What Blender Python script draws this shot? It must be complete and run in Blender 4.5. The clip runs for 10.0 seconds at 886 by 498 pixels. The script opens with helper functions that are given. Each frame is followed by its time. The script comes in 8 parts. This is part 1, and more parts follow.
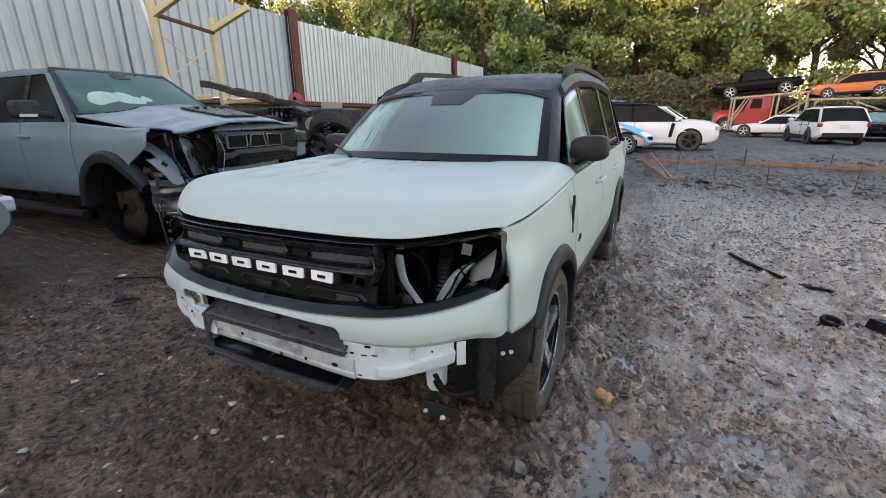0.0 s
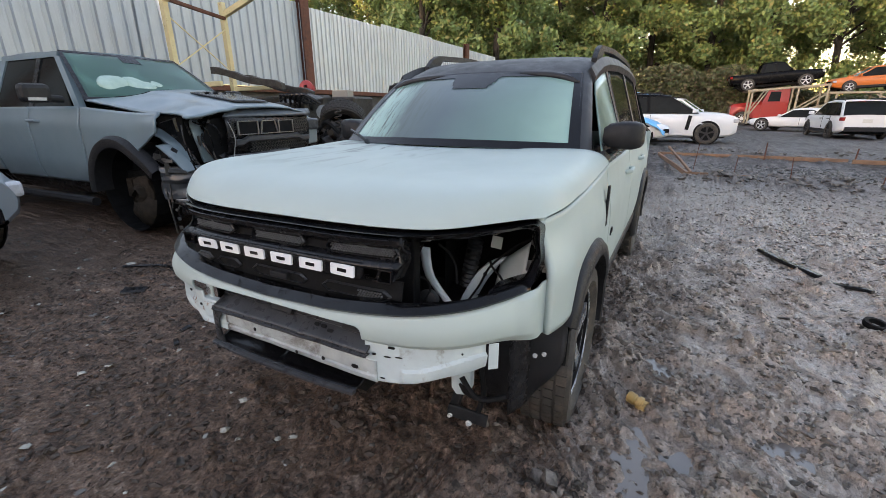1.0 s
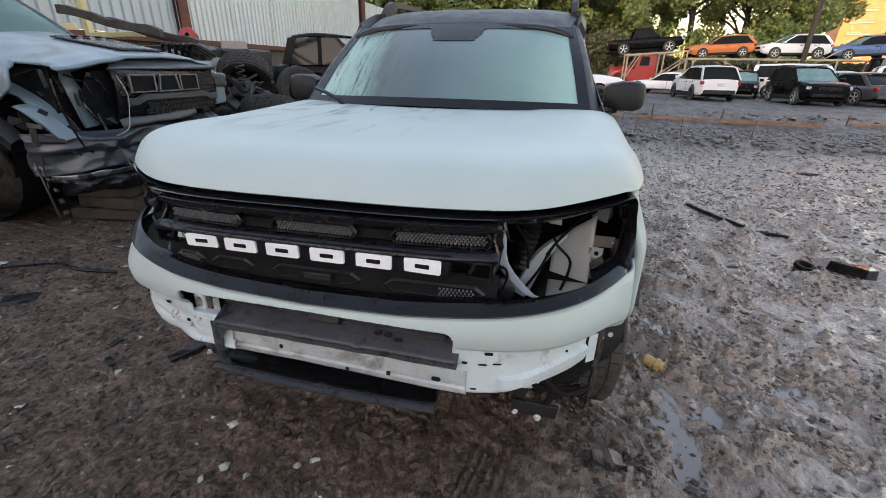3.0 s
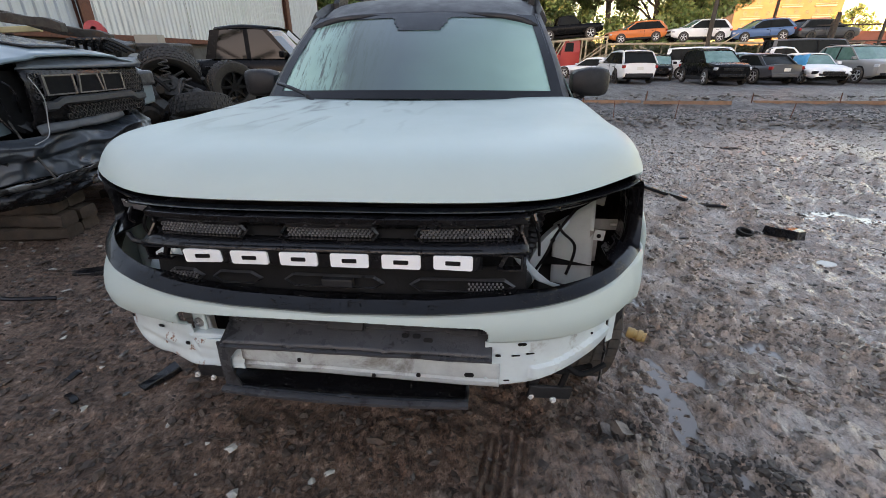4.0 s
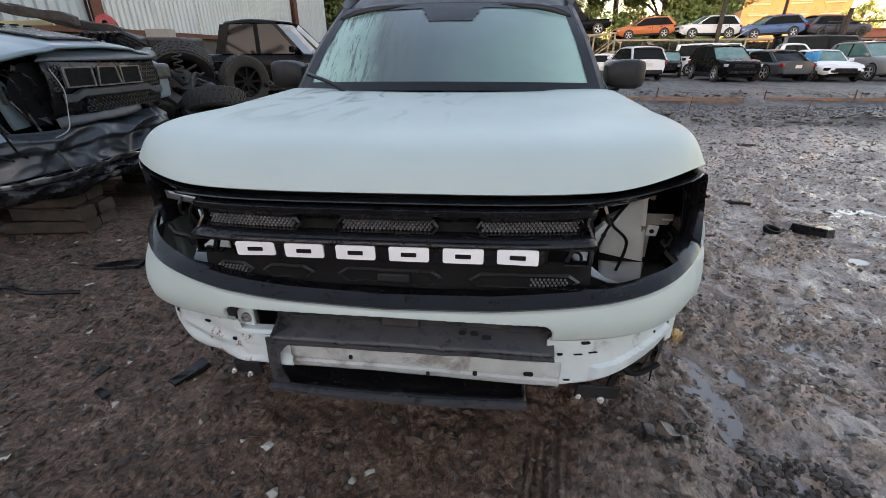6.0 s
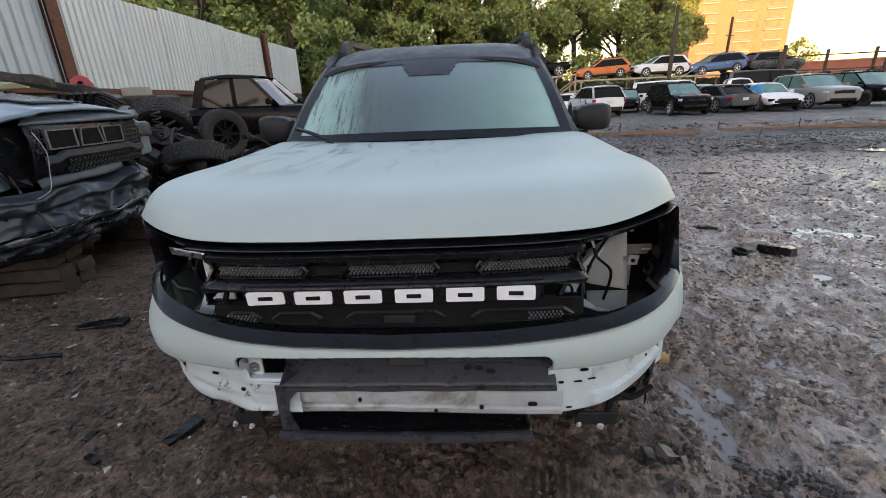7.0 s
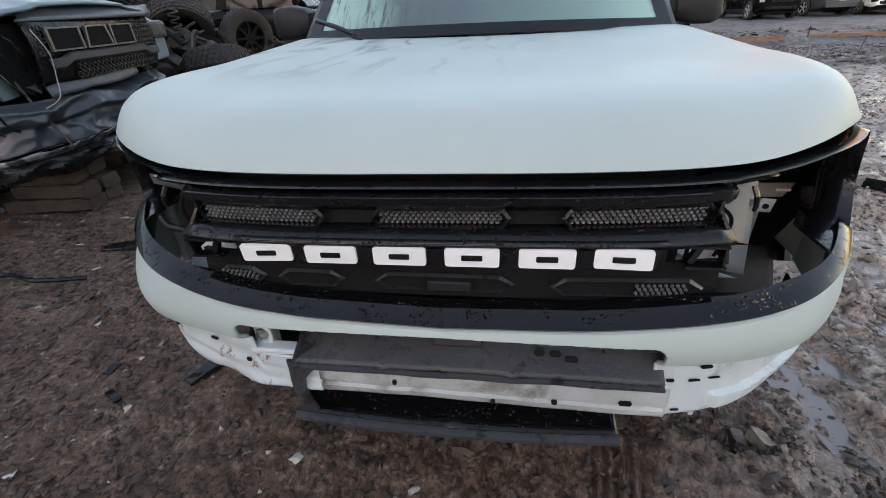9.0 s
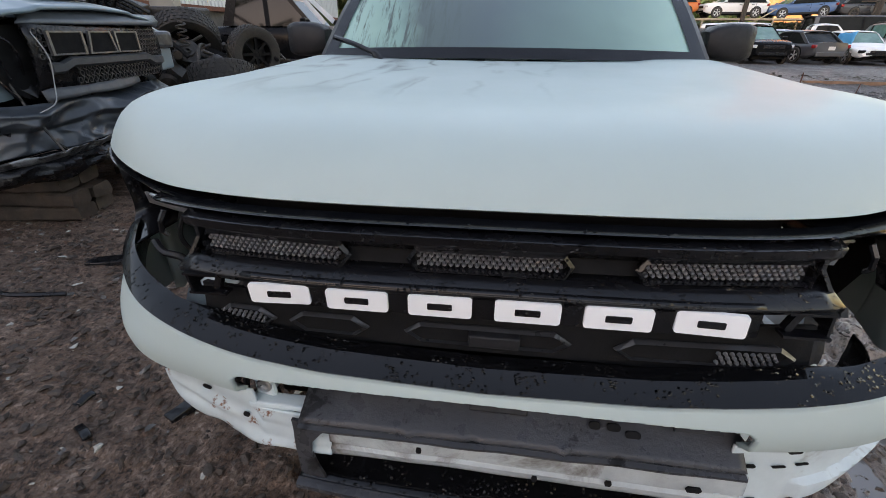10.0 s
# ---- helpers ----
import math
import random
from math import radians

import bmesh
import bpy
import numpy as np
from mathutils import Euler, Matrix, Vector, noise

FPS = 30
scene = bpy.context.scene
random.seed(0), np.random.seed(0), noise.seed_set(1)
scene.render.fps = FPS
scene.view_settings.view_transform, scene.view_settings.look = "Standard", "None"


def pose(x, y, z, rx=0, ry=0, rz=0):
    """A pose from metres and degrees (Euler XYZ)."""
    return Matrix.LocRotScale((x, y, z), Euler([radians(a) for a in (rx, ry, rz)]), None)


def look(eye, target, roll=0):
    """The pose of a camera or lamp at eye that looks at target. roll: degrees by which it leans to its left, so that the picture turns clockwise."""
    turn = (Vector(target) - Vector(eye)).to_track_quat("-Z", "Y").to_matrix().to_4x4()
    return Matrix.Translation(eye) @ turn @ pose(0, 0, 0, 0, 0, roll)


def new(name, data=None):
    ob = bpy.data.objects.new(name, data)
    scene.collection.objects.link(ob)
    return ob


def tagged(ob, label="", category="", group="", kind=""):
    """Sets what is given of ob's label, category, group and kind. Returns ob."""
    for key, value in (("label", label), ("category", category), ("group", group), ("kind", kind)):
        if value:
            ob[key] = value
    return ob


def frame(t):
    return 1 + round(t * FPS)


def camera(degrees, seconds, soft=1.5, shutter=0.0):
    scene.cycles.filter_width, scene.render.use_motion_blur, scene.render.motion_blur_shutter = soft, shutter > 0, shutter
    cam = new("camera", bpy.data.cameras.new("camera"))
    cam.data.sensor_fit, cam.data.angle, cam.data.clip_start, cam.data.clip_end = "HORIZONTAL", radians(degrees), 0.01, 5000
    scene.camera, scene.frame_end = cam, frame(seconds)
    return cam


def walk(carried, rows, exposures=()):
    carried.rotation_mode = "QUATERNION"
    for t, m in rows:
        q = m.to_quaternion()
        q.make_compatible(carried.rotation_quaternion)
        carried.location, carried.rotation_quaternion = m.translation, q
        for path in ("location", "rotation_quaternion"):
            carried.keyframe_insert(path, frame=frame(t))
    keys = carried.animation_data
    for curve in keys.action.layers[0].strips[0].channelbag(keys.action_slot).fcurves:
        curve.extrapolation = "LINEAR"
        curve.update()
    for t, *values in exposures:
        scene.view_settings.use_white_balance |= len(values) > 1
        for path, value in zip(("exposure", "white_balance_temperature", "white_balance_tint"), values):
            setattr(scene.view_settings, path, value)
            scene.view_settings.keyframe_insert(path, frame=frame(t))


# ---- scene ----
cam = camera(91.9, 10.0, soft=0.8)
PATH = [
    (0, (1.282, -1.076, 1.346), (0.409, 0.626, 0.76), -0.7),
    (0.5, (1.276, -1.078, 1.344), (0.378, 0.609, 0.754), -0.7),
    (1, (1.158, -0.998, 1.31), (0.259, 0.677, 0.688), -0.2),
    (1.5, (0.999, -0.924, 1.299), (0.091, 0.726, 0.625), -0.0),
    (2, (0.839, -0.958, 1.292), (0.175, 0.782, 0.562), 0.6),
    (2.5, (0.714, -0.962, 1.289), (0.148, 0.8, 0.531), 1.1),
    (4, (0.393, -0.984, 1.291), (0.198, 0.833, 0.478), -0.4),
    (4.5, (0.338, -0.979, 1.293), (0.157, 0.834, 0.468), -0.8),
    (5, (0.325, -0.978, 1.276), (0.161, 0.832, 0.44), -0.5),
    (5.5, (0.293, -0.942, 1.257), (0.062, 0.838, 0.375), 0.3),
    (7, (0.206, -1.03, 1.301), (0.088, 0.853, 0.639), -2.4),
    (7.5, (0.22, -1.005, 1.288), (0.129, 0.846, 0.536), -2.1),
    (8, (0.247, -0.866, 1.271), (0.062, 0.868, 0.292), -4.1),
    (8.5, (0.199, -0.769, 1.269), (-0.097, 0.957, 0.301), -5.4),
    (9, (0.12, -0.709, 1.226), (-0.149, 1.005, 0.233), -2.8),
    (9.5, (0.167, -0.755, 1.24), (-0.09, 0.965, 0.253), -2.2),
    (10, (0.018, -0.601, 1.204), (-0.218, 1.169, 0.303), 0.4),
]
walk(cam, [(t, look(eye, target, roll)) for t, eye, target, roll in PATH],
     exposures=[(0.0, 2.95, 7500, 30), (3.0, 2.95, 7500, 30), (4.2, 2.85, 7500, 30), (5.7, 2.85, 7500, 30), (7.2, 2.65, 7500, 30), (8.4, 2.97, 7500, 30), (9.5, 2.95, 7500, 30), (10.0, 2.87, 7500, 30)])

# ---------------------------------------------------------------- light
world = bpy.data.worlds.new("sky")
scene.world = world
world.use_nodes = True
SUN_ELEV, SUN_AZ = 5.0, 196.0          # low sun behind the walk; azimuth clockwise from +y
sky = world.node_tree.nodes.new("ShaderNodeTexSky")
sky.sky_type = "NISHITA"
sky.sun_disc = False
sky.sun_elevation = radians(SUN_ELEV)
sky.sun_rotation = radians(SUN_AZ)
sky.air_density, sky.dust_density, sky.ozone_density = 1.0, 0.7, 1.0
bg = world.node_tree.nodes["Background"]
bg.inputs["Strength"].default_value = 0.15
world.node_tree.links.new(sky.outputs["Color"], bg.inputs["Color"])
sun = new("sun", bpy.data.lights.new("sun", "SUN"))
sun.data.energy, sun.data.angle, sun.data.color = 2.0, radians(0.6), (1.0, 0.66, 0.33)
sun_dir = Vector((math.sin(radians(SUN_AZ)) * math.cos(radians(SUN_ELEV)), math.cos(radians(SUN_AZ)) * math.cos(radians(SUN_ELEV)), math.sin(radians(SUN_ELEV))))
sun.matrix_world = look(sun_dir * 50, (0, 0, 0))


# ---------------------------------------------------------------- materials
def nodes_of(name):
    m = bpy.data.materials.new(name)
    m.use_nodes = True
    return m, m.node_tree.nodes, m.node_tree.links, m.node_tree.nodes["Principled BSDF"]


def noise_tex(n, l, scale, detail=4, rough=0.6, distort=0.0, vec=None):
    t = n.new("ShaderNodeTexNoise")
    t.inputs["Scale"].default_value = scale
    t.inputs["Detail"].default_value = detail
    t.inputs["Roughness"].default_value = rough
    t.inputs["Distortion"].default_value = distort
    if vec is None:
        c = n.new("ShaderNodeTexCoord")
        vec = c.outputs["Object"]
    l.new(vec, t.inputs["Vector"])
    return t.outputs["Fac"]


def ramp(n, l, fac, stops):
    r = n.new("ShaderNodeValToRGB")
    e = r.color_ramp.elements
    while len(e) < len(stops):
        e.new(0.5)
    for el, (p, c) in zip(e, stops):
        el.position = p
        el.color = (*c, 1) if len(c) == 3 else c
    l.new(fac, r.inputs["Fac"])
    return r.outputs["Color"]


def g3(v):
    return (v, v, v)


def surface(name, a, b=None, scale=8.0, rough=(0.5, 0.6), metal=0.0, bump=0.0, bscale=120.0, coat=0.0, stain=None, sscale=3.0, smin=0.55, smax=0.75, random_tint=0.0, spec=0.5):
    """A painted, plastic, metal or mineral surface with grain, stains and a fine relief."""
    m, n, l, p = nodes_of(name)
    b = b or tuple(c * 0.8 for c in a)
    f = noise_tex(n, l, scale, 6, 0.65)
    col = ramp(n, l, f, [(0.3, a), (0.7, b)])
    if stain:
        f2 = noise_tex(n, l, sscale, 8, 0.7, 0.4)
        k = ramp(n, l, f2, [(smin, g3(0)), (smax, g3(1))])
        mx = n.new("ShaderNodeMix")
        mx.data_type = "RGBA"
        l.new(k, mx.inputs["Factor"])
        l.new(col, mx.inputs["A"])
        mx.inputs["B"].default_value = (*stain, 1)
        col = mx.outputs["Result"]
    if random_tint:
        o = n.new("ShaderNodeObjectInfo")
        r = n.new("ShaderNodeMapRange")
        r.inputs["To Min"].default_value, r.inputs["To Max"].default_value = 1 - random_tint, 1 + random_tint
        l.new(o.outputs["Random"], r.inputs["Value"])
        h = n.new("ShaderNodeHueSaturation")
        l.new(r.outputs["Result"], h.inputs["Value"])
        l.new(col, h.inputs["Color"])
        col = h.outputs["Color"]
    l.new(col, p.inputs["Base Color"])
    f3 = noise_tex(n, l, scale * 2.3, 5, 0.6)
    l.new(ramp(n, l, f3, [(0.3, g3(rough[0])), (0.7, g3(rough[1]))]), p.inputs["Roughness"])
    p.inputs["Metallic"].default_value = metal
    p.inputs["Coat Weight"].default_value = coat
    p.inputs["Coat Roughness"].default_value = 0.06
    p.inputs["Specular IOR Level"].default_value = spec
    if bump:
        bp = n.new("ShaderNodeBump")
        bp.inputs["Strength"].default_value = bump
        bp.inputs["Distance"].default_value = 0.01
        l.new(noise_tex(n, l, bscale, 6, 0.7), bp.inputs["Height"])
        l.new(bp.outputs["Normal"], p.inputs["Normal"])
    return m


def car_paint(name, a, rough=0.3, dirt=(0.10, 0.085, 0.07), amount=0.72, coat=0.35):
    return surface(name, a, tuple(c * 0.93 for c in a), 2.0, (rough, rough + 0.12), 0.0, 0.02, 300, coat, dirt, 5.0, amount, amount + 0.25)


def wet_plastic(name, a, rough=(0.18, 0.45), drops=0.8):
    """Black exterior plastic with rain drops standing on it."""
    m, n, l, p = nodes_of(name)
    l.new(ramp(n, l, noise_tex(n, l, 9, 5), [(0.3, a), (0.7, tuple(c * 1.5 for c in a))]), p.inputs["Base Color"])
    l.new(ramp(n, l, noise_tex(n, l, 16, 6), [(0.35, g3(rough[0])), (0.65, g3(rough[1]))]), p.inputs["Roughness"])
    v = n.new("ShaderNodeTexVoronoi")
    v.inputs["Scale"].default_value = 130
    v.inputs["Randomness"].default_value = 1.0
    c = n.new("ShaderNodeTexCoord")
    l.new(c.outputs["Object"], v.inputs["Vector"])
    h = ramp(n, l, v.outputs["Distance"], [(0.0, g3(1)), (0.30, g3(0.8)), (0.36, g3(0))])
    mask = ramp(n, l, noise_tex(n, l, 24, 3), [(0.50, g3(0)), (0.58, g3(1))])
    mul = n.new("ShaderNodeMath")
    mul.operation = "MULTIPLY"
    l.new(h, mul.inputs[0])
    l.new(mask, mul.inputs[1])
    bp = n.new("ShaderNodeBump")
    bp.inputs["Strength"].default_value = drops
    bp.inputs["Distance"].default_value = 0.01
    l.new(mul.outputs[0], bp.inputs["Height"])
    l.new(bp.outputs["Normal"], p.inputs["Normal"])
    p.inputs["Specular IOR Level"].default_value = 0.32
    return m


def glass(name, tint, rough=0.03):
    m, n, l, p = nodes_of(name)
    p.inputs["Base Color"].default_value = (*tint, 1)
    p.inputs["Transmission Weight"].default_value = 1.0
    p.inputs["IOR"].default_value = 1.1
    l.new(ramp(n, l, noise_tex(n, l, 7, 5), [(0.4, g3(rough)), (0.7, g3(rough + 0.12))]), p.inputs["Roughness"])
    return m


def fogged_glass(name, fog=(0.40, 0.55, 0.52), clear=(0.13, 0.24, 0.215), lo=0.26, hi=0.62):
    """Green-tinted glass misted on the inside, wiped by running drops here and there."""
    m, n, l, p = nodes_of(name)
    c = n.new("ShaderNodeTexCoord")
    mp = n.new("ShaderNodeMapping")
    mp.inputs["Rotation"].default_value = (0.0, 0.35, 0.0)
    mp.inputs["Scale"].default_value = (9.0, 1.2, 1.2)
    l.new(c.outputs["Object"], mp.inputs["Vector"])
    big = noise_tex(n, l, 2.2, 2, 0.5, 0.6)
    streak = noise_tex(n, l, 6.0, 6, 0.7, 0.2, mp.outputs["Vector"])
    ad = n.new("ShaderNodeMath")
    ad.operation = "MULTIPLY_ADD"
    l.new(streak, ad.inputs[0])
    ad.inputs[1].default_value = 0.20
    l.new(big, ad.inputs[2])
    k = ramp(n, l, ad.outputs[0], [(lo + 0.20, g3(0)), (hi + 0.20, g3(1))])
    mx = n.new("ShaderNodeMix")
    mx.data_type = "RGBA"
    l.new(k, mx.inputs["Factor"])
    mx.inputs["A"].default_value = (*clear, 1)
    mx.inputs["B"].default_value = (*fog, 1)
    l.new(mx.outputs["Result"], p.inputs["Base Color"])
    l.new(ramp(n, l, k, [(0.0, g3(0.45)), (1.0, g3(0.0))]), p.inputs["Transmission Weight"])
    p.inputs["Roughness"].default_value = 0.35
    p.inputs["Coat Weight"].default_value = 0.4
    p.inputs["Coat Roughness"].default_value = 0.08
    p.inputs["IOR"].default_value = 1.2
    return m


def mist_and_reflection_screen(name):
    """The windscreen: thick green mist along the edges, a grey reflection painted into the middle, wiped by runs of
    water on one side.
    """
    m, n, l, p = nodes_of(name)
    c = n.new("ShaderNodeTexCoord")
    sp = n.new("ShaderNodeSeparateXYZ")
    l.new(c.outputs["Object"], sp.inputs[0])
    wob = noise_tex(n, l, 3.0, 3, 0.5, 0.4)
    at = n.new("ShaderNodeMath")
    at.operation = "MULTIPLY_ADD"
    l.new(wob, at.inputs[0])
    at.inputs[1].default_value = 0.22
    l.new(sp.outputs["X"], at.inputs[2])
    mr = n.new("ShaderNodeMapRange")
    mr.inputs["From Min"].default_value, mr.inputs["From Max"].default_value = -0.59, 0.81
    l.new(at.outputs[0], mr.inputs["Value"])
    # grey-blue middle holds the glass's reflection as colour; the pale ends are mist
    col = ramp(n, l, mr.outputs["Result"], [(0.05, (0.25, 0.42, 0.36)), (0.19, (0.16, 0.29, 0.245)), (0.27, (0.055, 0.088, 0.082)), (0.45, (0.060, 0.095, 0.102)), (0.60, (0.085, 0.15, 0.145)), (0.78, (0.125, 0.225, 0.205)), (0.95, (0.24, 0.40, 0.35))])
    # runs of water
    mp = n.new("ShaderNodeMapping")
    mp.inputs["Rotation"].default_value = (0.0, 0.45, 0.0)
    mp.inputs["Scale"].default_value = (10.0, 1.0, 1.0)
    l.new(c.outputs["Object"], mp.inputs["Vector"])
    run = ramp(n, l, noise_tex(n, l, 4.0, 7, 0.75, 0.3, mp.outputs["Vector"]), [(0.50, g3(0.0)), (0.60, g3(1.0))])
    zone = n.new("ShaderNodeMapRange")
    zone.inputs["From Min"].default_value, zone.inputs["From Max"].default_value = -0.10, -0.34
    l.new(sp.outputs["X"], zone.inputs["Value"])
    q = n.new("ShaderNodeMath")
    q.operation = "MULTIPLY"
    l.new(run, q.inputs[0])
    l.new(zone.outputs["Result"], q.inputs[1])
    mx = n.new("ShaderNodeMix")
    mx.data_type = "RGBA"
    l.new(q.outputs[0], mx.inputs["Factor"])
    l.new(col, mx.inputs["A"])
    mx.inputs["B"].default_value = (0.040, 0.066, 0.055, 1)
    l.new(mx.outputs["Result"], p.inputs["Base Color"])
    p.inputs["Roughness"].default_value = 0.5
    p.inputs["Coat Weight"].default_value = 0.8
    p.inputs["Coat Roughness"].default_value = 0.06
    return m


PALE = car_paint("pale_blue_grey_paint", (0.392, 0.468, 0.448), 0.46, amount=0.8, coat=0.08)


def streaked_paint(name, a):
    """The hood's paint with thin, darker branching lines over one half."""
    m = car_paint(name, a, 0.46, amount=0.85, coat=0.06)
    n, l = m.node_tree.nodes, m.node_tree.links
    p = n["Principled BSDF"]
    old = p.inputs["Base Color"].links[0].from_socket
    c = n.new("ShaderNodeTexCoord")
    nz = n.new("ShaderNodeTexNoise")
    nz.inputs["Scale"].default_value = 3.0
    nz.inputs["Detail"].default_value = 6.0
    l.new(c.outputs["Object"], nz.inputs["Vector"])
    mx = n.new("ShaderNodeMix")
    mx.data_type = "VECTOR"
    mx.inputs["Factor"].default_value = 0.16
    l.new(c.outputs["Object"], mx.inputs["A"])
    l.new(nz.outputs["Color"], mx.inputs["B"])
    mp = n.new("ShaderNodeMapping")
    mp.inputs["Rotation"].default_value = (0, 0, 0.55)
    mp.inputs["Scale"].default_value = (7.5, 1.5, 0.05)
    l.new(mx.outputs["Result"], mp.inputs["Vector"])
    v = n.new("ShaderNodeTexVoronoi")
    v.feature = "DISTANCE_TO_EDGE"
    v.inputs["Scale"].default_value = 1.3
    l.new(mp.outputs["Vector"], v.inputs["Vector"])
    line = ramp(n, l, v.outputs["Distance"], [(0.0, g3(1)), (0.095, g3(0))])
    sp = n.new("ShaderNodeSeparateXYZ")
    l.new(c.outputs["Object"], sp.inputs[0])
    west = n.new("ShaderNodeMapRange")
    west.inputs["From Min"].default_value, west.inputs["From Max"].default_value = 0.25, -0.15
    l.new(sp.outputs["X"], west.inputs["Value"])
    back = n.new("ShaderNodeMapRange")
    back.inputs["From Min"].default_value, back.inputs["From Max"].default_value = 0.25, 0.75
    l.new(sp.outputs["Y"], back.inputs["Value"])
    spots = ramp(n, l, noise_tex(n, l, 4.0, 3), [(0.42, g3(0)), (0.58, g3(1))])
    f = line
    for o in (west.outputs["Result"], back.outputs["Result"], spots):
        q = n.new("ShaderNodeMath")
        q.operation = "MULTIPLY"
        l.new(f, q.inputs[0])
        l.new(o, q.inputs[1])
        f = q.outputs[0]
    half = n.new("ShaderNodeMath")
    half.operation = "MULTIPLY"
    l.new(f, half.inputs[0])
    half.inputs[1].default_value = 0.95
    out = n.new("ShaderNodeMix")
    out.data_type = "RGBA"
    l.new(half.outputs[0], out.inputs["Factor"])
    l.new(old, out.inputs["A"])
    out.inputs["B"].default_value = (0.12, 0.135, 0.13, 1)
    l.new(out.outputs["Result"], p.inputs["Base Color"])
    return m


TORN = surface("torn_rusty_primer", (0.50, 0.575, 0.58), (0.42, 0.48, 0.49), 14, (0.45, 0.6), 0, 0.06, 200, 0.1, (0.17, 0.062, 0.025), 21, 0.585, 0.63)
LITCLIP = surface("pale_clip", (0.62, 0.63, 0.62), (0.5, 0.5, 0.5), 60, (0.3, 0.5), 0.1)
HOODPAINT = streaked_paint("streaked_pale_paint", (0.378, 0.458, 0.440))
SCUFFED = surface("scuffed_primer", (0.42, 0.46, 0.46), (0.30, 0.32, 0.32), 16, (0.45, 0.65), 0, 0.1, 120, 0.1, (0.10, 0.085, 0.07), 6, 0.52, 0.66)
PRIMER = surface("pale_primer", (0.52, 0.60, 0.61), (0.44, 0.51, 0.53), 14, (0.45, 0.6), 0, 0.05, 200, 0.1, (0.16, 0.12, 0.09), 9, 0.62, 0.8)
BLACK = wet_plastic("wet_black_plastic", (0.006, 0.006, 0.007), (0.12, 0.34))
GLOSSBLACK = wet_plastic("gloss_black", (0.005, 0.005, 0.006), (0.06, 0.2), 0.25)
FLARE = surface("grained_black_plastic", (0.020, 0.021, 0.023), (0.013, 0.013, 0.015), 20, (0.35, 0.6), 0, 0.2, 700, spec=0.25)
FOAM = surface("dull_grey_plastic", (0.020, 0.021, 0.024), (0.011, 0.012, 0.013), 6, (0.4, 0.62), 0, 0.08, 300, 0, (0.012, 0.012, 0.012), 7, 0.58, 0.62, spec=0.22)
# near-black for dull parts; in cavities and holes it carries their shade
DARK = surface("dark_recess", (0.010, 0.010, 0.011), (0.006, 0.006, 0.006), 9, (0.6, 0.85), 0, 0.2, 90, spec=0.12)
ENGINE = surface("greasy_metal", (0.06, 0.058, 0.055), (0.022, 0.02, 0.018), 11, (0.35, 0.7), 0.5, 0.4, 60, 0, (0.11, 0.055, 0.03), 7, 0.58, 0.72)
WHITE = surface("white_enamel", (0.80, 0.80, 0.80), (0.76, 0.76, 0.77), 9, (0.3, 0.4))
STEEL = surface("bare_steel", (0.48, 0.48, 0.48), (0.36, 0.36, 0.37), 30, (0.25, 0.45), 0.9, 0.05, 200)
BRIGHTALLOY = surface("bright_machined_alloy", (0.55, 0.57, 0.60), (0.06, 0.06, 0.065), 7, (0.15, 0.35), 0.5)
ALLOY = surface("machined_alloy", (0.62, 0.63, 0.65), (0.5, 0.51, 0.52), 30, (0.25, 0.4), 0.35)
RUBBER = surface("tyre_rubber", (0.034, 0.031, 0.028), (0.055, 0.049, 0.043), 18, (0.6, 0.85), 0, 0.3, 150, 0, (0.10, 0.08, 0.062), 7, 0.48, 0.68)
MUDDY = surface("mud_caked_metal", (0.040, 0.029, 0.021), (0.012, 0.010, 0.008), 12, (0.6, 0.9), 0.0, 0.6, 40, spec=0.15)
FOGWS = fogged_glass("misted_side_glass")
SCREEN = mist_and_reflection_screen("mist_and_reflection_windscreen")
GLASS = glass("clear_glass", (0.75, 0.86, 0.83))
DARKGLASS = surface("tinted_glass", (0.010, 0.012, 0.012), (0.016, 0.018, 0.018), 3, (0.05, 0.15), 0, 0, 10, 0.0, spec=0.06)
GREENGLASS = surface("green_tinted_glass", (0.07, 0.15, 0.135), (0.13, 0.25, 0.22), 2.5, (0.05, 0.15), 0, 0, 10, 0.3)
RUST = surface("rusty_steel", (0.16, 0.055, 0.03), (0.09, 0.035, 0.022), 9, (0.6, 0.85), 0.2, 0.4, 90, 0, (0.05, 0.025, 0.018), 6, 0.55, 0.7)
YELLOW = surface("worn_yellow_paint", (0.60, 0.51, 0.29), (0.52, 0.43, 0.23), 7, (0.45, 0.65), 0, 0.1, 150, 0, (0.14, 0.06, 0.03), 8, 0.62, 0.7)
TAN = surface("tan_rack_paint", (0.40, 0.35, 0.25), (0.31, 0.27, 0.19), 7, (0.5, 0.7), 0, 0.1, 90, 0, (0.12, 0.06, 0.03), 5, 0.6, 0.75)
WOOD = surface("weathered_board", (0.25, 0.14, 0.085), (0.15, 0.085, 0.052), 6, (0.6, 0.85), 0, 0.4, 60, 0, (0.10, 0.07, 0.05), 4, 0.55, 0.75, 0.2)
RED = car_paint("faded_red_paint", (0.45, 0.035, 0.03), 0.4)
BLUECLOTH = surface("blue_tarpaulin", (0.07, 0.42, 0.74), (0.05, 0.33, 0.62), 6, (0.35, 0.5), 0, 0.3, 30)
CLOTH = surface("airbag_cloth", (0.62, 0.68, 0.65), (0.5, 0.57, 0.55), 10, (0.8, 0.95), 0, 0.4, 60)


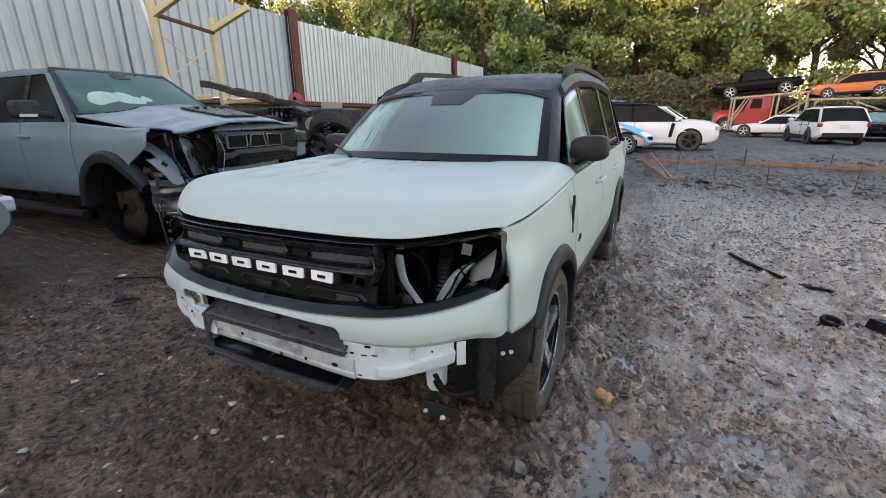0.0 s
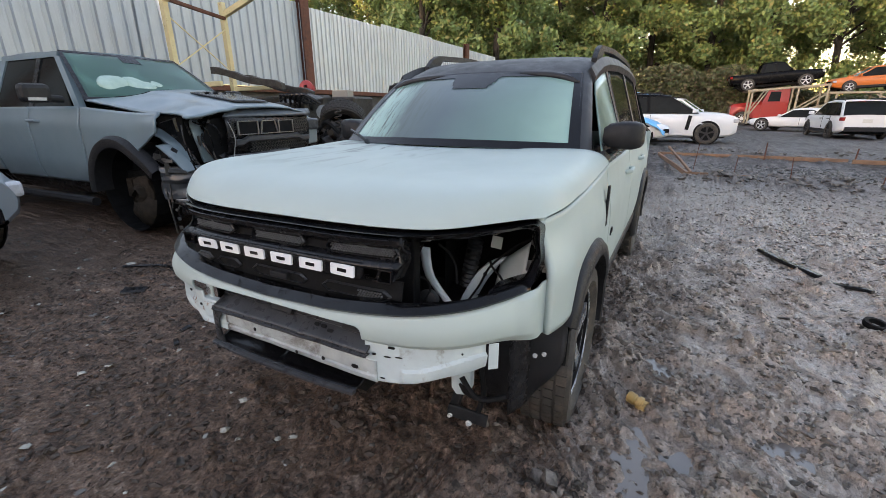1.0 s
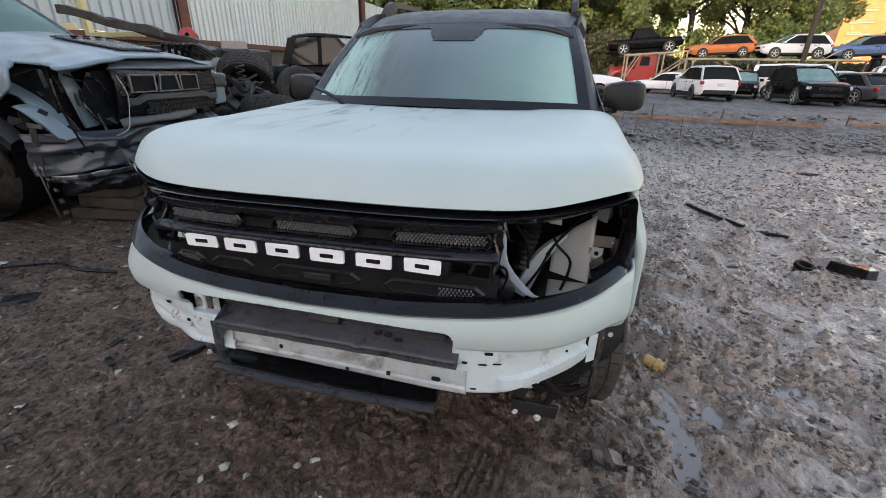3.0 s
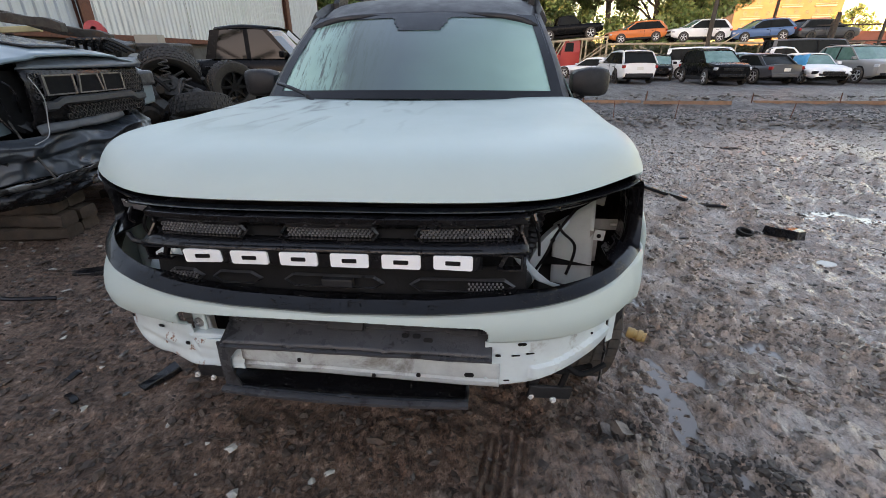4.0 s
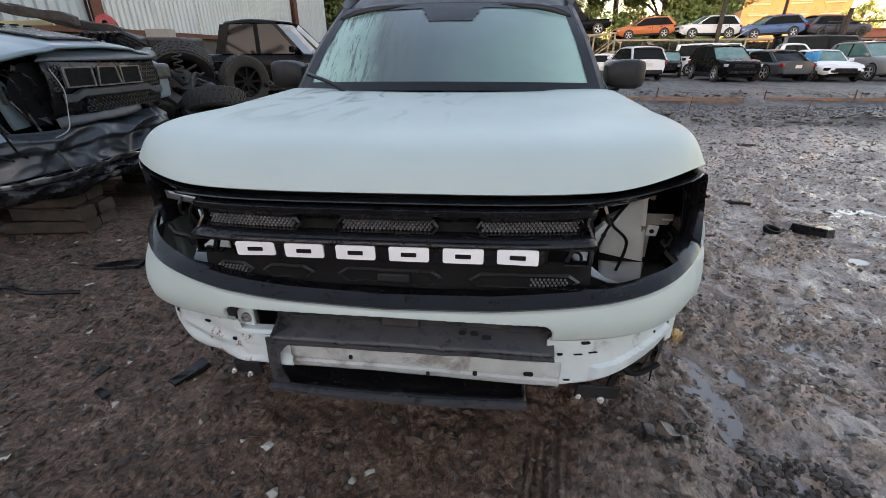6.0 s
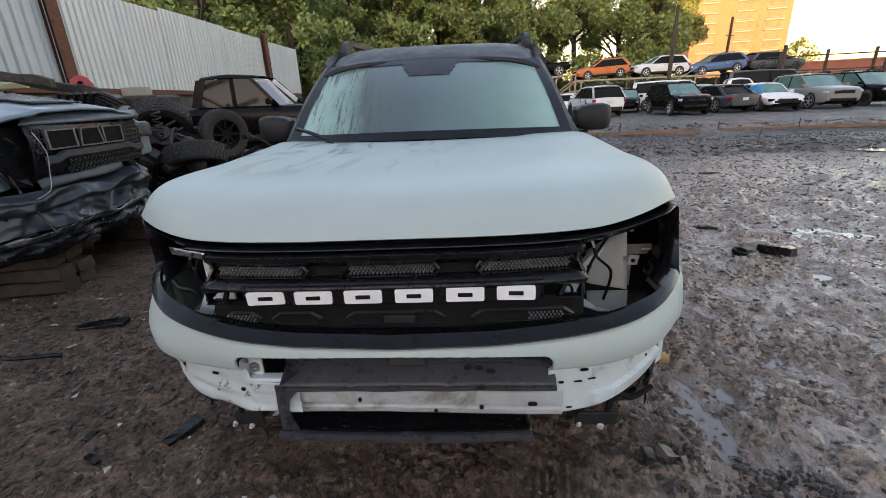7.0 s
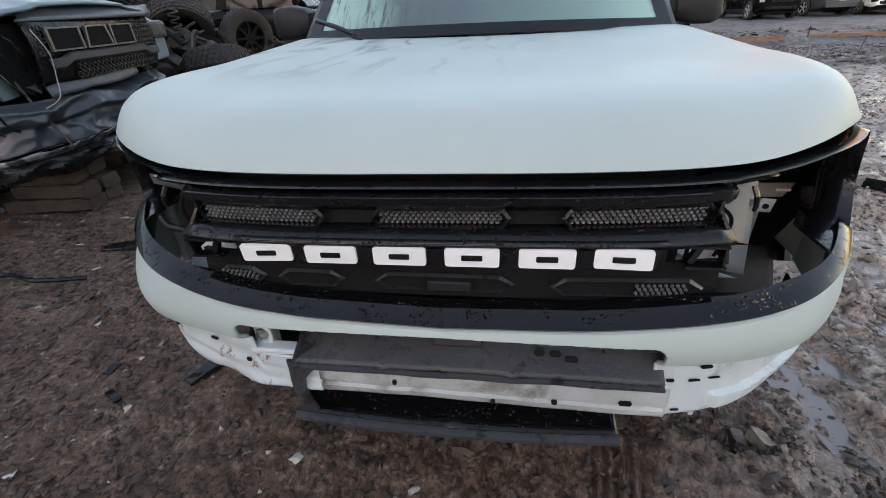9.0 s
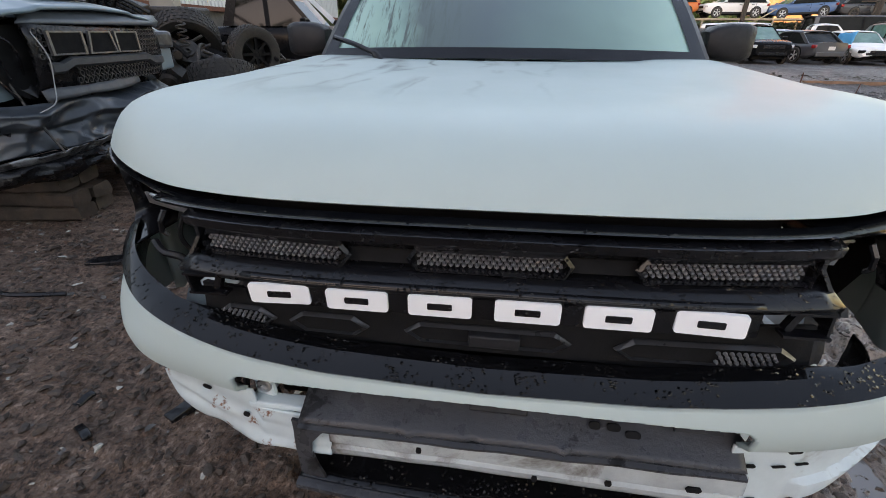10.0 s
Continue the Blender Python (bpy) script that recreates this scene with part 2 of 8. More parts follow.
def sheet_metal(name, k_=1.0):
    m, n, l, p = nodes_of(name)
    c = n.new("ShaderNodeTexCoord")
    mp = n.new("ShaderNodeMapping")
    mp.inputs["Scale"].default_value = (1.0, 1.0, 0.12)
    l.new(c.outputs["Object"], mp.inputs["Vector"])
    a = noise_tex(n, l, 3.0, 8, 0.7, 0.3, mp.outputs["Vector"])
    col = ramp(n, l, a, [(q, tuple(k_ * t * w_ for t, w_ in zip(c3, (0.93, 1.0, 1.07) if k_ < 1 else (1, 1, 1)))) for q, c3 in ((0.30, (0.46, 0.475, 0.49)), (0.55, (0.60, 0.62, 0.63)), (0.75, (0.36, 0.37, 0.375)))])
    k = ramp(n, l, noise_tex(n, l, 9.0, 8, 0.75, 0.2, mp.outputs["Vector"]), [(0.64, g3(0)), (0.74, g3(1))])
    mx = n.new("ShaderNodeMix")
    mx.data_type = "RGBA"
    l.new(k, mx.inputs["Factor"])
    l.new(col, mx.inputs["A"])
    mx.inputs["B"].default_value = (0.24, 0.17, 0.12, 1)
    l.new(mx.outputs["Result"], p.inputs["Base Color"])
    p.inputs["Metallic"].default_value = 0.25
    l.new(ramp(n, l, a, [(0.3, g3(0.4)), (0.7, g3(0.6))]), p.inputs["Roughness"])
    return m


SHEET = sheet_metal("galvanised_sheet")
SHEETDULL = sheet_metal("weathered_sheet", 0.72)


def mud(name):
    """Wet brown-grey mud: darker crumbs, and smeared smooth mud made paler by sky sheen in its colour."""
    m, n, l, p = nodes_of(name)
    c = n.new("ShaderNodeTexCoord")
    v = c.outputs["Object"]

    def mixed(fac, a, b, how="MIX"):
        q = n.new("ShaderNodeMix")
        q.data_type, q.blend_type = "RGBA", how
        for key, o in (("Factor", fac), ("A", a), ("B", b)):
            if isinstance(o, float):
                q.inputs[key].default_value = o
            else:
                l.new(o, q.inputs[key])
        return q.outputs["Result"]

    def ranged(o, a, b, lo=0.0, hi=1.0):
        q = n.new("ShaderNodeMapRange")
        for key, val in (("From Min", a), ("From Max", b), ("To Min", lo), ("To Max", hi)):
            q.inputs[key].default_value = val
        l.new(o, q.inputs["Value"])
        return q.outputs["Result"]

    def sums(a, b, how="ADD"):
        q = n.new("ShaderNodeMath")
        q.operation = how
        for k, o in enumerate((a, b)):
            if isinstance(o, float):
                q.inputs[k].default_value = o
            else:
                l.new(o, q.inputs[k])
        return q.outputs[0]
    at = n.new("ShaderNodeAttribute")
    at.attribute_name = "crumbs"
    sx = n.new("ShaderNodeSeparateXYZ")
    l.new(v, sx.inputs[0])
    mid = noise_tex(n, l, 5.0, 8, 0.7, 0.3, v)
    grain = noise_tex(n, l, 46.0, 8, 0.75, 0.4, v)
    mp = n.new("ShaderNodeMapping")
    mp.inputs["Rotation"].default_value = (0, 0, -0.57)
    mp.inputs["Scale"].default_value = (1.0, 0.35, 1.0)
    l.new(v, mp.inputs["Vector"])
    smear = noise_tex(n, l, 34.0, 10, 0.78, 0.35, mp.outputs["Vector"])
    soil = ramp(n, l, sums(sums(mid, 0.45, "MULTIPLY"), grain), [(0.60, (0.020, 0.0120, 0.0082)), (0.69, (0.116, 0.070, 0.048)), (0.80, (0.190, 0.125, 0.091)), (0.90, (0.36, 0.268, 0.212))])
    sheen_silt = ramp(n, l, smear, [(0.34, (0.20, 0.160, 0.130)), (0.46, (0.375, 0.308, 0.260)), (0.66, (0.44, 0.368, 0.315))])
    # pale silt, with sky sheen put into its colour, lies east; brown earth west
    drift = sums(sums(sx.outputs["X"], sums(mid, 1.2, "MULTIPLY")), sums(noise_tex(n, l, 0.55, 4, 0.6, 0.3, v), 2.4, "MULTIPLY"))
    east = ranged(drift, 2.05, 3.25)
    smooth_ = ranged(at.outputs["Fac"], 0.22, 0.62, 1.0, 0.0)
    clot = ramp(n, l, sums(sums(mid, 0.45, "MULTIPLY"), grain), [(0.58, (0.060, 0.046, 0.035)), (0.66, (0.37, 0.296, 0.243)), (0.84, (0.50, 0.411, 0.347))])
    col = mixed(east, soil, mixed(smooth_, clot, sheen_silt))
    # dark gravel further off
    far = ranged(sx.outputs["Y"], 4.5, 9.0, 0.0, 0.97)
    gravel = ramp(n, l, sums(mid, sums(grain, 0.6, "MULTIPLY")), [(0.66, (0.040, 0.037, 0.036)), (0.82, (0.105, 0.099, 0.096)), (0.98, (0.23, 0.22, 0.21))])
    col = mixed(far, col, gravel)
    # fine dark and pale specks
    speck = ramp(n, l, noise_tex(n, l, 85.0, 5, 0.8, 0.0, v), [(0.35, g3(0.45)), (0.42, g3(1.0)), (0.58, g3(1.08)), (0.68, g3(1.8))])
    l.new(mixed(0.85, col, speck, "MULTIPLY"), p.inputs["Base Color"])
    wet = ramp(n, l, sums(smear, sums(mid, 0.5, "MULTIPLY")), [(0.60, g3(0.10)), (0.80, g3(0.19)), (0.95, g3(0.32))])
    rough = sums(wet, ranged(at.outputs["Fac"], 0.2, 0.9, 0.0, 0.20))
    rough = sums(rough, ranged(sx.outputs["X"], 0.3, 1.5, 0.16, 0.0))
    l.new(sums(rough, ranged(sx.outputs["Y"], 4.0, 9.0, 0.0, 0.35)), p.inputs["Roughness"])
    l.new(sums(ranged(sx.outputs["X"], 0.3, 1.5, 0.35, 1.0), ranged(sx.outputs["Y"], 5.0, 9.0, 1.0, 0.35), "MULTIPLY"), p.inputs["Specular IOR Level"])
    # the film of water that lies on the churned silt
    film_ = sums(east, ranged(at.outputs["Fac"], 0.25, 0.80, 1.0, 0.25), "MULTIPLY")
    l.new(sums(film_, ranged(sx.outputs["Y"], 1.0, 4.2, 0.75, 0.0), "MULTIPLY"), p.inputs["Coat Weight"])
    p.inputs["Coat Roughness"].default_value = 0.22
    p.inputs["Coat IOR"].default_value = 1.45
    b1 = n.new("ShaderNodeBump")
    b1.inputs["Strength"].default_value = 0.7
    b1.inputs["Distance"].default_value = 0.009
    l.new(noise_tex(n, l, 95.0, 6, 0.75, 0.2, v), b1.inputs["Height"])
    b2 = n.new("ShaderNodeBump")
    b2.inputs["Strength"].default_value = 0.6
    b2.inputs["Distance"].default_value = 0.022
    l.new(sums(grain, smear), b2.inputs["Height"])
    l.new(b1.outputs["Normal"], b2.inputs["Normal"])
    # small crumbs with steep sides
    b3 = n.new("ShaderNodeBump")
    b3.inputs["Strength"].default_value = 0.9
    b3.inputs["Distance"].default_value = 0.010
    l.new(ramp(n, l, noise_tex(n, l, 70.0, 3, 0.6, 0.5, mp.outputs["Vector"]), [(0.50, g3(0.0)), (0.55, g3(0.8)), (0.72, g3(1.0))]), b3.inputs["Height"])
    l.new(b2.outputs["Normal"], b3.inputs["Normal"])
    l.new(b3.outputs["Normal"], p.inputs["Normal"])
    b4 = n.new("ShaderNodeBump")
    b4.inputs["Strength"].default_value = 0.6
    b4.inputs["Distance"].default_value = 0.010
    l.new(smear, b4.inputs["Height"])
    l.new(b4.outputs["Normal"], p.inputs["Coat Normal"])
    return m


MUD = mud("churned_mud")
STONE = surface("grey_stone", (0.17, 0.155, 0.14), (0.08, 0.072, 0.065), 20, (0.35, 0.7), 0, 0.3, 90, 0, (0.03, 0.026, 0.022), 8, 0.5, 0.65)
GRAVEL = surface("dark_gravel", (0.10, 0.10, 0.10), (0.05, 0.05, 0.052), 30, (0.4, 0.7), 0, 0.5, 60)
PUDDLE = surface("muddy_water", (0.17, 0.152, 0.14), (0.14, 0.125, 0.115), 3, (0.10, 0.20), 0, 0.04, 30, 0.2)


def leaf_mat(name, cols):
    m, n, l, p = nodes_of(name)
    g = n.new("ShaderNodeNewGeometry")
    col = ramp(n, l, g.outputs["Random Per Island"], [(i / (len(cols) - 1), c) for i, c in enumerate(cols)])
    l.new(col, p.inputs["Base Color"])
    p.inputs["Roughness"].default_value = 0.6
    p.inputs["Subsurface Weight"].default_value = 0.0
    return m


LEAF = leaf_mat("green_leaves", [(0.095, 0.145, 0.05), (0.18, 0.26, 0.078), (0.14, 0.22, 0.07), (0.24, 0.30, 0.095), (0.27, 0.24, 0.085)])
VINE = leaf_mat("vine_leaves", [(0.07, 0.095, 0.04), (0.125, 0.15, 0.065), (0.18, 0.14, 0.085), (0.11, 0.13, 0.055)])
BARK = surface("bark", (0.075, 0.06, 0.048), (0.04, 0.033, 0.028), 9, (0.8, 0.95), 0, 0.6, 30)
BRICK = surface("orange_brick", (0.33, 0.165, 0.08), (0.25, 0.125, 0.06), 0.4, (0.8, 0.9), 0, 0.2, 4)
CONCRETE = surface("concrete", (0.34, 0.31, 0.27), (0.25, 0.23, 0.2), 1.2, (0.8, 0.9), 0, 0.3, 12)
DARKWALL = surface("dark_blockwork", (0.10, 0.095, 0.09), (0.06, 0.055, 0.05), 2.0, (0.8, 0.9), 0, 0.4, 12, 0, (0.04, 0.035, 0.03), 1.2, 0.5, 0.7)


# ---------------------------------------------------------------- mesh helpers
INSIDE = [Vector((0, 0, 0.8))]


def part(name, bm, material, parent=None, label="", smooth=None, solid=0.0, bevel=0.0):
    """Links a bmesh as one mesh object under its thing."""
    if solid:
        # shells look away from the middle of their thing
        bm.normal_update()
        if sum(f.normal.dot(f.calc_center_median() - INSIDE[0]) * f.calc_area() for f in bm.faces) < 0:
            bmesh.ops.reverse_faces(bm, faces=bm.faces)
    else:
        bmesh.ops.recalc_face_normals(bm, faces=bm.faces)
    me = bpy.data.meshes.new(name)
    bm.to_mesh(me)
    bm.free()
    me.materials.append(material)
    if smooth is not None:
        me.polygons.foreach_set("use_smooth", [True] * len(me.polygons))
        me.set_sharp_from_angle(angle=radians(smooth))
    ob = new(name, me)
    if solid:
        md = ob.modifiers.new("thickness", "SOLIDIFY")
        md.thickness, md.offset = solid, -1.0
    if bevel:
        md = ob.modifiers.new("soft_edges", "BEVEL")
        md.width, md.segments, md.limit_method = bevel, 2, "ANGLE"
    if parent is not None:
        ob.parent = parent
    if label:
        ob["label"] = label
    return ob


def group_at(name, m, label, category, group="", kind=""):
    e = new(name)
    e.matrix_world = m
    return tagged(e, label, category, group, kind)


def grid(f, us, vs, bm=None, keep=None):
    """A sheet of quads through f(u, v)."""
    bm = bm or bmesh.new()
    rows = [[bm.verts.new(f(u, v)) for u in us] for v in vs]
    for j in range(len(vs) - 1):
        for i in range(len(us) - 1):
            if keep is None or keep((us[i] + us[i + 1]) / 2, (vs[j] + vs[j + 1]) / 2):
                bm.faces.new((rows[j][i], rows[j][i + 1], rows[j + 1][i + 1], rows[j + 1][i]))
    loose = [v for v in bm.verts if not v.link_faces]
    bmesh.ops.delete(bm, geom=loose, context="VERTS")
    return bm


def lin(a, b, n):
    return [a + (b - a) * i / (n - 1) for i in range(n)]


def loft(sections, bm=None, closed=False, caps=False):
    bm = bm or bmesh.new()
    rows = [[bm.verts.new(p) for p in s] for s in sections]
    k = len(rows[0])
    for a, b in zip(rows, rows[1:]):
        for i in range(k if closed else k - 1):
            q = (a[i], a[(i + 1) % k], b[(i + 1) % k], b[i])
            bm.faces.new(q)
    if caps:
        bm.faces.new(rows[0][::-1])
        bm.faces.new(rows[-1])
    return bm


def box(bm, c, s, m=None):
    """A box of size s round c, turned by m."""
    r = bmesh.ops.create_cube(bm, size=1.0, matrix=Matrix.Translation(c) @ (m.to_4x4() if m else Matrix()) @ Matrix.Diagonal((*s, 1)))
    return r["verts"]


def rot(rx=0, ry=0, rz=0):
    return Euler((radians(rx), radians(ry), radians(rz))).to_matrix()


def frame_of(d):
    d = Vector(d).normalized()
    a = d.orthogonal().normalized()
    return d, a, d.cross(a)


def rod(bm, p, q, r, r2=None, seg=10):
    p, q = Vector(p), Vector(q)
    d, a, b = frame_of(q - p)
    r2 = r if r2 is None else r2
    s = [[p + (a * math.cos(t) + b * math.sin(t)) * r for t in (math.tau * i / seg for i in range(seg))],
         [q + (a * math.cos(t) + b * math.sin(t)) * r2 for t in (math.tau * i / seg for i in range(seg))]]
    return loft(s, bm, True, True)


def tube(bm, pts, r, seg=8):
    pts = [Vector(p) for p in pts]
    secs = []
    up = None
    for i, p in enumerate(pts):
        d = (pts[min(i + 1, len(pts) - 1)] - pts[max(i - 1, 0)]).normalized()
        up = d.orthogonal().normalized() if up is None else (up - d * up.dot(d)).normalized()
        b = d.cross(up)
        secs.append([p + (up * math.cos(t) + b * math.sin(t)) * r for t in (math.tau * k / seg for k in range(seg))])
    return loft(secs, bm, True, True)


def spline(pts, n):
    """A smooth line through pts, n points in all."""
    pts = [Vector(p) for p in pts]
    out = []
    for k in range(n):
        t = k / (n - 1) * (len(pts) - 1)
        i = min(int(t), len(pts) - 2)
        f = t - i
        p0, p1, p2, p3 = pts[max(i - 1, 0)], pts[i], pts[i + 1], pts[min(i + 2, len(pts) - 1)]
        out.append(0.5 * ((2 * p1) + (p2 - p0) * f + (2 * p0 - 5 * p1 + 4 * p2 - p3) * f * f + (3 * p1 - p0 - 3 * p2 + p3) * f ** 3))
    return out


def lathe(bm, profile, m, seg=28):
    """Turns (radius, along) pairs round the x axis of m."""
    return loft([[m @ Vector((h, r * math.cos(t), r * math.sin(t))) for t in (math.tau * i / seg for i in range(seg))] for r, h in profile], bm, True)


def prism(bm, poly, depth, m):
    """A flat shape in m's xy plane, depth thick along its z."""
    top = [bm.verts.new(m @ Vector((x, y, depth))) for x, y in poly]
    bot = [bm.verts.new(m @ Vector((x, y, 0))) for x, y in poly]
    bm.faces.new(top)
    bm.faces.new(bot[::-1])
    k = len(poly)
    for i in range(k):
        bm.faces.new((bot[i], bot[(i + 1) % k], top[(i + 1) % k], top[i]))
    return bm


def crumple(bm, amount, scale, seed=0.0):
    for v in bm.verts:
        v.co += noise.noise_vector(v.co * scale + Vector((seed, seed * 2, 0))) * amount


def sgn(v):
    return 1.0 if v >= 0 else -1.0


def smooth01(v, a, b):
    t = max(0.0, min(1.0, (v - a) / (b - a)))
    return t * t * (3 - 2 * t)


def axle(centre, way):
    """The pose of a wheel at centre whose face looks along way."""
    d = Vector(way).normalized()
    z = Vector((0, 0, 1)) if abs(d.z) < 0.9 else Vector((0, 1, 0))
    y = z.cross(d).normalized()
    return Matrix.Translation(centre) @ Matrix((d, y, d.cross(y))).transposed().to_4x4()


def wheel(parent, m, r, w, spokes=5, rim_mat=None, hub=0.62, tyre_mat=None, detail=28, tread=0):
    """A tyre with its rim; m's x axis is the way its face looks."""
    bm = bmesh.new()
    h = w / 2
    lathe(bm, [(r * hub, -h * 0.7), (r * 0.8, -h), (r * 0.95, -h * 0.95), (r, -h * 0.72), (r, h * 0.72), (r * 0.95, h * 0.95), (r * 0.8, h), (r * hub, h * 0.75), (r * hub * 0.97, 0)], m, detail)
    if tread:
        for k in range(tread):
            t = math.tau * k / tread
            for s in (-0.62, -0.2, 0.22, 0.64):
                tt = t + (0.4 if s in (-0.2, 0.64) else 0) * math.tau / tread
                mm = m @ Matrix.Rotation(tt, 4, "X")
                box(bm, (0, 0, 0), (1, 1, 1))
                bmesh.ops.transform(bm, matrix=mm @ Matrix.Translation((s * h, 0, r)) @ Matrix.Diagonal((h * 0.33, r * 0.11, r * 0.035, 1)), verts=bm.verts[-8:])
    tyre = part("tyre", bm, tyre_mat or RUBBER, parent, smooth=40)
    bm = bmesh.new()
    lathe(bm, [(r * hub, h * 0.72), (r * hub * 0.93, h * 0.74), (r * hub * 0.9, h * 0.3), (r * hub * 0.86, -h * 0.3), (0.02, -h * 0.3)], m, detail)
    part("rim_barrel", bm, DARK, tyre, smooth=40)
    bm = bmesh.new()
    lathe(bm, [(r * 0.15, h * 0.25), (r * 0.15, h * 0.55), (r * 0.1, h * 0.6), (0.001, h * 0.6)], m, 14)
    for k in range(spokes):
        mm = m @ Matrix.Rotation(math.tau * k / spokes, 4, "X")
        prof = [(0.10, 0.16), (0.62 * hub, 0.20 if spokes < 7 else 0.1), (0.97 * hub, 0.30 if spokes < 7 else 0.12)]
        secs = []
        for rad, wd in prof:
            secs.append([mm @ Vector((h * (0.62 + 0.1 * rad), y, rad * r)) for y in (-wd * r * 0.42, wd * r * 0.42)] + [mm @ Vector((h * (0.2 + 0.3 * rad), y, rad * r)) for y in (wd * r * 0.35, -wd * r * 0.35)])
        loft(secs, bm, True, True)
    lathe(bm, [(r * hub * 0.98, h * 0.6), (r * hub * 1.0, h * 0.78), (r * hub * 0.94, h * 0.78), (r * hub * 0.92, h * 0.6)], m, detail)
    part("rim", bm, rim_mat or ALLOY, tyre, smooth=30)
    return tyre

# ---------------------------------------------------------------- ground
def value_noise(x, y, seed):
    """Smooth numpy value noise on the plane."""
    rs = np.random.RandomState(seed)
    tab = rs.rand(256, 256)
    xi, yi = np.floor(x).astype(int), np.floor(y).astype(int)
    fx, fy = x - xi, y - yi
    fx, fy = fx * fx * (3 - 2 * fx), fy * fy * (3 - 2 * fy)
    a, b = tab[xi % 256, yi % 256], tab[(xi + 1) % 256, yi % 256]
    c, d = tab[xi % 256, (yi + 1) % 256], tab[(xi + 1) % 256, (yi + 1) % 256]
    return (a * (1 - fx) + b * fx) * (1 - fy) + (c * (1 - fx) + d * fx) * fy - 0.5


PUDDLES = [(1.20, 0.52, 0.085, 0.20), (1.34, 0.62, 0.06, 0.12), (1.72, 0.87, 0.12, 0.10), (3.40, 3.05, 0.32, 0.13), (3.72, 2.82, 0.22, 0.09), (2.66, 1.93, 0.11, 0.05), (1.30, 0.10, 0.05, 0.12), (8.45, 8.30, 0.62, 0.50), (1.25, 1.29, 0.085, 0.12), (3.62, 3.10, 0.26, 0.14), (1.22, 0.33, 0.07, 0.16)]


def turned(x, y, a, k, seed, slim=1.0):
    """Value noise of k cells a metre, on a lattice turned by a; slim under 1 draws it out along the lattice's y."""
    c, n_ = math.cos(a), math.sin(a)
    return value_noise((c * x + n_ * y) * k + seed * 3.7, (c * y - n_ * x) * k * slim + seed * 1.3, seed)


def step01(v, a, b):
    t = np.clip((v - a) / (b - a), 0, 1)
    return t * t * (3 - 2 * t)


def crumbly(x, y):
    """1 where the mud lies in broken crumbs, 0 where it was smeared smooth."""
    v = 0.6 * turned(x, y, 0.57, 2.1, 71, 0.6) + 0.8 * turned(x, y, 0.9, 6.5, 72, 0.7) + 0.6 * turned(x, y, 0.2, 15.0, 73)
    return 0.25 + 0.75 * step01(v + 0.10 * np.clip(0.9 - x, -0.4, 1.0), -0.16, 0.28)


def crumb_tops(x, y, *heights):
    """Lumps with steep sides, in four sizes."""
    z = 0.0
    for (a, k, seed, at), h in zip(((0.2, 8.0, 18, 0.10), (0.8, 15.0, 28, 0.07), (1.2, 26.0, 8, 0.05), (0.5, 42.0, 38, 0.04)), heights):
        z = z + h * step01(turned(x, y, a, k, seed, 0.75), at, at + 0.08)
    return z


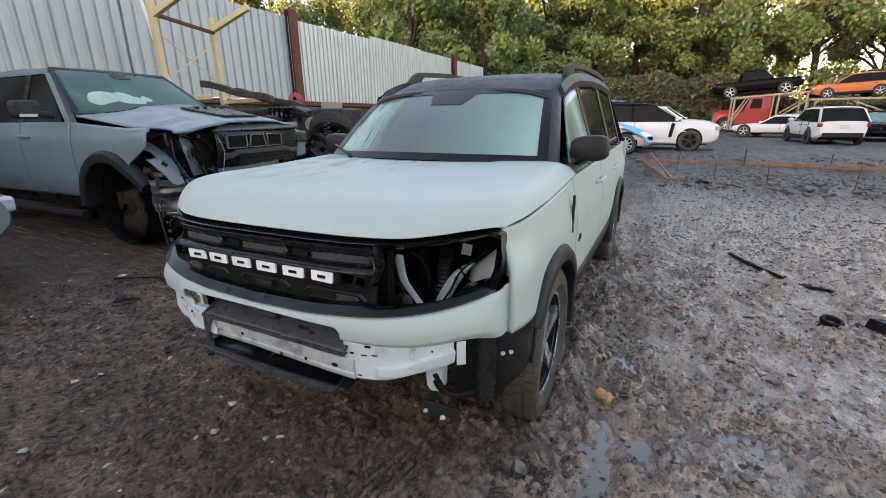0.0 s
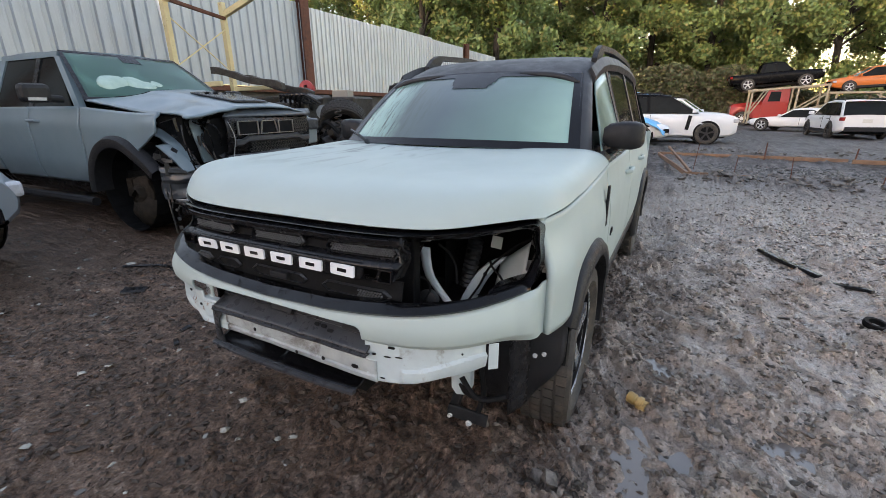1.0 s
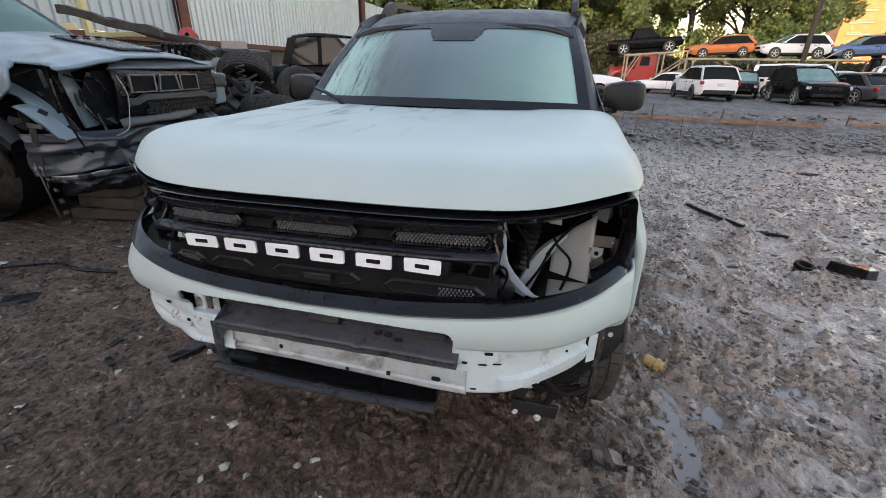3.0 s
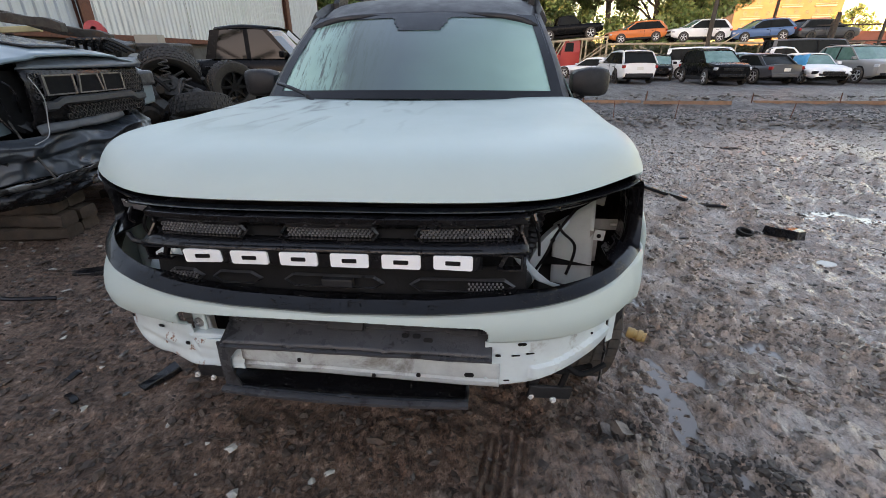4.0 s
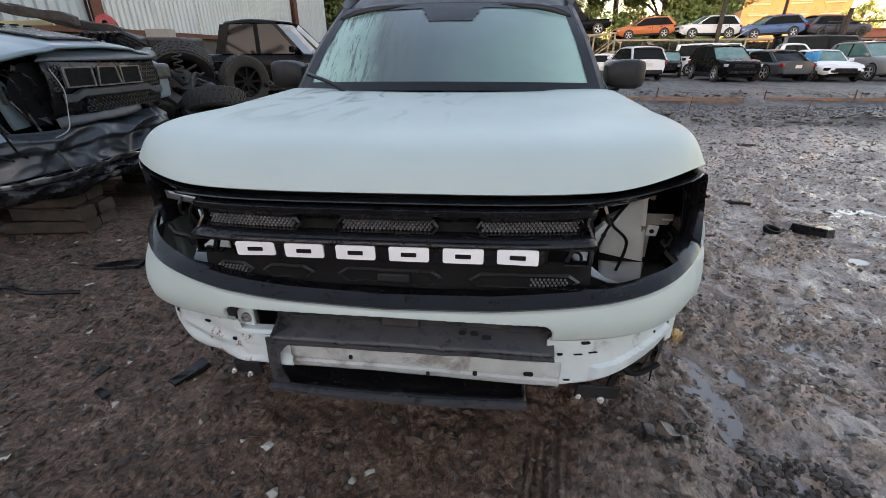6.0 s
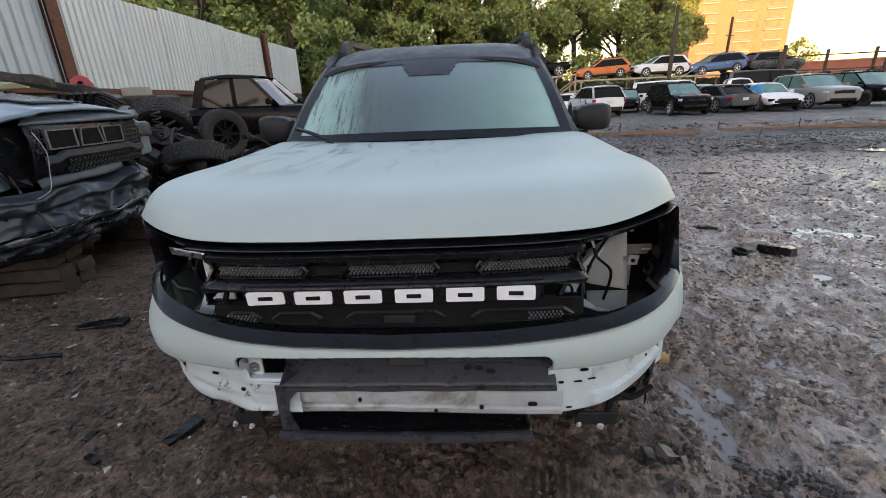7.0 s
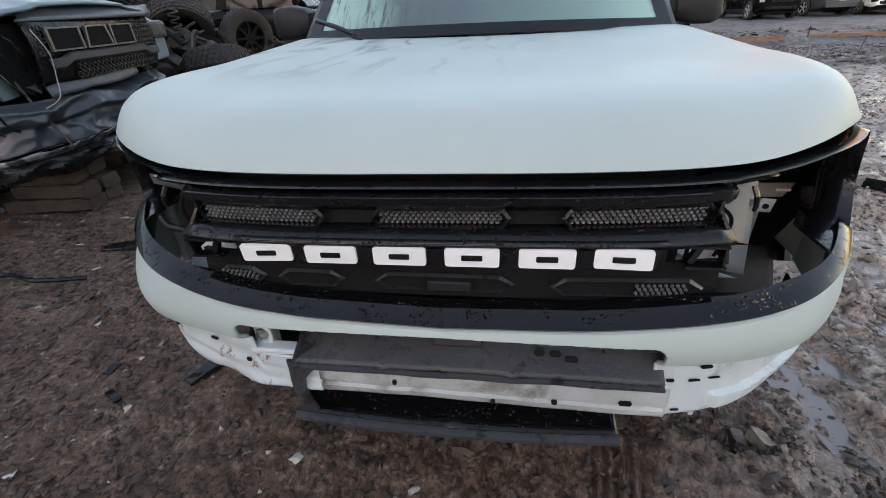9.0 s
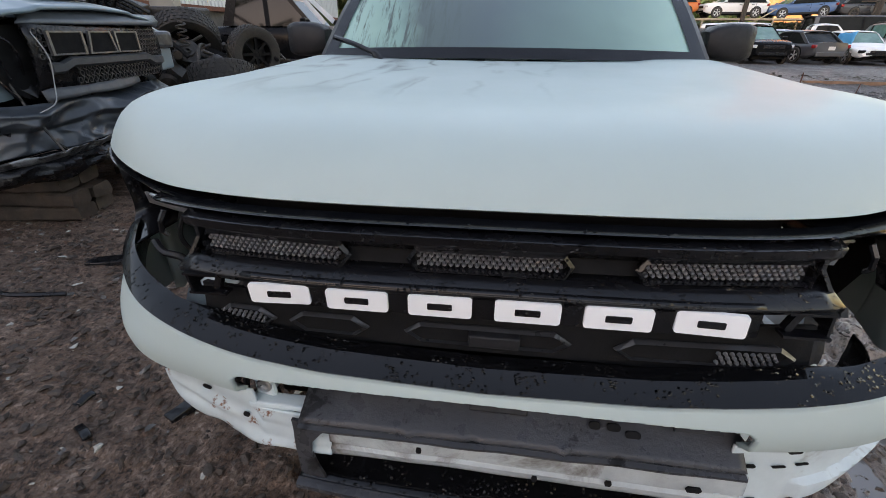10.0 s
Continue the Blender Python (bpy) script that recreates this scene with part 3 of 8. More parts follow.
def ground_height(x, y):
    z = turned(x, y, 0.4, 0.45, 3) * 0.05 + turned(x, y, 1.1, 1.3, 4) * 0.035
    near = np.exp(-(np.maximum(0, np.hypot(x - 2, y - 3) - 9) / 12) ** 2)
    east = np.clip((x + 0.8) / 1.8, 0.32, 1.0)
    # the lot was churned along one slanting way: p runs across it, q along it
    p, q = 0.84 * x + 0.54 * y, 0.84 * y - 0.54 * x
    wx, wy = x + 0.05 * turned(x, y, 0.3, 4.0, 81), y + 0.05 * turned(x, y, 1.3, 4.0, 82)
    m = crumbly(x, y)
    z = z + near * east * (turned(wx, wy, 0.57, 3.4, 5, 0.45) * 0.040 + turned(wx, wy, 0.66, 8.0, 6, 0.40) * 0.020 + turned(wx, wy, 0.50, 19.0, 16, 0.35) * 0.007)
    # crumbs and clods, heaped where the mud is broken
    z = z + near * np.clip(east + 0.15, 0, 1) * m * (crumb_tops(wx, wy, 0.014, 0.018, 0.024, 0.020) + np.maximum(0.0, turned(wx, wy, 0.3, 6.0, 19)) * 0.05)
    # torn lips with one steep edge, along the slanting way
    edge = turned(wx, wy, 0.57, 5.6, 41, 0.45)
    z = z + near * east * 0.020 * step01(edge, 0.02, 0.05) * (1 - step01(edge, 0.10, 0.40))
    z = z + near * east * 0.012 * step01(turned(wx, wy, 0.7, 14.0, 42, 0.5), 0.08, 0.14)
    z = z - 0.012 * near
    # ruts of tyres that ran along the lot
    for cx, sl, ph in ((1.05, 0.02, 0.0), (0.45, -0.12, 1.0), (2.3, 0.25, 2.0), (3.4, 0.3, 0.5)):
        d = x - cx - sl * y - 0.08 * np.sin(y * 0.9 + ph)
        on = np.clip((y + 1.5) / 0.8, 0, 1) * np.clip((7 - y) / 2, 0, 1)
        z -= on * (0.020 * np.exp(-(d / 0.10) ** 2) - 0.014 * np.exp(-((np.abs(d) - 0.17) / 0.05) ** 2))
        z += on * 0.010 * np.sin((y + d * 0.5) * 55) * np.exp(-(d / 0.11) ** 4)
    # tread ridges pressed along the slanting way
    for c, w in ((1.82, 0.13), (1.42, 0.07), (1.06, 0.08), (2.55, 0.12)):
        on = np.exp(-((p - c) / w) ** 4) * np.clip((0.6 - q) / 0.5, 0, 1)
        z += on * (0.009 * np.sin(p * 130 + 2 * np.sin(q * 3)) * np.clip(0.6 + 2.2 * value_noise(p * 6, q * 5, 51), 0, 1) - 0.006)
    # the print of a tyre's grooves before the bumper
    d = x - 0.47 - 0.16 * y
    on = np.exp(-(d / 0.085) ** 6) * np.exp(-((y - 0.02) / 0.22) ** 6)
    z = z * (1 - 0.6 * on) + on * (0.012 * np.sin(d * math.tau / 0.036) - 0.006)
    for px, py, sx, sy in PUDDLES:
        w = np.exp(-(((x - px) / sx) ** 2 + ((y - py) / sy) ** 2) * 0.8)
        z = z * (1 - 0.55 * w) - 0.030 * w
    # the wheels have sunk in
    for px, py in ((0.80, 0.66), (-0.80, 0.66), (0.80, 3.30)):
        z = z - 0.055 * np.exp(-(((x - px) / 0.26) ** 2 + ((y - py) / 0.34) ** 2))
    # the trench between the boards lies lower and flat
    t = np.clip((x - 0.9) / 0.4, 0, 1) * np.clip((y - 9.0) / 0.5, 0, 1) * np.clip((13.1 - y) / 0.3, 0, 1)
    z = z * (1 - 0.7 * t) - 0.10 * t
    # spoil heaps along the trench
    z += 0.14 * np.exp(-((y - 8.55) / 0.33) ** 2) * np.clip((x - 1.2) / 0.6, 0, 1) * (0.5 + 1.4 * np.abs(value_noise(x * 2.2, y * 2, 9)) + value_noise(x * 7, y * 7, 10))
    z += 0.13 * np.exp(-((y - 14.0) / 0.55) ** 2) * (0.5 + 1.6 * np.abs(value_noise(x * 1.1 + 5, y, 11)) + 0.8 * value_noise(x * 5, y * 5, 12))
    far = np.clip((np.hypot(x, y) - 40) / 60, 0, 1)
    return z * (1 - far)


def axis_line(dense, step, lo, hi, ratio):
    a, b = dense
    mid = list(np.arange(a, b, step))
    left, right, s = [], [], step
    v = a
    while v > lo:
        s *= ratio
        v -= s
        left.append(v)
    s, v = step, b
    while v < hi:
        s *= ratio
        right.append(v)
        v += s
    right.append(hi)
    return np.array(left[::-1] + mid + right)


gx = axis_line((-0.9, 3.0), 0.0085, -400, 400, 1.04)
gy = axis_line((-0.6, 3.0), 0.0085, -300, 500, 1.04)
GX, GY = np.meshgrid(gx, gy)
GZ = ground_height(GX, GY)
nx, ny = len(gx), len(gy)
co = np.stack([GX, GY, GZ], -1).reshape(-1, 3)
idx = np.arange(nx * ny).reshape(ny, nx)
quads = np.stack([idx[:-1, :-1], idx[:-1, 1:], idx[1:, 1:], idx[1:, :-1]], -1).reshape(-1, 4)
me = bpy.data.meshes.new("ground")
me.vertices.add(len(co))
me.vertices.foreach_set("co", co.ravel())
me.loops.add(quads.size)
me.loops.foreach_set("vertex_index", quads.ravel())
me.polygons.add(len(quads))
me.polygons.foreach_set("loop_start", np.arange(0, quads.size, 4))
me.polygons.foreach_set("use_smooth", np.ones(len(quads), dtype=bool))
me.update()
me.validate()
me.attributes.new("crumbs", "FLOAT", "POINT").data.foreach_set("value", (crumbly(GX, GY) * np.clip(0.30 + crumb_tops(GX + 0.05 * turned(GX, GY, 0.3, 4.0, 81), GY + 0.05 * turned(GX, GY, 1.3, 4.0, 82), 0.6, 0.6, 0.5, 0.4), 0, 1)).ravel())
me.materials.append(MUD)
ground = tagged(new("ground", me), "wet churned dark mud of a salvage yard", "ground", kind="structure")


def gz(x, y):
    return float(ground_height(np.array([x], float), np.array([y], float))[0])


for k, (px, py, sx, sy) in enumerate(PUDDLES):
    bm = bmesh.new()
    n_ = 30
    ex, ey = np.meshgrid(np.linspace(-0.75, 0.75, 15), np.linspace(-0.75, 0.75, 15))
    level = float(np.median(ground_height(px + ex * sx, py + ey * sy))) - 0.001
    vs_ = [bm.verts.new((px + sx * 1.25 * math.cos(t), py + sy * 1.25 * math.sin(t), level)) for t in (math.tau * i / n_ for i in range(n_))]
    bm.faces.new(vs_)
    tagged(part("puddle", bm, PUDDLE), "shallow muddy puddle lying in the mud", "puddle", "puddles", "structure")


INSIDE[0] = Vector((-12, 0, 2))
# ---------------------------------------------------------------- corrugated fence on a block wall
FX, FZ0, FZ1 = -9.8, 1.9, 4.4
bm = bmesh.new()
box(bm, (FX - 0.15, 0, 0.85), (0.30, 53, 1.9))
fence_wall = tagged(part("wall_west", bm, DARKWALL, bevel=0.02), "low dark stained block wall under the fence", "wall", kind="structure")
fence = group_at("fence", Matrix(), "tall corrugated galvanised sheet fence with rusty posts", "fence")


def corrugated(y0, y1, x, z0, z1, pitch=0.19):
    """One run of box-profile sheet, standing upright."""
    us = []
    y = y0
    k = 0
    while y < y1:
        us.append((y, 0.045 if k % 4 in (0, 1) else 0.0))
        y += pitch * (0.56, 0.10, 0.24, 0.10)[k % 4]
        k += 1
    us.append((y1, 0.0))
    bm = bmesh.new()
    rows = [[bm.verts.new((x + d, yy, z)) for yy, d in us] for z in lin(z0, z1, 3)]
    for a, b in zip(rows, rows[1:]):
        for i in range(len(us) - 1):
            bm.faces.new((a[i], a[i + 1], b[i + 1], b[i]))
    return bm


runs = [(-24, -14.0), (-14.0, -9.3), (-9.28, -4.5), (-4.48, 0.3), (0.32, 5.1), (5.12, 9.9), (10.1, 14.2), (14.22, 18.2), (18.22, 21.7), (21.9, 26.2)]
for k, (a, b) in enumerate(runs):
    part("sheet", corrugated(a - 0.04, b + 0.06, FX + 0.02 * (k % 2) + 0.06, FZ0 + 0.02 * (k % 3), FZ1 + 0.05 * ((k * 5) % 3 - 1), 0.205 if k > 5 else 0.27), SHEET if k > 5 else SHEETDULL, fence, solid=0.004)
for y in (-14.0, -4.5, 0.3, 10.0, 21.8):
    bm = bmesh.new()
    w = 0.17 if y > 5 else 0.1
    for dx, sx, sy in ((0.10, 0.016, w * 2), (0.28, 0.016, w * 2), (0.19, 0.17, 0.018)):
        box(bm, (FX + dx, y, 2.25), (sx, sy, 4.7))
    part("post", bm, RUST, fence, "rusty red-brown steel post")
bm = bmesh.new()
box(bm, (FX + 0.05, 1, 1.86), (0.22, 50, 0.14))
part("rail", bm, RUST, fence, "rusty base rail", bevel=0.008)
bm = bmesh.new()
box(bm, (FX + 0.02, 1, 3.4), (0.05, 50, 0.08))
part("rail", bm, RUST, fence)

# ---------------------------------------------------------------- boards of the trench
def board(name_m, p, q, h, t, mat, label, tilt=0.0):
    p, q = Vector(p), Vector(q)
    d = q - p
    bm = bmesh.new()
    n_ = max(2, int(d.length / 0.5))
    secs = []
    side = Vector((-d.y, d.x, 0)).normalized()
    for i in range(n_ + 1):
        c = p + d * i / n_ + side * 0.012 * noise.noise(Vector((i * 0.6, p.x, 1))) + Vector((0, 0, 0.015 * noise.noise(Vector((i * 0.5, p.y, 7)))))
        secs.append([c + side * t / 2 * a + Vector((0, 0, h * b)) for a, b in ((-1, 0), (1, 0), (1, 1), (-1, 1))])
    loft(secs, bm, True, True)
    return tagged(part(name_m, bm, mat, bevel=0.004), label, "board", "trench boards")


for a, b in (((0.70, 13.25), (4.9, 13.15)), ((4.95, 13.05), (7.4, 13.0)), ((8.1, 13.2), (13.0, 13.05)), ((13.05, 13.0), (18.0, 12.9))):
    board("formwork_board", (*a, 0.0), (*b, 0.0), 0.10, 0.05, WOOD, "reddish-brown weathered formwork board on edge in the mud")
board("formwork_board", (0.68, 13.2, 0.0), (1.38, 8.75, 0.03), 0.09, 0.04, WOOD, "reddish-brown weathered formwork board on edge in the mud")
board("timber_batten", (1.38, 8.75, 0.07), (2.45, 8.8, 0.05), 0.05, 0.05, WOOD, "thin pale timber batten lying beside the trench")
board("timber_batten", (0.95, 11.6, 0.35), (1.45, 8.9, 0.08), 0.05, 0.04, WOOD, "thin pale timber batten leaning on the trench board")
for x, y, h, lean in ((3.2, 13.1, 0.62, 0.0), (5.0, 13.1, 0.5, 0.05), (8.0, 13.1, 0.42, 0), (10.4, 13.1, 0.45, -0.05), (2.2, 9.3, 0.55, 0.06), (3.1, 9.1, 0.6, -0.08), (4.4, 9.2, 0.6, 0.06), (6.6, 9.0, 0.55, 0.12), (1.55, 11.0, 0.75, 0.1)):
    bm = bmesh.new()
    rod(bm, (x, y, -0.15), (x + lean * 0.5, y, h * 0.72), 0.008 if y < 12 else 0.016, seg=7)
    tagged(part("stake", bm, RUST), "thin rusty steel stake driven upright into the mud", "stake", "trench stakes")

# ---------------------------------------------------------------- the pale SUV
INSIDE[0] = Vector((0, 1.9, 0.7))
suv = group_at("wrecked_suv", pose(0.012, 0, 0), "pale blue-grey SUV, lamps and lower bumper torn off, in mud", "car")


def nose(x, z):
    """How far the front swings back at x, at height z."""
    ax = abs(x)
    k = smooth01(z, 0.74, 0.96)
    return 0.34 * (ax / 0.81) ** 6.1 * (1 - k) + 0.26 * (ax / 0.815) ** 3.9 * k


def side_x(y, z):
    """Half width of the body side."""
    x = 0.90 - (0.072 + 0.013 * smooth01(z, 0.76, 0.97)) * math.exp(-max(0, y - 0.25) / 0.2)
    x -= 0.042 * smooth01(z, 0.80, 1.08) * smooth01(y, 0.12, 0.62) + 0.03 * smooth01(0.62 - z, 0, 0.3)
    return x - 0.03 * smooth01(y, 3.6, 4.2)


def bonnet(u, v):
    au = abs(u)
    x = u * (side_x(0.25 + 1.02 * v, 0.972 + 0.078 * v) + (0.009 if u > 0 else 0.019) * (1 - smooth01(v, 0.1, 0.6)))
    yf = -0.012 + 0.262 * au ** 3.9
    yb = 1.03 + 0.24 * au ** 2.2
    d = (yb - yf) * v
    top = 0.972 + 0.102 * (1 - math.exp(-d / 0.06)) + 0.042 * d
    lift = 0.022 * smooth01(au, 0.62, 0.97) * (1 - smooth01(v, 0.05, 0.5))
    edge, top = 0.972 + 0.078 * v + lift, top + lift
    z = edge + (top - edge) * (1 - math.exp(-(1 - au) * 0.83 / 0.040))
    z += 0.006 * smooth01(au, 0.50, 0.60) * smooth01(v, 0.1, 0.35)
    return (x, yf + (yb - yf) * v, z)


us = [sgn(t) * (1 - (1 - abs(t)) ** 2.3) for t in lin(-1, 1, 81)]
vs = [t ** 2.4 for t in lin(0, 1, 54)]
hood = part("hood", grid(bonnet, us, vs), HOODPAINT, suv, "pale blue-grey hood with thin dark branching streaks", 40, 0.012)
# dark gap below the hood
bm = grid(lambda u, v: (u * 0.80, 0.005 + 0.25 * abs(u) ** 3.9 + 0.05 * v, 0.968 - 0.012 * v + 0.022 * smooth01(abs(u), 0.62, 1.0)), lin(-1, 1, 41), lin(0, 1, 3))
part("hood_seal", bm, DARK, suv, solid=0.01)

ZT = lambda y: 0.972 + 0.078 * max(0, min(1, (y - 0.25) / 1.02)) + 0.03 * smooth01(y, 1.3, 4.0) + 0.016 * math.exp(-max(0, y - 0.25) / 0.16)
AXLES = (0.79, 3.38)


def side_panel(name, y0, y1, s, z0=0.40, label=""):
    def f(y, k):
        zt = ZT(y) - 0.003
        z = z0 + (zt - z0) * k
        return (s * side_x(y, z), y, z)
    keep = lambda y, k: (y > 0.79 or z0 + (ZT(y) - z0) * k > 0.605) and all((y - a) ** 2 + (z0 + (ZT(y) - z0) * k - 0.35) ** 2 > 0.385 ** 2 for a in AXLES)
    return part(name, grid(f, lin(y0, y1, max(6, int((y1 - y0) / 0.022))), lin(0, 1, 34), keep=keep), PALE, suv, label, 35, 0.02)


for s in (-1, 1):
    side_panel("fender", 0.25, 1.195, s, 0.42)
    door = side_panel("front_door", 1.205, 2.17, s, 0.44)
    rear = side_panel("rear_door", 2.18, 3.05, s, 0.44)
    side_panel("rear_quarter", 3.06, 4.2, s, 0.44)
    for d, y in ((door, 2.02), (rear, 2.9)):
        bm = bmesh.new()
        xs = side_x(y, 0.93) + 0.028
        tube(bm, [(s * (xs - 0.03), y - 0.11, 0.93), (s * xs, y - 0.09, 0.935), (s * xs, y + 0.07, 0.935), (s * (xs - 0.03), y + 0.09, 0.93)], 0.014)
        part("door_handle", bm, PALE, d, smooth=40)
    # side vent and badge
    bm = bmesh.new()
    box(bm, (s * (side_x(1.08, 0.86) + 0.002), 1.08, 0.88), (0.012, 0.028, 0.19))
    part("fender_vent", bm, BLACK, suv, bevel=0.004)
    bm = bmesh.new()
    for k, (dy, dz) in enumerate(((0, 0), (0.02, -0.015), (-0.02, -0.018))):
        box(bm, (s * (side_x(1.16, 0.7) + 0.004), 1.30 + dy, 0.72 + dz), (0.006, 0.028, 0.012), rot(30 * k))
    part("badge", bm, FLARE, suv)
    for a in AXLES:
        secs = []
        for k in range(37):
            t = radians(-14 + (164 if a < 1 else 208) * k / 36)
            c, sn = math.cos(t), math.sin(t)
            sec = []
            for r, dx in ((0.365, -0.10), (0.365, 0.026), (0.378, 0.034), (0.415, 0.030), (0.438, 0.008), (0.440, -0.01)):
                y, z = a + c * r, 0.35 + sn * r
                sec.append((s * (side_x(a + c * 0.43, max(0.5, 0.35 + sn * 0.43)) + dx), y, z))
            secs.append(sec)
        part("wheel_arch_flare", loft(secs), FLARE, suv, "black grained plastic", 40)
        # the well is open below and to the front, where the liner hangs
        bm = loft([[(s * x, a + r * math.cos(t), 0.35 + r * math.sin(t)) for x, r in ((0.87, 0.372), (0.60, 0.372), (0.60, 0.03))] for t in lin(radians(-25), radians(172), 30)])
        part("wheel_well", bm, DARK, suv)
        wheel(suv, axle((s * 0.79, a, 0.305), (s, 0, 0)), 0.362, 0.22, 5, BRIGHTALLOY, 0.70, detail=40, tread=52 if a < 1 else 30)
    bm = grid(lambda y, k: (s * (side_x(y, 0.45) + 0.01 - 0.05 * k * k), y, 0.46 - 0.20 * k), lin(1.14, 2.98, 20), lin(0, 1, 6))
    part("sill_cladding", bm, FLARE, suv, smooth=40, solid=0.02)
    # door mirror
    mir = bmesh.new()
    secs = []
    for k, (dx, w_, h_) in enumerate(((0.0, 0.055, 0.080), (0.025, 0.072, 0.118), (0.08, 0.08, 0.14), (0.145, 0.076, 0.14), (0.178, 0.062, 0.12), (0.192, 0.038, 0.085))):
        ring = []
        for i in range(16):
            t = math.tau * i / 16
            c, n_ = math.cos(t), math.sin(t)
            ring.append((s * (0.795 + dx), 1.47 + 0.03 * k * 0.2 + w_ * sgn(c) * abs(c) ** 0.45, 1.175 + h_ / 2 * sgn(n_) * abs(n_) ** 0.4))
        secs.append(ring)
    loft(secs, mir, True, True)
    mo = part("door_mirror", mir, FLARE, suv, "black mirror housing", 50)
    bm = bmesh.new()
    rod(bm, (s * 0.76, 1.46, 1.09), (s * 0.86, 1.46, 1.125), 0.035, 0.03)
    part("arm", bm, BLACK, mo)
    bm = bmesh.new()
    loft([[(s * (0.80 + 0.175 * a_), 1.553, 1.115 + 0.115 * b_) for a_, b_ in ((0, 0.1), (1, 0.0), (1, 0.95), (0, 1))], [(s * (0.80 + 0.175 * a_), 1.558, 1.115 + 0.115 * b_) for a_, b_ in ((0, 0.1), (1, 0.0), (1, 0.95), (0, 1))]], bm, True, True)
    part("mirror_glass", bm, STEEL, mo)


for s in (-1, 1):
    bm = loft([[(s * (side_x(y, 1.06) - 0.006 - 0.03 * k), y, ZT(y) - 0.012 + (0.075 - 0.05 * abs(y - 1.33) / 0.2) * k) for y in lin(1.16, 1.52, 10)] for k in (0, 0.5, 1)])
    part("mirror_base_trim", bm, FLARE, suv, solid=0.03)
# --- windscreen, pillars, roof
def screen(u, v):
    x = u * (0.725 + (0.615 - 0.725) * v)
    y = 1.04 + 0.165 * abs(u) ** 2 + (0.60 - 0.115 * abs(u) ** 2) * v + 0.012 * math.sin(math.pi * v)
    z = 1.122 - 0.014 * u * u + (0.394 - 0.006 * u * u) * v
    return (x, y - 0.02 * math.sin(math.pi * v), z + 0.02 * math.sin(math.pi * v))


def frit(u, v):
    return abs(u) > 0.925 or v < 0.075 or v > 0.935 or (abs(u) < 0.245 - 0.35 * (0.93 - v) and v > 0.735)


US, VS = lin(-1, 1, 81), lin(0, 1, 41)
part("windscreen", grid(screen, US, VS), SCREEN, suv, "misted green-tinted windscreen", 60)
off = lambda u, v: tuple(Vector(screen(u, v)) + Vector((0, -0.003, 0.003)))
part("windscreen_border", grid(off, US, VS, keep=frit), GLOSSBLACK, suv, "black printed glass border", 60)
bm = grid(lambda u, v: (u * 0.76, 1.0 + 0.21 * u * u + 0.07 * v, 1.112 - 0.02 * u * u - 0.008 * v), lin(-1, 1, 31), lin(0, 1, 3))
part("cowl_panel", bm, BLACK, suv, solid=0.02)
for s, a, b in ((-1, (-0.655, 1.165, 1.185), (-0.475, 1.075, 1.135)), (1, (0.05, 1.03, 1.100), (0.46, 1.085, 1.106))):
    bm = bmesh.new()
    tube(bm, spline([a, tuple((Vector(a) + Vector(b)) / 2 + Vector((0, -0.01 if s < 0 else 0.0, 0.006 if s < 0 else 0.004))), b], 8), 0.009)
    rod(bm, b, (b[0] + 0.03, b[1] - 0.02, b[2] - 0.03), 0.014)
    part("wiper", bm, BLACK, suv)
ROOFBLACK = surface("dull_black_roof", (0.016, 0.016, 0.019), (0.024, 0.024, 0.027), 5, (0.42, 0.6), 0, 0.05, 200, 0.0, (0.05, 0.05, 0.052), 9, 0.60, 0.75, spec=0.35)
ROOFZ = [(1.64, 1.512), (1.80, 1.570), (1.98, 1.618), (2.2, 1.648), (2.7, 1.675), (3.4, 1.675), (4.0, 1.645), (4.12, 1.60)]


def roof_z(y):
    for (a, za), (b, zb) in zip(ROOFZ, ROOFZ[1:]):
        if y <= b:
            return za + (zb - za) * max(0.0, (y - a) / (b - a))
    return ROOFZ[-1][1]


def roof_f(u, v):
    y = 1.64 - 0.115 * abs(u) ** 2 * 0 + 2.48 * v - 0.045 * u * u * (1 - v)
    w = 0.615 + 0.055 * smooth01(v, 0, 0.3)
    return (u * w, y, roof_z(y) - 0.012 * u * u - 0.05 * abs(u) ** 8)


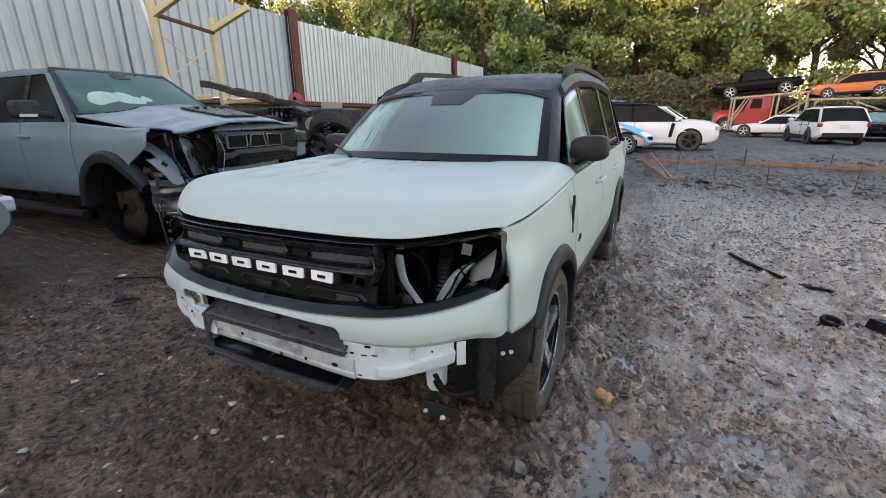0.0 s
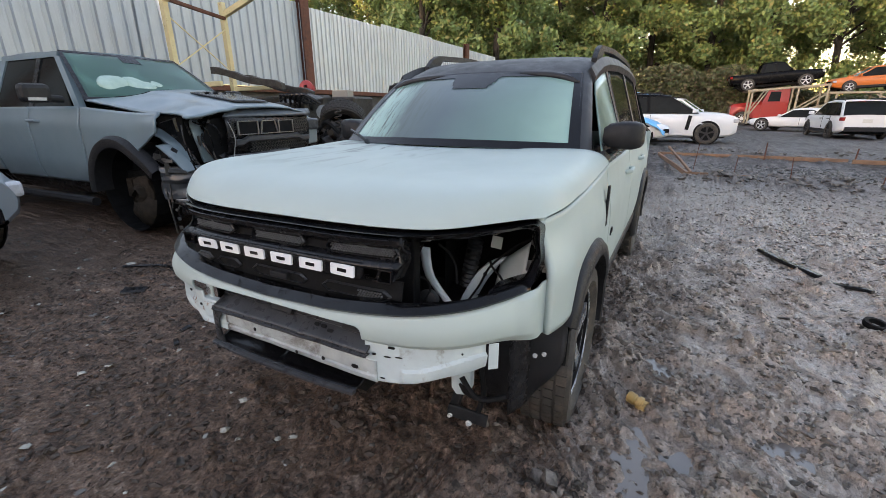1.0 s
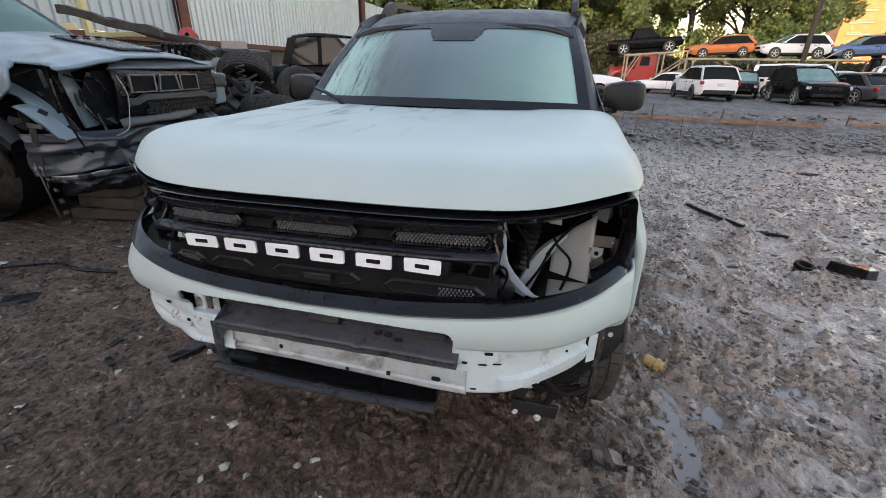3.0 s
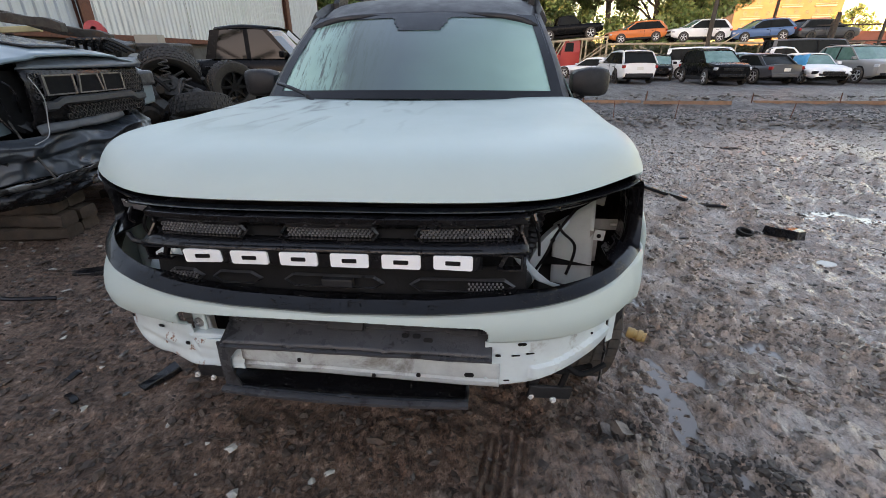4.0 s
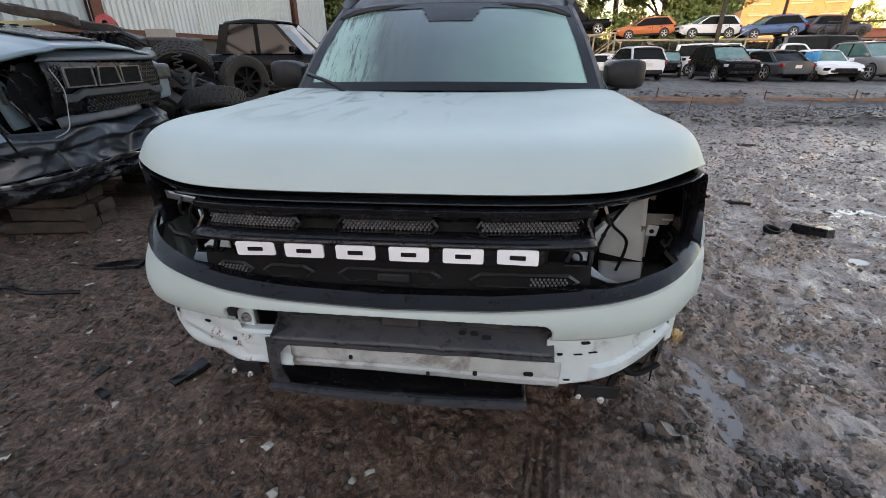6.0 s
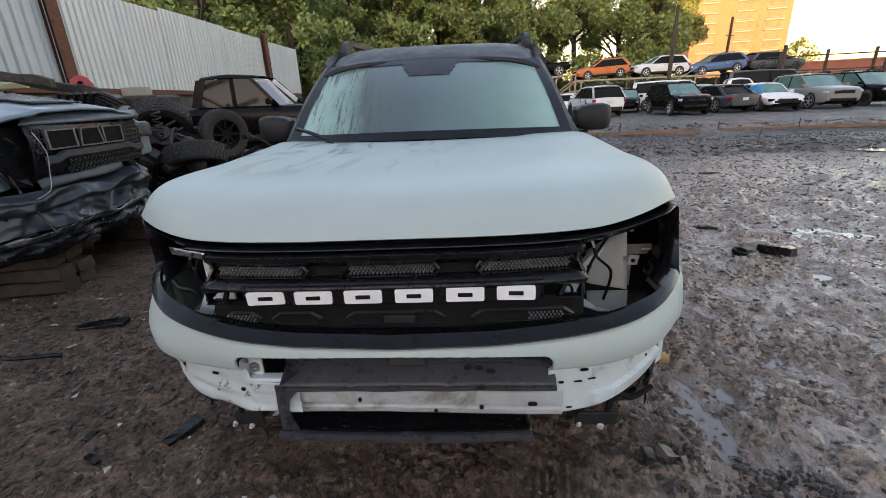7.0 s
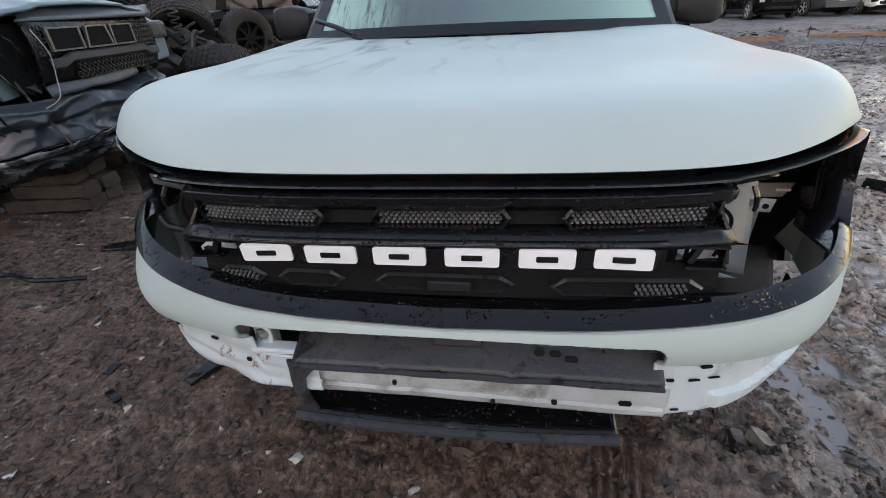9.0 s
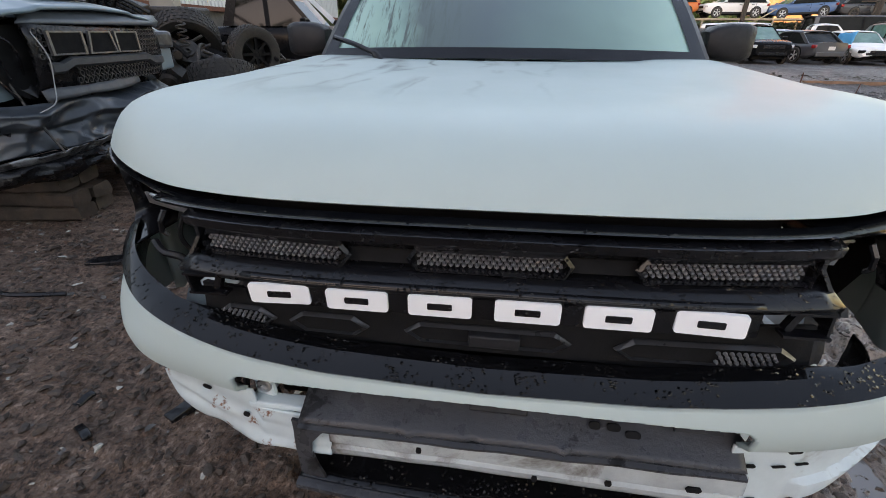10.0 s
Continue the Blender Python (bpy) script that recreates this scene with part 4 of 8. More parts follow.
part("roof", grid(roof_f, lin(-1, 1, 33), lin(0, 1, 50)), ROOFBLACK, suv, "black painted roof", 40, 0.03)
for s in (-1, 1):
    # front pillar: from the screen's edge round to the side glass
    secs = []
    for v in lin(-0.02, 1.03, 14):
        p = Vector(screen(s, v))
        secs.append([p + Vector((-s * 0.012, -0.004, 0.006)), p + Vector((s * 0.022, 0.02, 0.004)), p + Vector((s * (0.045 - 0.01 * v), 0.075, -0.008)), p + Vector((s * 0.02, 0.11, -0.012)), p + Vector((-s * 0.03, 0.05, -0.03))])
    part("front_pillar", loft(secs, closed=True, caps=True), ROOFBLACK, suv, "black windscreen pillar", 50)

    def glass_f(y, k, s=s):
        zb, zt = ZT(y) - 0.01, roof_z(max(1.7, y)) - 0.085
        xb, xt = side_x(y, 1.08) - 0.03, 0.655
        return (s * (xb + (xt - xb) * k), y, zb + (zt - zb) * k)
    y_of = lambda k: 1.30 + 0.50 * k
    for nm, a, b in (("front_window", None, 2.12), ("rear_window", 2.20, 3.0), ("quarter_window", 3.10, 3.85)):
        f = (lambda t, k, a=a, b=b: glass_f((y_of(k) if a is None else a) + (b - (y_of(k) if a is None else a)) * t, k))
        part(nm, grid(f, lin(0, 1, 12), lin(0.03, 0.97, 8)), FOGWS if nm == "front_window" else DARKGLASS, suv, "misted side glass" if a is None else "dark side glass", 60, 0.005)
    for a, w_ in ((2.16, 0.05), (3.05, 0.06), (3.95, 0.14)):
        bm = grid(lambda t, k: tuple(Vector(glass_f(a + (t - 0.5) * w_ * 1.3, k)) + Vector((s * 0.004, 0, 0))), lin(0, 1, 3), lin(0, 1, 6))
        part("door_pillar", bm, ROOFBLACK, suv, solid=0.03)
    bm = bmesh.new()
    loft([[tuple(Vector(glass_f(y, 1.0)) + Vector((s * dx, 0, dz))) for dx, dz in ((0.012, -0.02), (0.02, 0.02), (-0.01, 0.07), (-0.03, 0.03))] for y in lin(1.74, 4.05, 20)], bm, True, True)
    part("roof_side", bm, ROOFBLACK, suv, smooth=40)
    bm = bmesh.new()
    loft([[tuple(Vector(glass_f(y, 0.0)) + Vector((s * dx, 0, dz))) for dx, dz in ((-0.02, -0.02), (0.028, -0.02), (0.022, 0.016), (-0.0, 0.02))] for y in lin(1.26, 4.05, 20)], bm, True, True)
    part("belt_trim", bm, BLACK, suv)
    # roof rail with its raised front foot
    bm = bmesh.new()
    secs = []
    for k, y in enumerate(lin(2.02, 3.9, 26)):
        h = 0.096 * min(1, (y - 1.97) / 0.16) * min(1, (3.95 - y) / 0.12)
        b0 = roof_z(y) - 0.055
        thick = 0.024
        secs.append([(s * 0.585, y, b0 + h - thick * (1 if 2.20 < y < 3.74 else 3.2)), (s * 0.625, y, b0 + h - thick * (1 if 2.20 < y < 3.74 else 3.2)), (s * 0.622, y, b0 + h + 0.012), (s * 0.588, y, b0 + h + 0.012)])
    loft(secs, bm, True, True)
    part("roof_rail", bm, FLARE, suv, "black roof rail", 40)
# tail and floor, dark inside
bm = grid(lambda u, v: (u * 0.87, 4.2 + 0.04 * (1 - u * u), 0.40 + 0.68 * v), lin(-1, 1, 15), lin(0, 1, 8))
part("tailgate", bm, PALE, suv, solid=0.03)
bm = grid(lambda u, v: (u * (0.84 - 0.2 * v), 4.18 - 0.12 * v, 1.07 + 0.53 * v), lin(-1, 1, 12), lin(0, 1, 6))
part("tailgate_window", bm, DARKGLASS, suv, solid=0.006)
bm = bmesh.new()
box(bm, (0, 2.35, 0.38), (1.40, 3.4, 0.20))
box(bm, (0, 0.78, 0.50), (1.06, 0.75, 0.34))
part("underbody", bm, DARK, suv, bevel=0.02)
bm = grid(lambda u, v: (u * 0.70, 1.12 + 0.14 * u * u + 0.42 * v, 1.08 - 0.05 * v * v), lin(-1, 1, 12), lin(0, 1, 8))
part("dashboard", bm, DARK, suv, solid=0.12)
for x in (-0.36, 0.36):
    bm = bmesh.new()
    loft([[(x + dx * w_, y, z) for dx in (-1, -0.5, 0.5, 1)] for w_, y, z in ((0.24, 1.75, 0.75), (0.25, 2.15, 0.72), (0.24, 2.3, 1.0), (0.20, 2.38, 1.22), (0.12, 2.40, 1.26), (0.12, 2.42, 1.42))], bm)
    part("seat", bm, FLARE, suv, smooth=50, solid=0.1)
bm = grid(lambda u, v: (u * 0.56, 1.72 + 2.2 * v, roof_z(1.72 + 2.2 * v) - 0.075), lin(-1, 1, 6), lin(0, 1, 10))
part("headlining", bm, CLOTH, suv)

# --- grille band
PROF = [(-0.118, 0.720), (-0.112, 0.733), (-0.075, 0.772), (-0.056, 0.746), (-0.046, 0.822), (-0.080, 0.827), (-0.084, 0.868), (-0.088, 0.874), (-0.052, 0.884), (-0.030, 0.886), (-0.020, 0.910), (-0.036, 0.914), (-0.054, 0.930), (-0.058, 0.945), (-0.040, 0.950), (-0.046, 0.957), (-0.020, 0.962)]
GW = 0.485


def band(k0, k1, w0=-GW, w1=GW, n_=41, extra=0.0):
    """Part of the grille's profile, drawn across the nose."""
    pr = PROF[k0:k1 + 1]
    return loft([[(x, y + nose(x, z) - extra, z) for y, z in pr] for x in lin(w0, w1, n_)])


def plan(x):
    """The bumper's front in plan; the side that was hit is pushed back more."""
    return -0.118 + (0.285 * (x / 0.81) ** 5.3 if x > 0 else 0.317 * (-x / 0.81) ** 5.0)


def inward(x):
    d = (plan(x + 0.001) - plan(x - 0.001)) / 0.002
    return Vector((-d, 1, 0)).normalized()


def tab_of(v, table):
    """A smooth step along a short table of (at, value)."""
    for (a, p), (b, q) in zip(table, table[1:]):
        if v <= b:
            return p + (q - p) * max(0.0, (v - a) / (b - a))
    return table[-1][1]


BT = lambda ax: tab_of(ax, ((0, 0.7185), (0.25, 0.727), (0.40, 0.741), (0.53, 0.752), (0.62, 0.760), (0.70, 0.768), (0.78, 0.780), (0.84, 0.792), (0.92, 0.80)))
LIFT = lambda x: 0.014 * smooth01(-x, 0.36, 0.60) + 0.014 * smooth01(-x, 0.58, 0.78)
BB = lambda ax: 0.641 - 0.030 * smooth01(ax, 0.74, 0.86)


def lip(x, k):
    """The wet lip that runs from lamp to lamp above the bumper."""
    o = smooth01(abs(x), 0.44, 0.56)
    d, z = ((0.0, -0.002), (-0.005, 0.005), (0.010, 0.015), (0.024 + 0.004 * o, 0.027 - 0.006 * o), (0.050 - 0.012 * o, 0.030 - 0.007 * o), (0.054 - 0.008 * o, 0.021 - 0.052 * o))[k]
    d *= 1 - 0.40 * smooth01(abs(x), 0.58, 0.74)
    return Vector((x, plan(x), BT(abs(x)) + LIFT(x) + z)) + inward(x) * d


LIPBLACK = wet_plastic("wet_lip_plastic", (0.003, 0.003, 0.0034), (0.08, 0.22))
bm = grid(lip, lin(-0.795, 0.815, 141), [0, 1, 2, 3, 4, 5])
grille = part("grille_lip", bm, LIPBLACK, suv, "wet black plastic lip", 30, 0.006)
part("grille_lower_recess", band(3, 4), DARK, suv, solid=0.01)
part("grille_name_panel", band(4, 7, -0.372, 0.376), BLACK, suv, "black panel behind the white blocks", 20, 0.01)
part("grille_bar", band(7, 9), BLACK, suv, smooth=30, solid=0.01)
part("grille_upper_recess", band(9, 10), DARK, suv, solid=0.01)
part("grille_upper_bar", band(10, 14), BLACK, suv, smooth=30, solid=0.01)
part("grille_top_strip", band(14, 16, -0.56, 0.56), GLOSSBLACK, suv, smooth=30, solid=0.01)


def lozenge(x0, x1, z0, z1, cut):
    return [(x0 + cut, z0), (x1 - cut, z0), (x1, (z0 + z1) / 2), (x1 - cut, z1), (x0 + cut, z1), (x0, (z0 + z1) / 2)]


SLOTRIM = surface("satin_black_rim", (0.030, 0.031, 0.034), (0.020, 0.021, 0.023), 20, (0.25, 0.4))
MESHGREY = surface("mesh_grey", (0.20, 0.205, 0.21), (0.12, 0.12, 0.125), 60, (0.25, 0.4), 0.3)
for x0, x1 in ((-0.470, -0.208), (-0.124, 0.124), (0.208, 0.470)):
    rim = bmesh.new()
    out, inn = lozenge(x0, x1, 0.884, 0.920, 0.014), lozenge(x0 + 0.007, x1 - 0.007, 0.888, 0.916, 0.011)
    yy = lambda x, z, d: -0.030 - 0.010 * (z < 0.89) + nose(x, z) - d
    loft([[(x, yy(x, z, 0.012), z) for x, z in out], [(x, yy(x, z, 0.016), z) for x, z in inn], [(x, yy(x, z, -0.004), z) for x, z in inn]], rim, True)
    r_ = part("mesh_frame", rim, BLACK, suv, solid=0.0015)
    bm = bmesh.new()
    n_ = int((x1 - x0 - 0.03) / 0.0098)
    for row in range(4):
        for k in range(n_):
            x = x0 + 0.018 + (k + 0.5 * (row % 2)) * 0.0098
            z = 0.8920 + row * 0.0067
            if x > x1 - 0.014:
                continue
            m = Matrix.Translation((x, yy(x, z, 0.006), z)) @ Matrix.Rotation(radians(90), 4, "X")
            bmesh.ops.create_cone(bm, cap_ends=True, segments=6, radius1=0.0041, radius2=0.0026, depth=0.006, matrix=m)
    part("mesh", bm, MESHGREY, r_, "fine hexagonal grey mesh")
for x0, x1, stud in ((-0.455, -0.345, 1), (-0.325, -0.185, 0), (-0.130, 0.135, 0), (0.195, 0.460, 2)):
    rim = bmesh.new()
    out, inn = lozenge(x0, x1, 0.757, 0.795, 0.026), lozenge(x0 + 0.006, x1 - 0.006, 0.761, 0.791, 0.024)
    yy2 = lambda x, z, d: -0.056 + nose(x, z) - d
    loft([[(x, yy2(x, z, 0.0), z) for x, z in out], [(x, yy2(x, z, 0.006), z) for x, z in inn], [(x, yy2(x, z, -0.012), z) for x, z in inn]], rim, True)
    part("lower_slot", rim, SLOTRIM, suv, solid=0.003)
    if stud:
        a, b = (x0 + 0.015, x1 - 0.012) if stud == 1 else (0.345, 0.440)
        bm = bmesh.new()
        for row in range(3):
            for k in range(int((b - a) / 0.0098)):
                x, z = a + (k + 0.5 * (row % 2)) * 0.0098, 0.768 + row * 0.0075
                bmesh.ops.create_cone(bm, cap_ends=True, segments=6, radius1=0.0034, radius2=0.002, depth=0.006, matrix=Matrix.Translation((x, yy2(x, z, 0.004), z)) @ Matrix.Rotation(radians(90), 4, "X"))
        part("mesh", bm, MESHGREY, suv)
bm = bmesh.new()
box(bm, (0.015, -0.062, 0.777), (0.080, 0.02, 0.022))
part("radar_cover", bm, FLARE, suv, bevel=0.003)


def round_rect(w, h, r, n_=4):
    out = []
    for cx, cy, a0 in ((w / 2 - r, h / 2 - r, 0), (-w / 2 + r, h / 2 - r, 90), (-w / 2 + r, -h / 2 + r, 180), (w / 2 - r, -h / 2 + r, 270)):
        out += [(cx + r * math.cos(radians(a0 + 90 * k / n_)), cy + r * math.sin(radians(a0 + 90 * k / n_))) for k in range(n_ + 1)]
    return out


# six plain white blocks with a dark slot
for x in (-0.311, -0.190, -0.0665, 0.059, 0.184, 0.3075):
    z = 0.850
    y = -0.0835 + nose(x, z)
    m = Matrix.Translation((x, y, z)) @ Matrix.Rotation(radians(90), 4, "X") @ Matrix.Rotation(radians(-9) * (abs(x) > 0.25) * sgn(x) * 0.3, 4, "Y")
    bm = bmesh.new()
    prism(bm, round_rect(0.093, 0.035, 0.005), 0.006, m)
    blk = part("emblem_block", bm, WHITE, suv, "raised white block")
    bm = bmesh.new()
    prism(bm, round_rect(0.036, 0.0105, 0.002), 0.0075, m)
    part("slot", bm, BLACK, blk)

# --- lamp openings
ZINC = surface("dull_zinc", (0.34, 0.35, 0.35), (0.24, 0.25, 0.25), 20, (0.4, 0.6), 0.2)
BUCKET = surface("bucket_plastic", (0.020, 0.021, 0.022), (0.012, 0.012, 0.013), 14, (0.3, 0.5))
RIM = {}
for s, top in ((1, ((0.826, 0.222, 0.86), (0.820, 0.228, 0.92), (0.808, 0.222, 0.978), (0.74, 0.146, 0.976), (0.60, 0.050, 0.966), (0.46, -0.010, 0.957))),
               (-1, ((0.812, 0.212, 0.86), (0.812, 0.205, 0.92), (0.806, 0.198, 0.986), (0.74, 0.126, 0.978), (0.60, 0.036, 0.966), (0.46, -0.018, 0.957)))):
    RIM[s] = [(x, plan(s * x), BT(x) + LIFT(s * x) + 0.006) for x in (0.74, 0.78, 0.812)] + list(top)
RIM_IN = {s: [(x * 0.962 if z < 0.93 or x > 0.6 else x, y + 0.036, z + (0.016 if z < 0.80 else 0.014 if z < 0.9 else -0.004 if z < 0.95 else -0.026)) for x, y, z in RIM[s]] for s in RIM}


def face_y(x, z):
    """The front's surface: the bumper low down, the hood's lip high up."""
    k = smooth01(z, 0.74, 0.95)
    return -0.118 + 0.075 * k + nose(x, z)


for s in (-1, 1):
    o, i_ = spline(RIM[s], 60), spline(RIM_IN[s], 60)
    loop = lambda t, d, k=0.0: [(s * p.x, p.y + d, p.z) for p in t]
    mids = [p * 0.5 + q * 0.5 + Vector((0, -0.006, 0)) for p, q in zip(o, i_)]
    bm = loft([loop(o, 0.085), loop(o, 0.0), loop(mids, 0.0), loop(i_, 0.0), loop(i_, 0.09)])
    part("lamp_surround", bm, GLOSSBLACK, suv, "wet gloss-black frame of an empty lamp opening", 50, 0.004)
    # inner end of the opening, joining the grille
    bm = bmesh.new()
    loft([[(s * x, face_y(x, z) + d, z) for x, z in ((0.478, 0.955), (0.470, 0.91), (0.484, 0.88), (0.478, 0.835))] for d in (0.0, 0.03)] + [[(s * (x + 0.004), face_y(x, z) + 0.05, z) for x, z in ((0.478, 0.955), (0.470, 0.91), (0.484, 0.88), (0.478, 0.835))]], bm)
    part("grille_end", bm, BLACK, suv, solid=0.006)
    # the cavity behind, its shade put into a near-black box
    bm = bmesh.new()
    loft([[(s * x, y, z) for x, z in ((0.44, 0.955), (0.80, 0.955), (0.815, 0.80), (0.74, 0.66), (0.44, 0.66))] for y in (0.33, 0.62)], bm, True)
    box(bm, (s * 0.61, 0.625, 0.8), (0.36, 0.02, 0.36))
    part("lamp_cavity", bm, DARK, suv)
    if s > 0:
        # painted inner wing, arch, upright and brackets as the torn-out lamp left them
        bm = grid(lambda u, v: (0.608 + 0.122 * u + 0.008 * v, 0.355 - 0.045 * u + 0.10 * v, 0.585 + (0.175 + 0.105 * u) * v), lin(0, 1, 10), lin(0, 1, 14))
        part("inner_wing", bm, PRIMER, suv, "pale painted inner wing sheet", 40, 0.004)
        bm = bmesh.new()
        arc = spline([(0.525, 0.325, 0.60), (0.548, 0.335, 0.66), (0.580, 0.350, 0.725), (0.620, 0.362, 0.775), (0.655, 0.385, 0.80)], 18)
        tang = [(arc[min(k + 1, 17)] - arc[max(k - 1, 0)]).normalized() for k in range(18)]
        loft([[p + Vector((t.z, 0, -t.x)) * w_ * (1 - 0.9 * (k / 17) ** 3) + Vector((0, d_, 0)) for w_, d_ in ((-0.028, 0.01), (-0.022, -0.012), (0.016, -0.016), (0.026, 0.01), (0.0, 0.02))] for k, (p, t) in enumerate(zip(arc, tang))], bm, True, True)
        ar = part("wheel_arch_rib", bm, PRIMER, suv, smooth=40)
        bm = bmesh.new()
        lathe(bm, [(0.007, 0), (0.007, 0.004), (0.001, 0.005)], axle((0.588, 0.338, 0.745), (0, -1, 0)), 10)
        part("bolt", bm, DARK, ar)
        bm = bmesh.new()
        loft([[(x + d_, y, z) for d_ in (-0.018, -0.006, 0.008, 0.018)] for x, y, z in ((0.462, 0.150, 0.880), (0.464, 0.150, 0.85), (0.466, 0.155, 0.81), (0.474, 0.16, 0.775), (0.492, 0.165, 0.745), (0.520, 0.165, 0.715), (0.555, 0.155, 0.690), (0.60, 0.145, 0.680))], bm)
        part("lamp_upright", bm, PRIMER, suv, smooth=50, solid=0.005)
        bm = bmesh.new()
        loft([[(x, 0.410 + 0.03 * (x - 0.735), z) for z in (0.760, 0.768, 0.788, 0.797)] for x in lin(0.722, 0.84, 6)], bm)
        box(bm, (0.738, 0.39, 0.68), (0.022, 0.03, 0.17))
        br_ = part("lamp_bracket", bm, ZINC, suv, "grey pressed-steel bracket", solid=0.004)
        bm = bmesh.new()
        box(bm, (0.748, 0.350, 0.763), (0.034, 0.004, 0.038), rot(8, 4, 0))
        part("tab", bm, PRIMER, br_, bevel=0.002)
        bm = bmesh.new()
        rod(bm, (0.746, 0.344, 0.762), (0.746, 0.356, 0.762), 0.007)
        part("hole", bm, DARK, br_)
        bm = bmesh.new()
        box(bm, (0.785, 0.405, 0.780), (0.034, 0.003, 0.006))
        part("slot", bm, WHITE, br_)
        bm = bmesh.new()
        box(bm, (0.742, 0.44, 0.86), (0.05, 0.012, 0.05), rot(0, 18, 0))
        part("wing_flange", bm, ZINC, suv, bevel=0.006)
        bm = bmesh.new()
        box(bm, (0.604, 0.400, 0.846), (0.036, 0.003, 0.042), rot(-12, 10, 12))
        part("label_tag", bm, surface("paper_tag", (0.66, 0.64, 0.58), (0.6, 0.58, 0.5), 20, (0.6, 0.8)), suv, "small pale paper tag")
        bm = bmesh.new()
        lathe(bm, [(0.028 if k % 2 else 0.021, 0.0095 * k) for k in range(21)], axle((0.545, 0.36, 0.86), (-0.16, 0, -1)), 12)
        part("ribbed_hose", bm, BUCKET, suv, smooth=50)
        bm = bmesh.new()
        lathe(bm, [(0.03, -0.02), (0.034, -0.01), (0.034, 0.012), (0.02, 0.016), (0.001, 0.016)], axle((0.482, 0.13, 0.705), (0, -1, 0.2)), 18)
        part("connector_cap", bm, BUCKET, suv, smooth=40)
        cables = (((0.725, 0.42, 0.872), (0.66, 0.39, 0.835), (0.602, 0.345, 0.775), (0.572, 0.325, 0.70), (0.535, 0.31, 0.63)), ((0.600, 0.34, 0.80), (0.612, 0.335, 0.775), (0.645, 0.328, 0.740), (0.648, 0.325, 0.70), (0.632, 0.32, 0.63)), ((0.468, 0.12, 0.90), (0.452, 0.11, 0.85), (0.455, 0.12, 0.79), (0.487, 0.12, 0.775), (0.492, 0.125, 0.74), (0.475, 0.11, 0.70)), ((0.50, 0.16, 0.89), (0.52, 0.20, 0.85), (0.535, 0.22, 0.80), (0.54, 0.22, 0.74)))
    else:
        # the left lamp's dark grey bucket is still there, torn open at the front
        bm = bmesh.new()
        loft([[(-x, y + 0.85 * (x - 0.545), z) for x, z in ((0.545 + t, 0.905), (0.69, 0.915), (0.72, 0.86), (0.69, 0.775), (0.565 + t, 0.775))] for y, t in ((0.10, 0.0), (0.13, 0.012), (0.30, 0.03))], bm, True)
        box(bm, (-0.64, 0.30, 0.84), (0.22, 0.01, 0.16))
        bk = part("lamp_bucket", bm, BUCKET, suv, "dark grey torn lamp bucket", bevel=0.006)
        bm = grid(lambda u, v: (-0.545 - 0.022 * u - 0.02 * v, 0.085 + 0.012 * u, 0.90 - 0.145 * v), lin(0, 1, 4), lin(0, 1, 10))
        part("bucket_rim", bm, CLOTH, bk, "pale torn plastic edge", 40, 0.004)
        bm = grid(lambda u, v: (-0.55 - 0.13 * u, 0.09 + 0.04 * u, 0.915 - 0.022 * v + 0.008 * u), lin(0, 1, 8), lin(0, 1, 4))
        part("bucket_top", bm, STEEL, bk, smooth=40, solid=0.004)
        bm = bmesh.new()
        box(bm, (-0.535, 0.075, 0.885), (0.03, 0.004, 0.032), rot(6, 0, 8))
        part("tab", bm, PRIMER, bk, bevel=0.002)
        bm = bmesh.new()
        rod(bm, (-0.535, 0.070, 0.884), (-0.535, 0.08, 0.884), 0.006)
        part("hole", bm, DARK, bk)
        bm = bmesh.new()
        tube(bm, spline([(-0.71, 0.12, 0.815), (-0.68, 0.10, 0.80), (-0.64, 0.10, 0.79), (-0.63, 0.10, 0.765)], 12), 0.008, 6)
        part("pipe_stub", bm, FLARE, bk, smooth=50)
        bm = grid(lambda u, v: (-0.478 - 0.065 * v - 0.010 * u * (1 - v) + 0.045 * u * v, 0.02 + 0.02 * v, 0.835 - 0.115 * v + 0.02 * v * v), lin(0, 1, 8), lin(0, 1, 10))
        part("arched_upright", bm, PRIMER, suv, smooth=40, solid=0.004)
        cables = (((-0.56, 0.07, 0.905), (-0.575, 0.06, 0.86), (-0.56, 0.07, 0.80), (-0.545, 0.07, 0.74)),)
    for pts in cables:
        bm = bmesh.new()
        tube(bm, spline(pts, 24), 0.0042, 6)
        part("cable", bm, DARK, suv, smooth=50)
    bm = bmesh.new()
    tube(bm, [(s * 0.492, -0.045, 0.962), (s * 0.497, -0.052, 0.948), (s * 0.503, -0.048, 0.928), (s * 0.512, -0.03, 0.915)], 0.004, 6)
    part("strut", bm, GLOSSBLACK, suv)
    # small black brackets at the grille's ends
    bm = bmesh.new()
    for dz in (-0.018, 0.018):
        box(bm, (s * 0.442, -0.062, 0.848 + dz), (0.062, 0.02, 0.004))
    box(bm, (s * 0.470, -0.058, 0.848), (0.004, 0.02, 0.038))
    box(bm, (s * 0.425, -0.058, 0.848), (0.010, 0.012, 0.030), rot(0, 25, 0))
    part("end_clip", bm, GLOSSBLACK, suv)
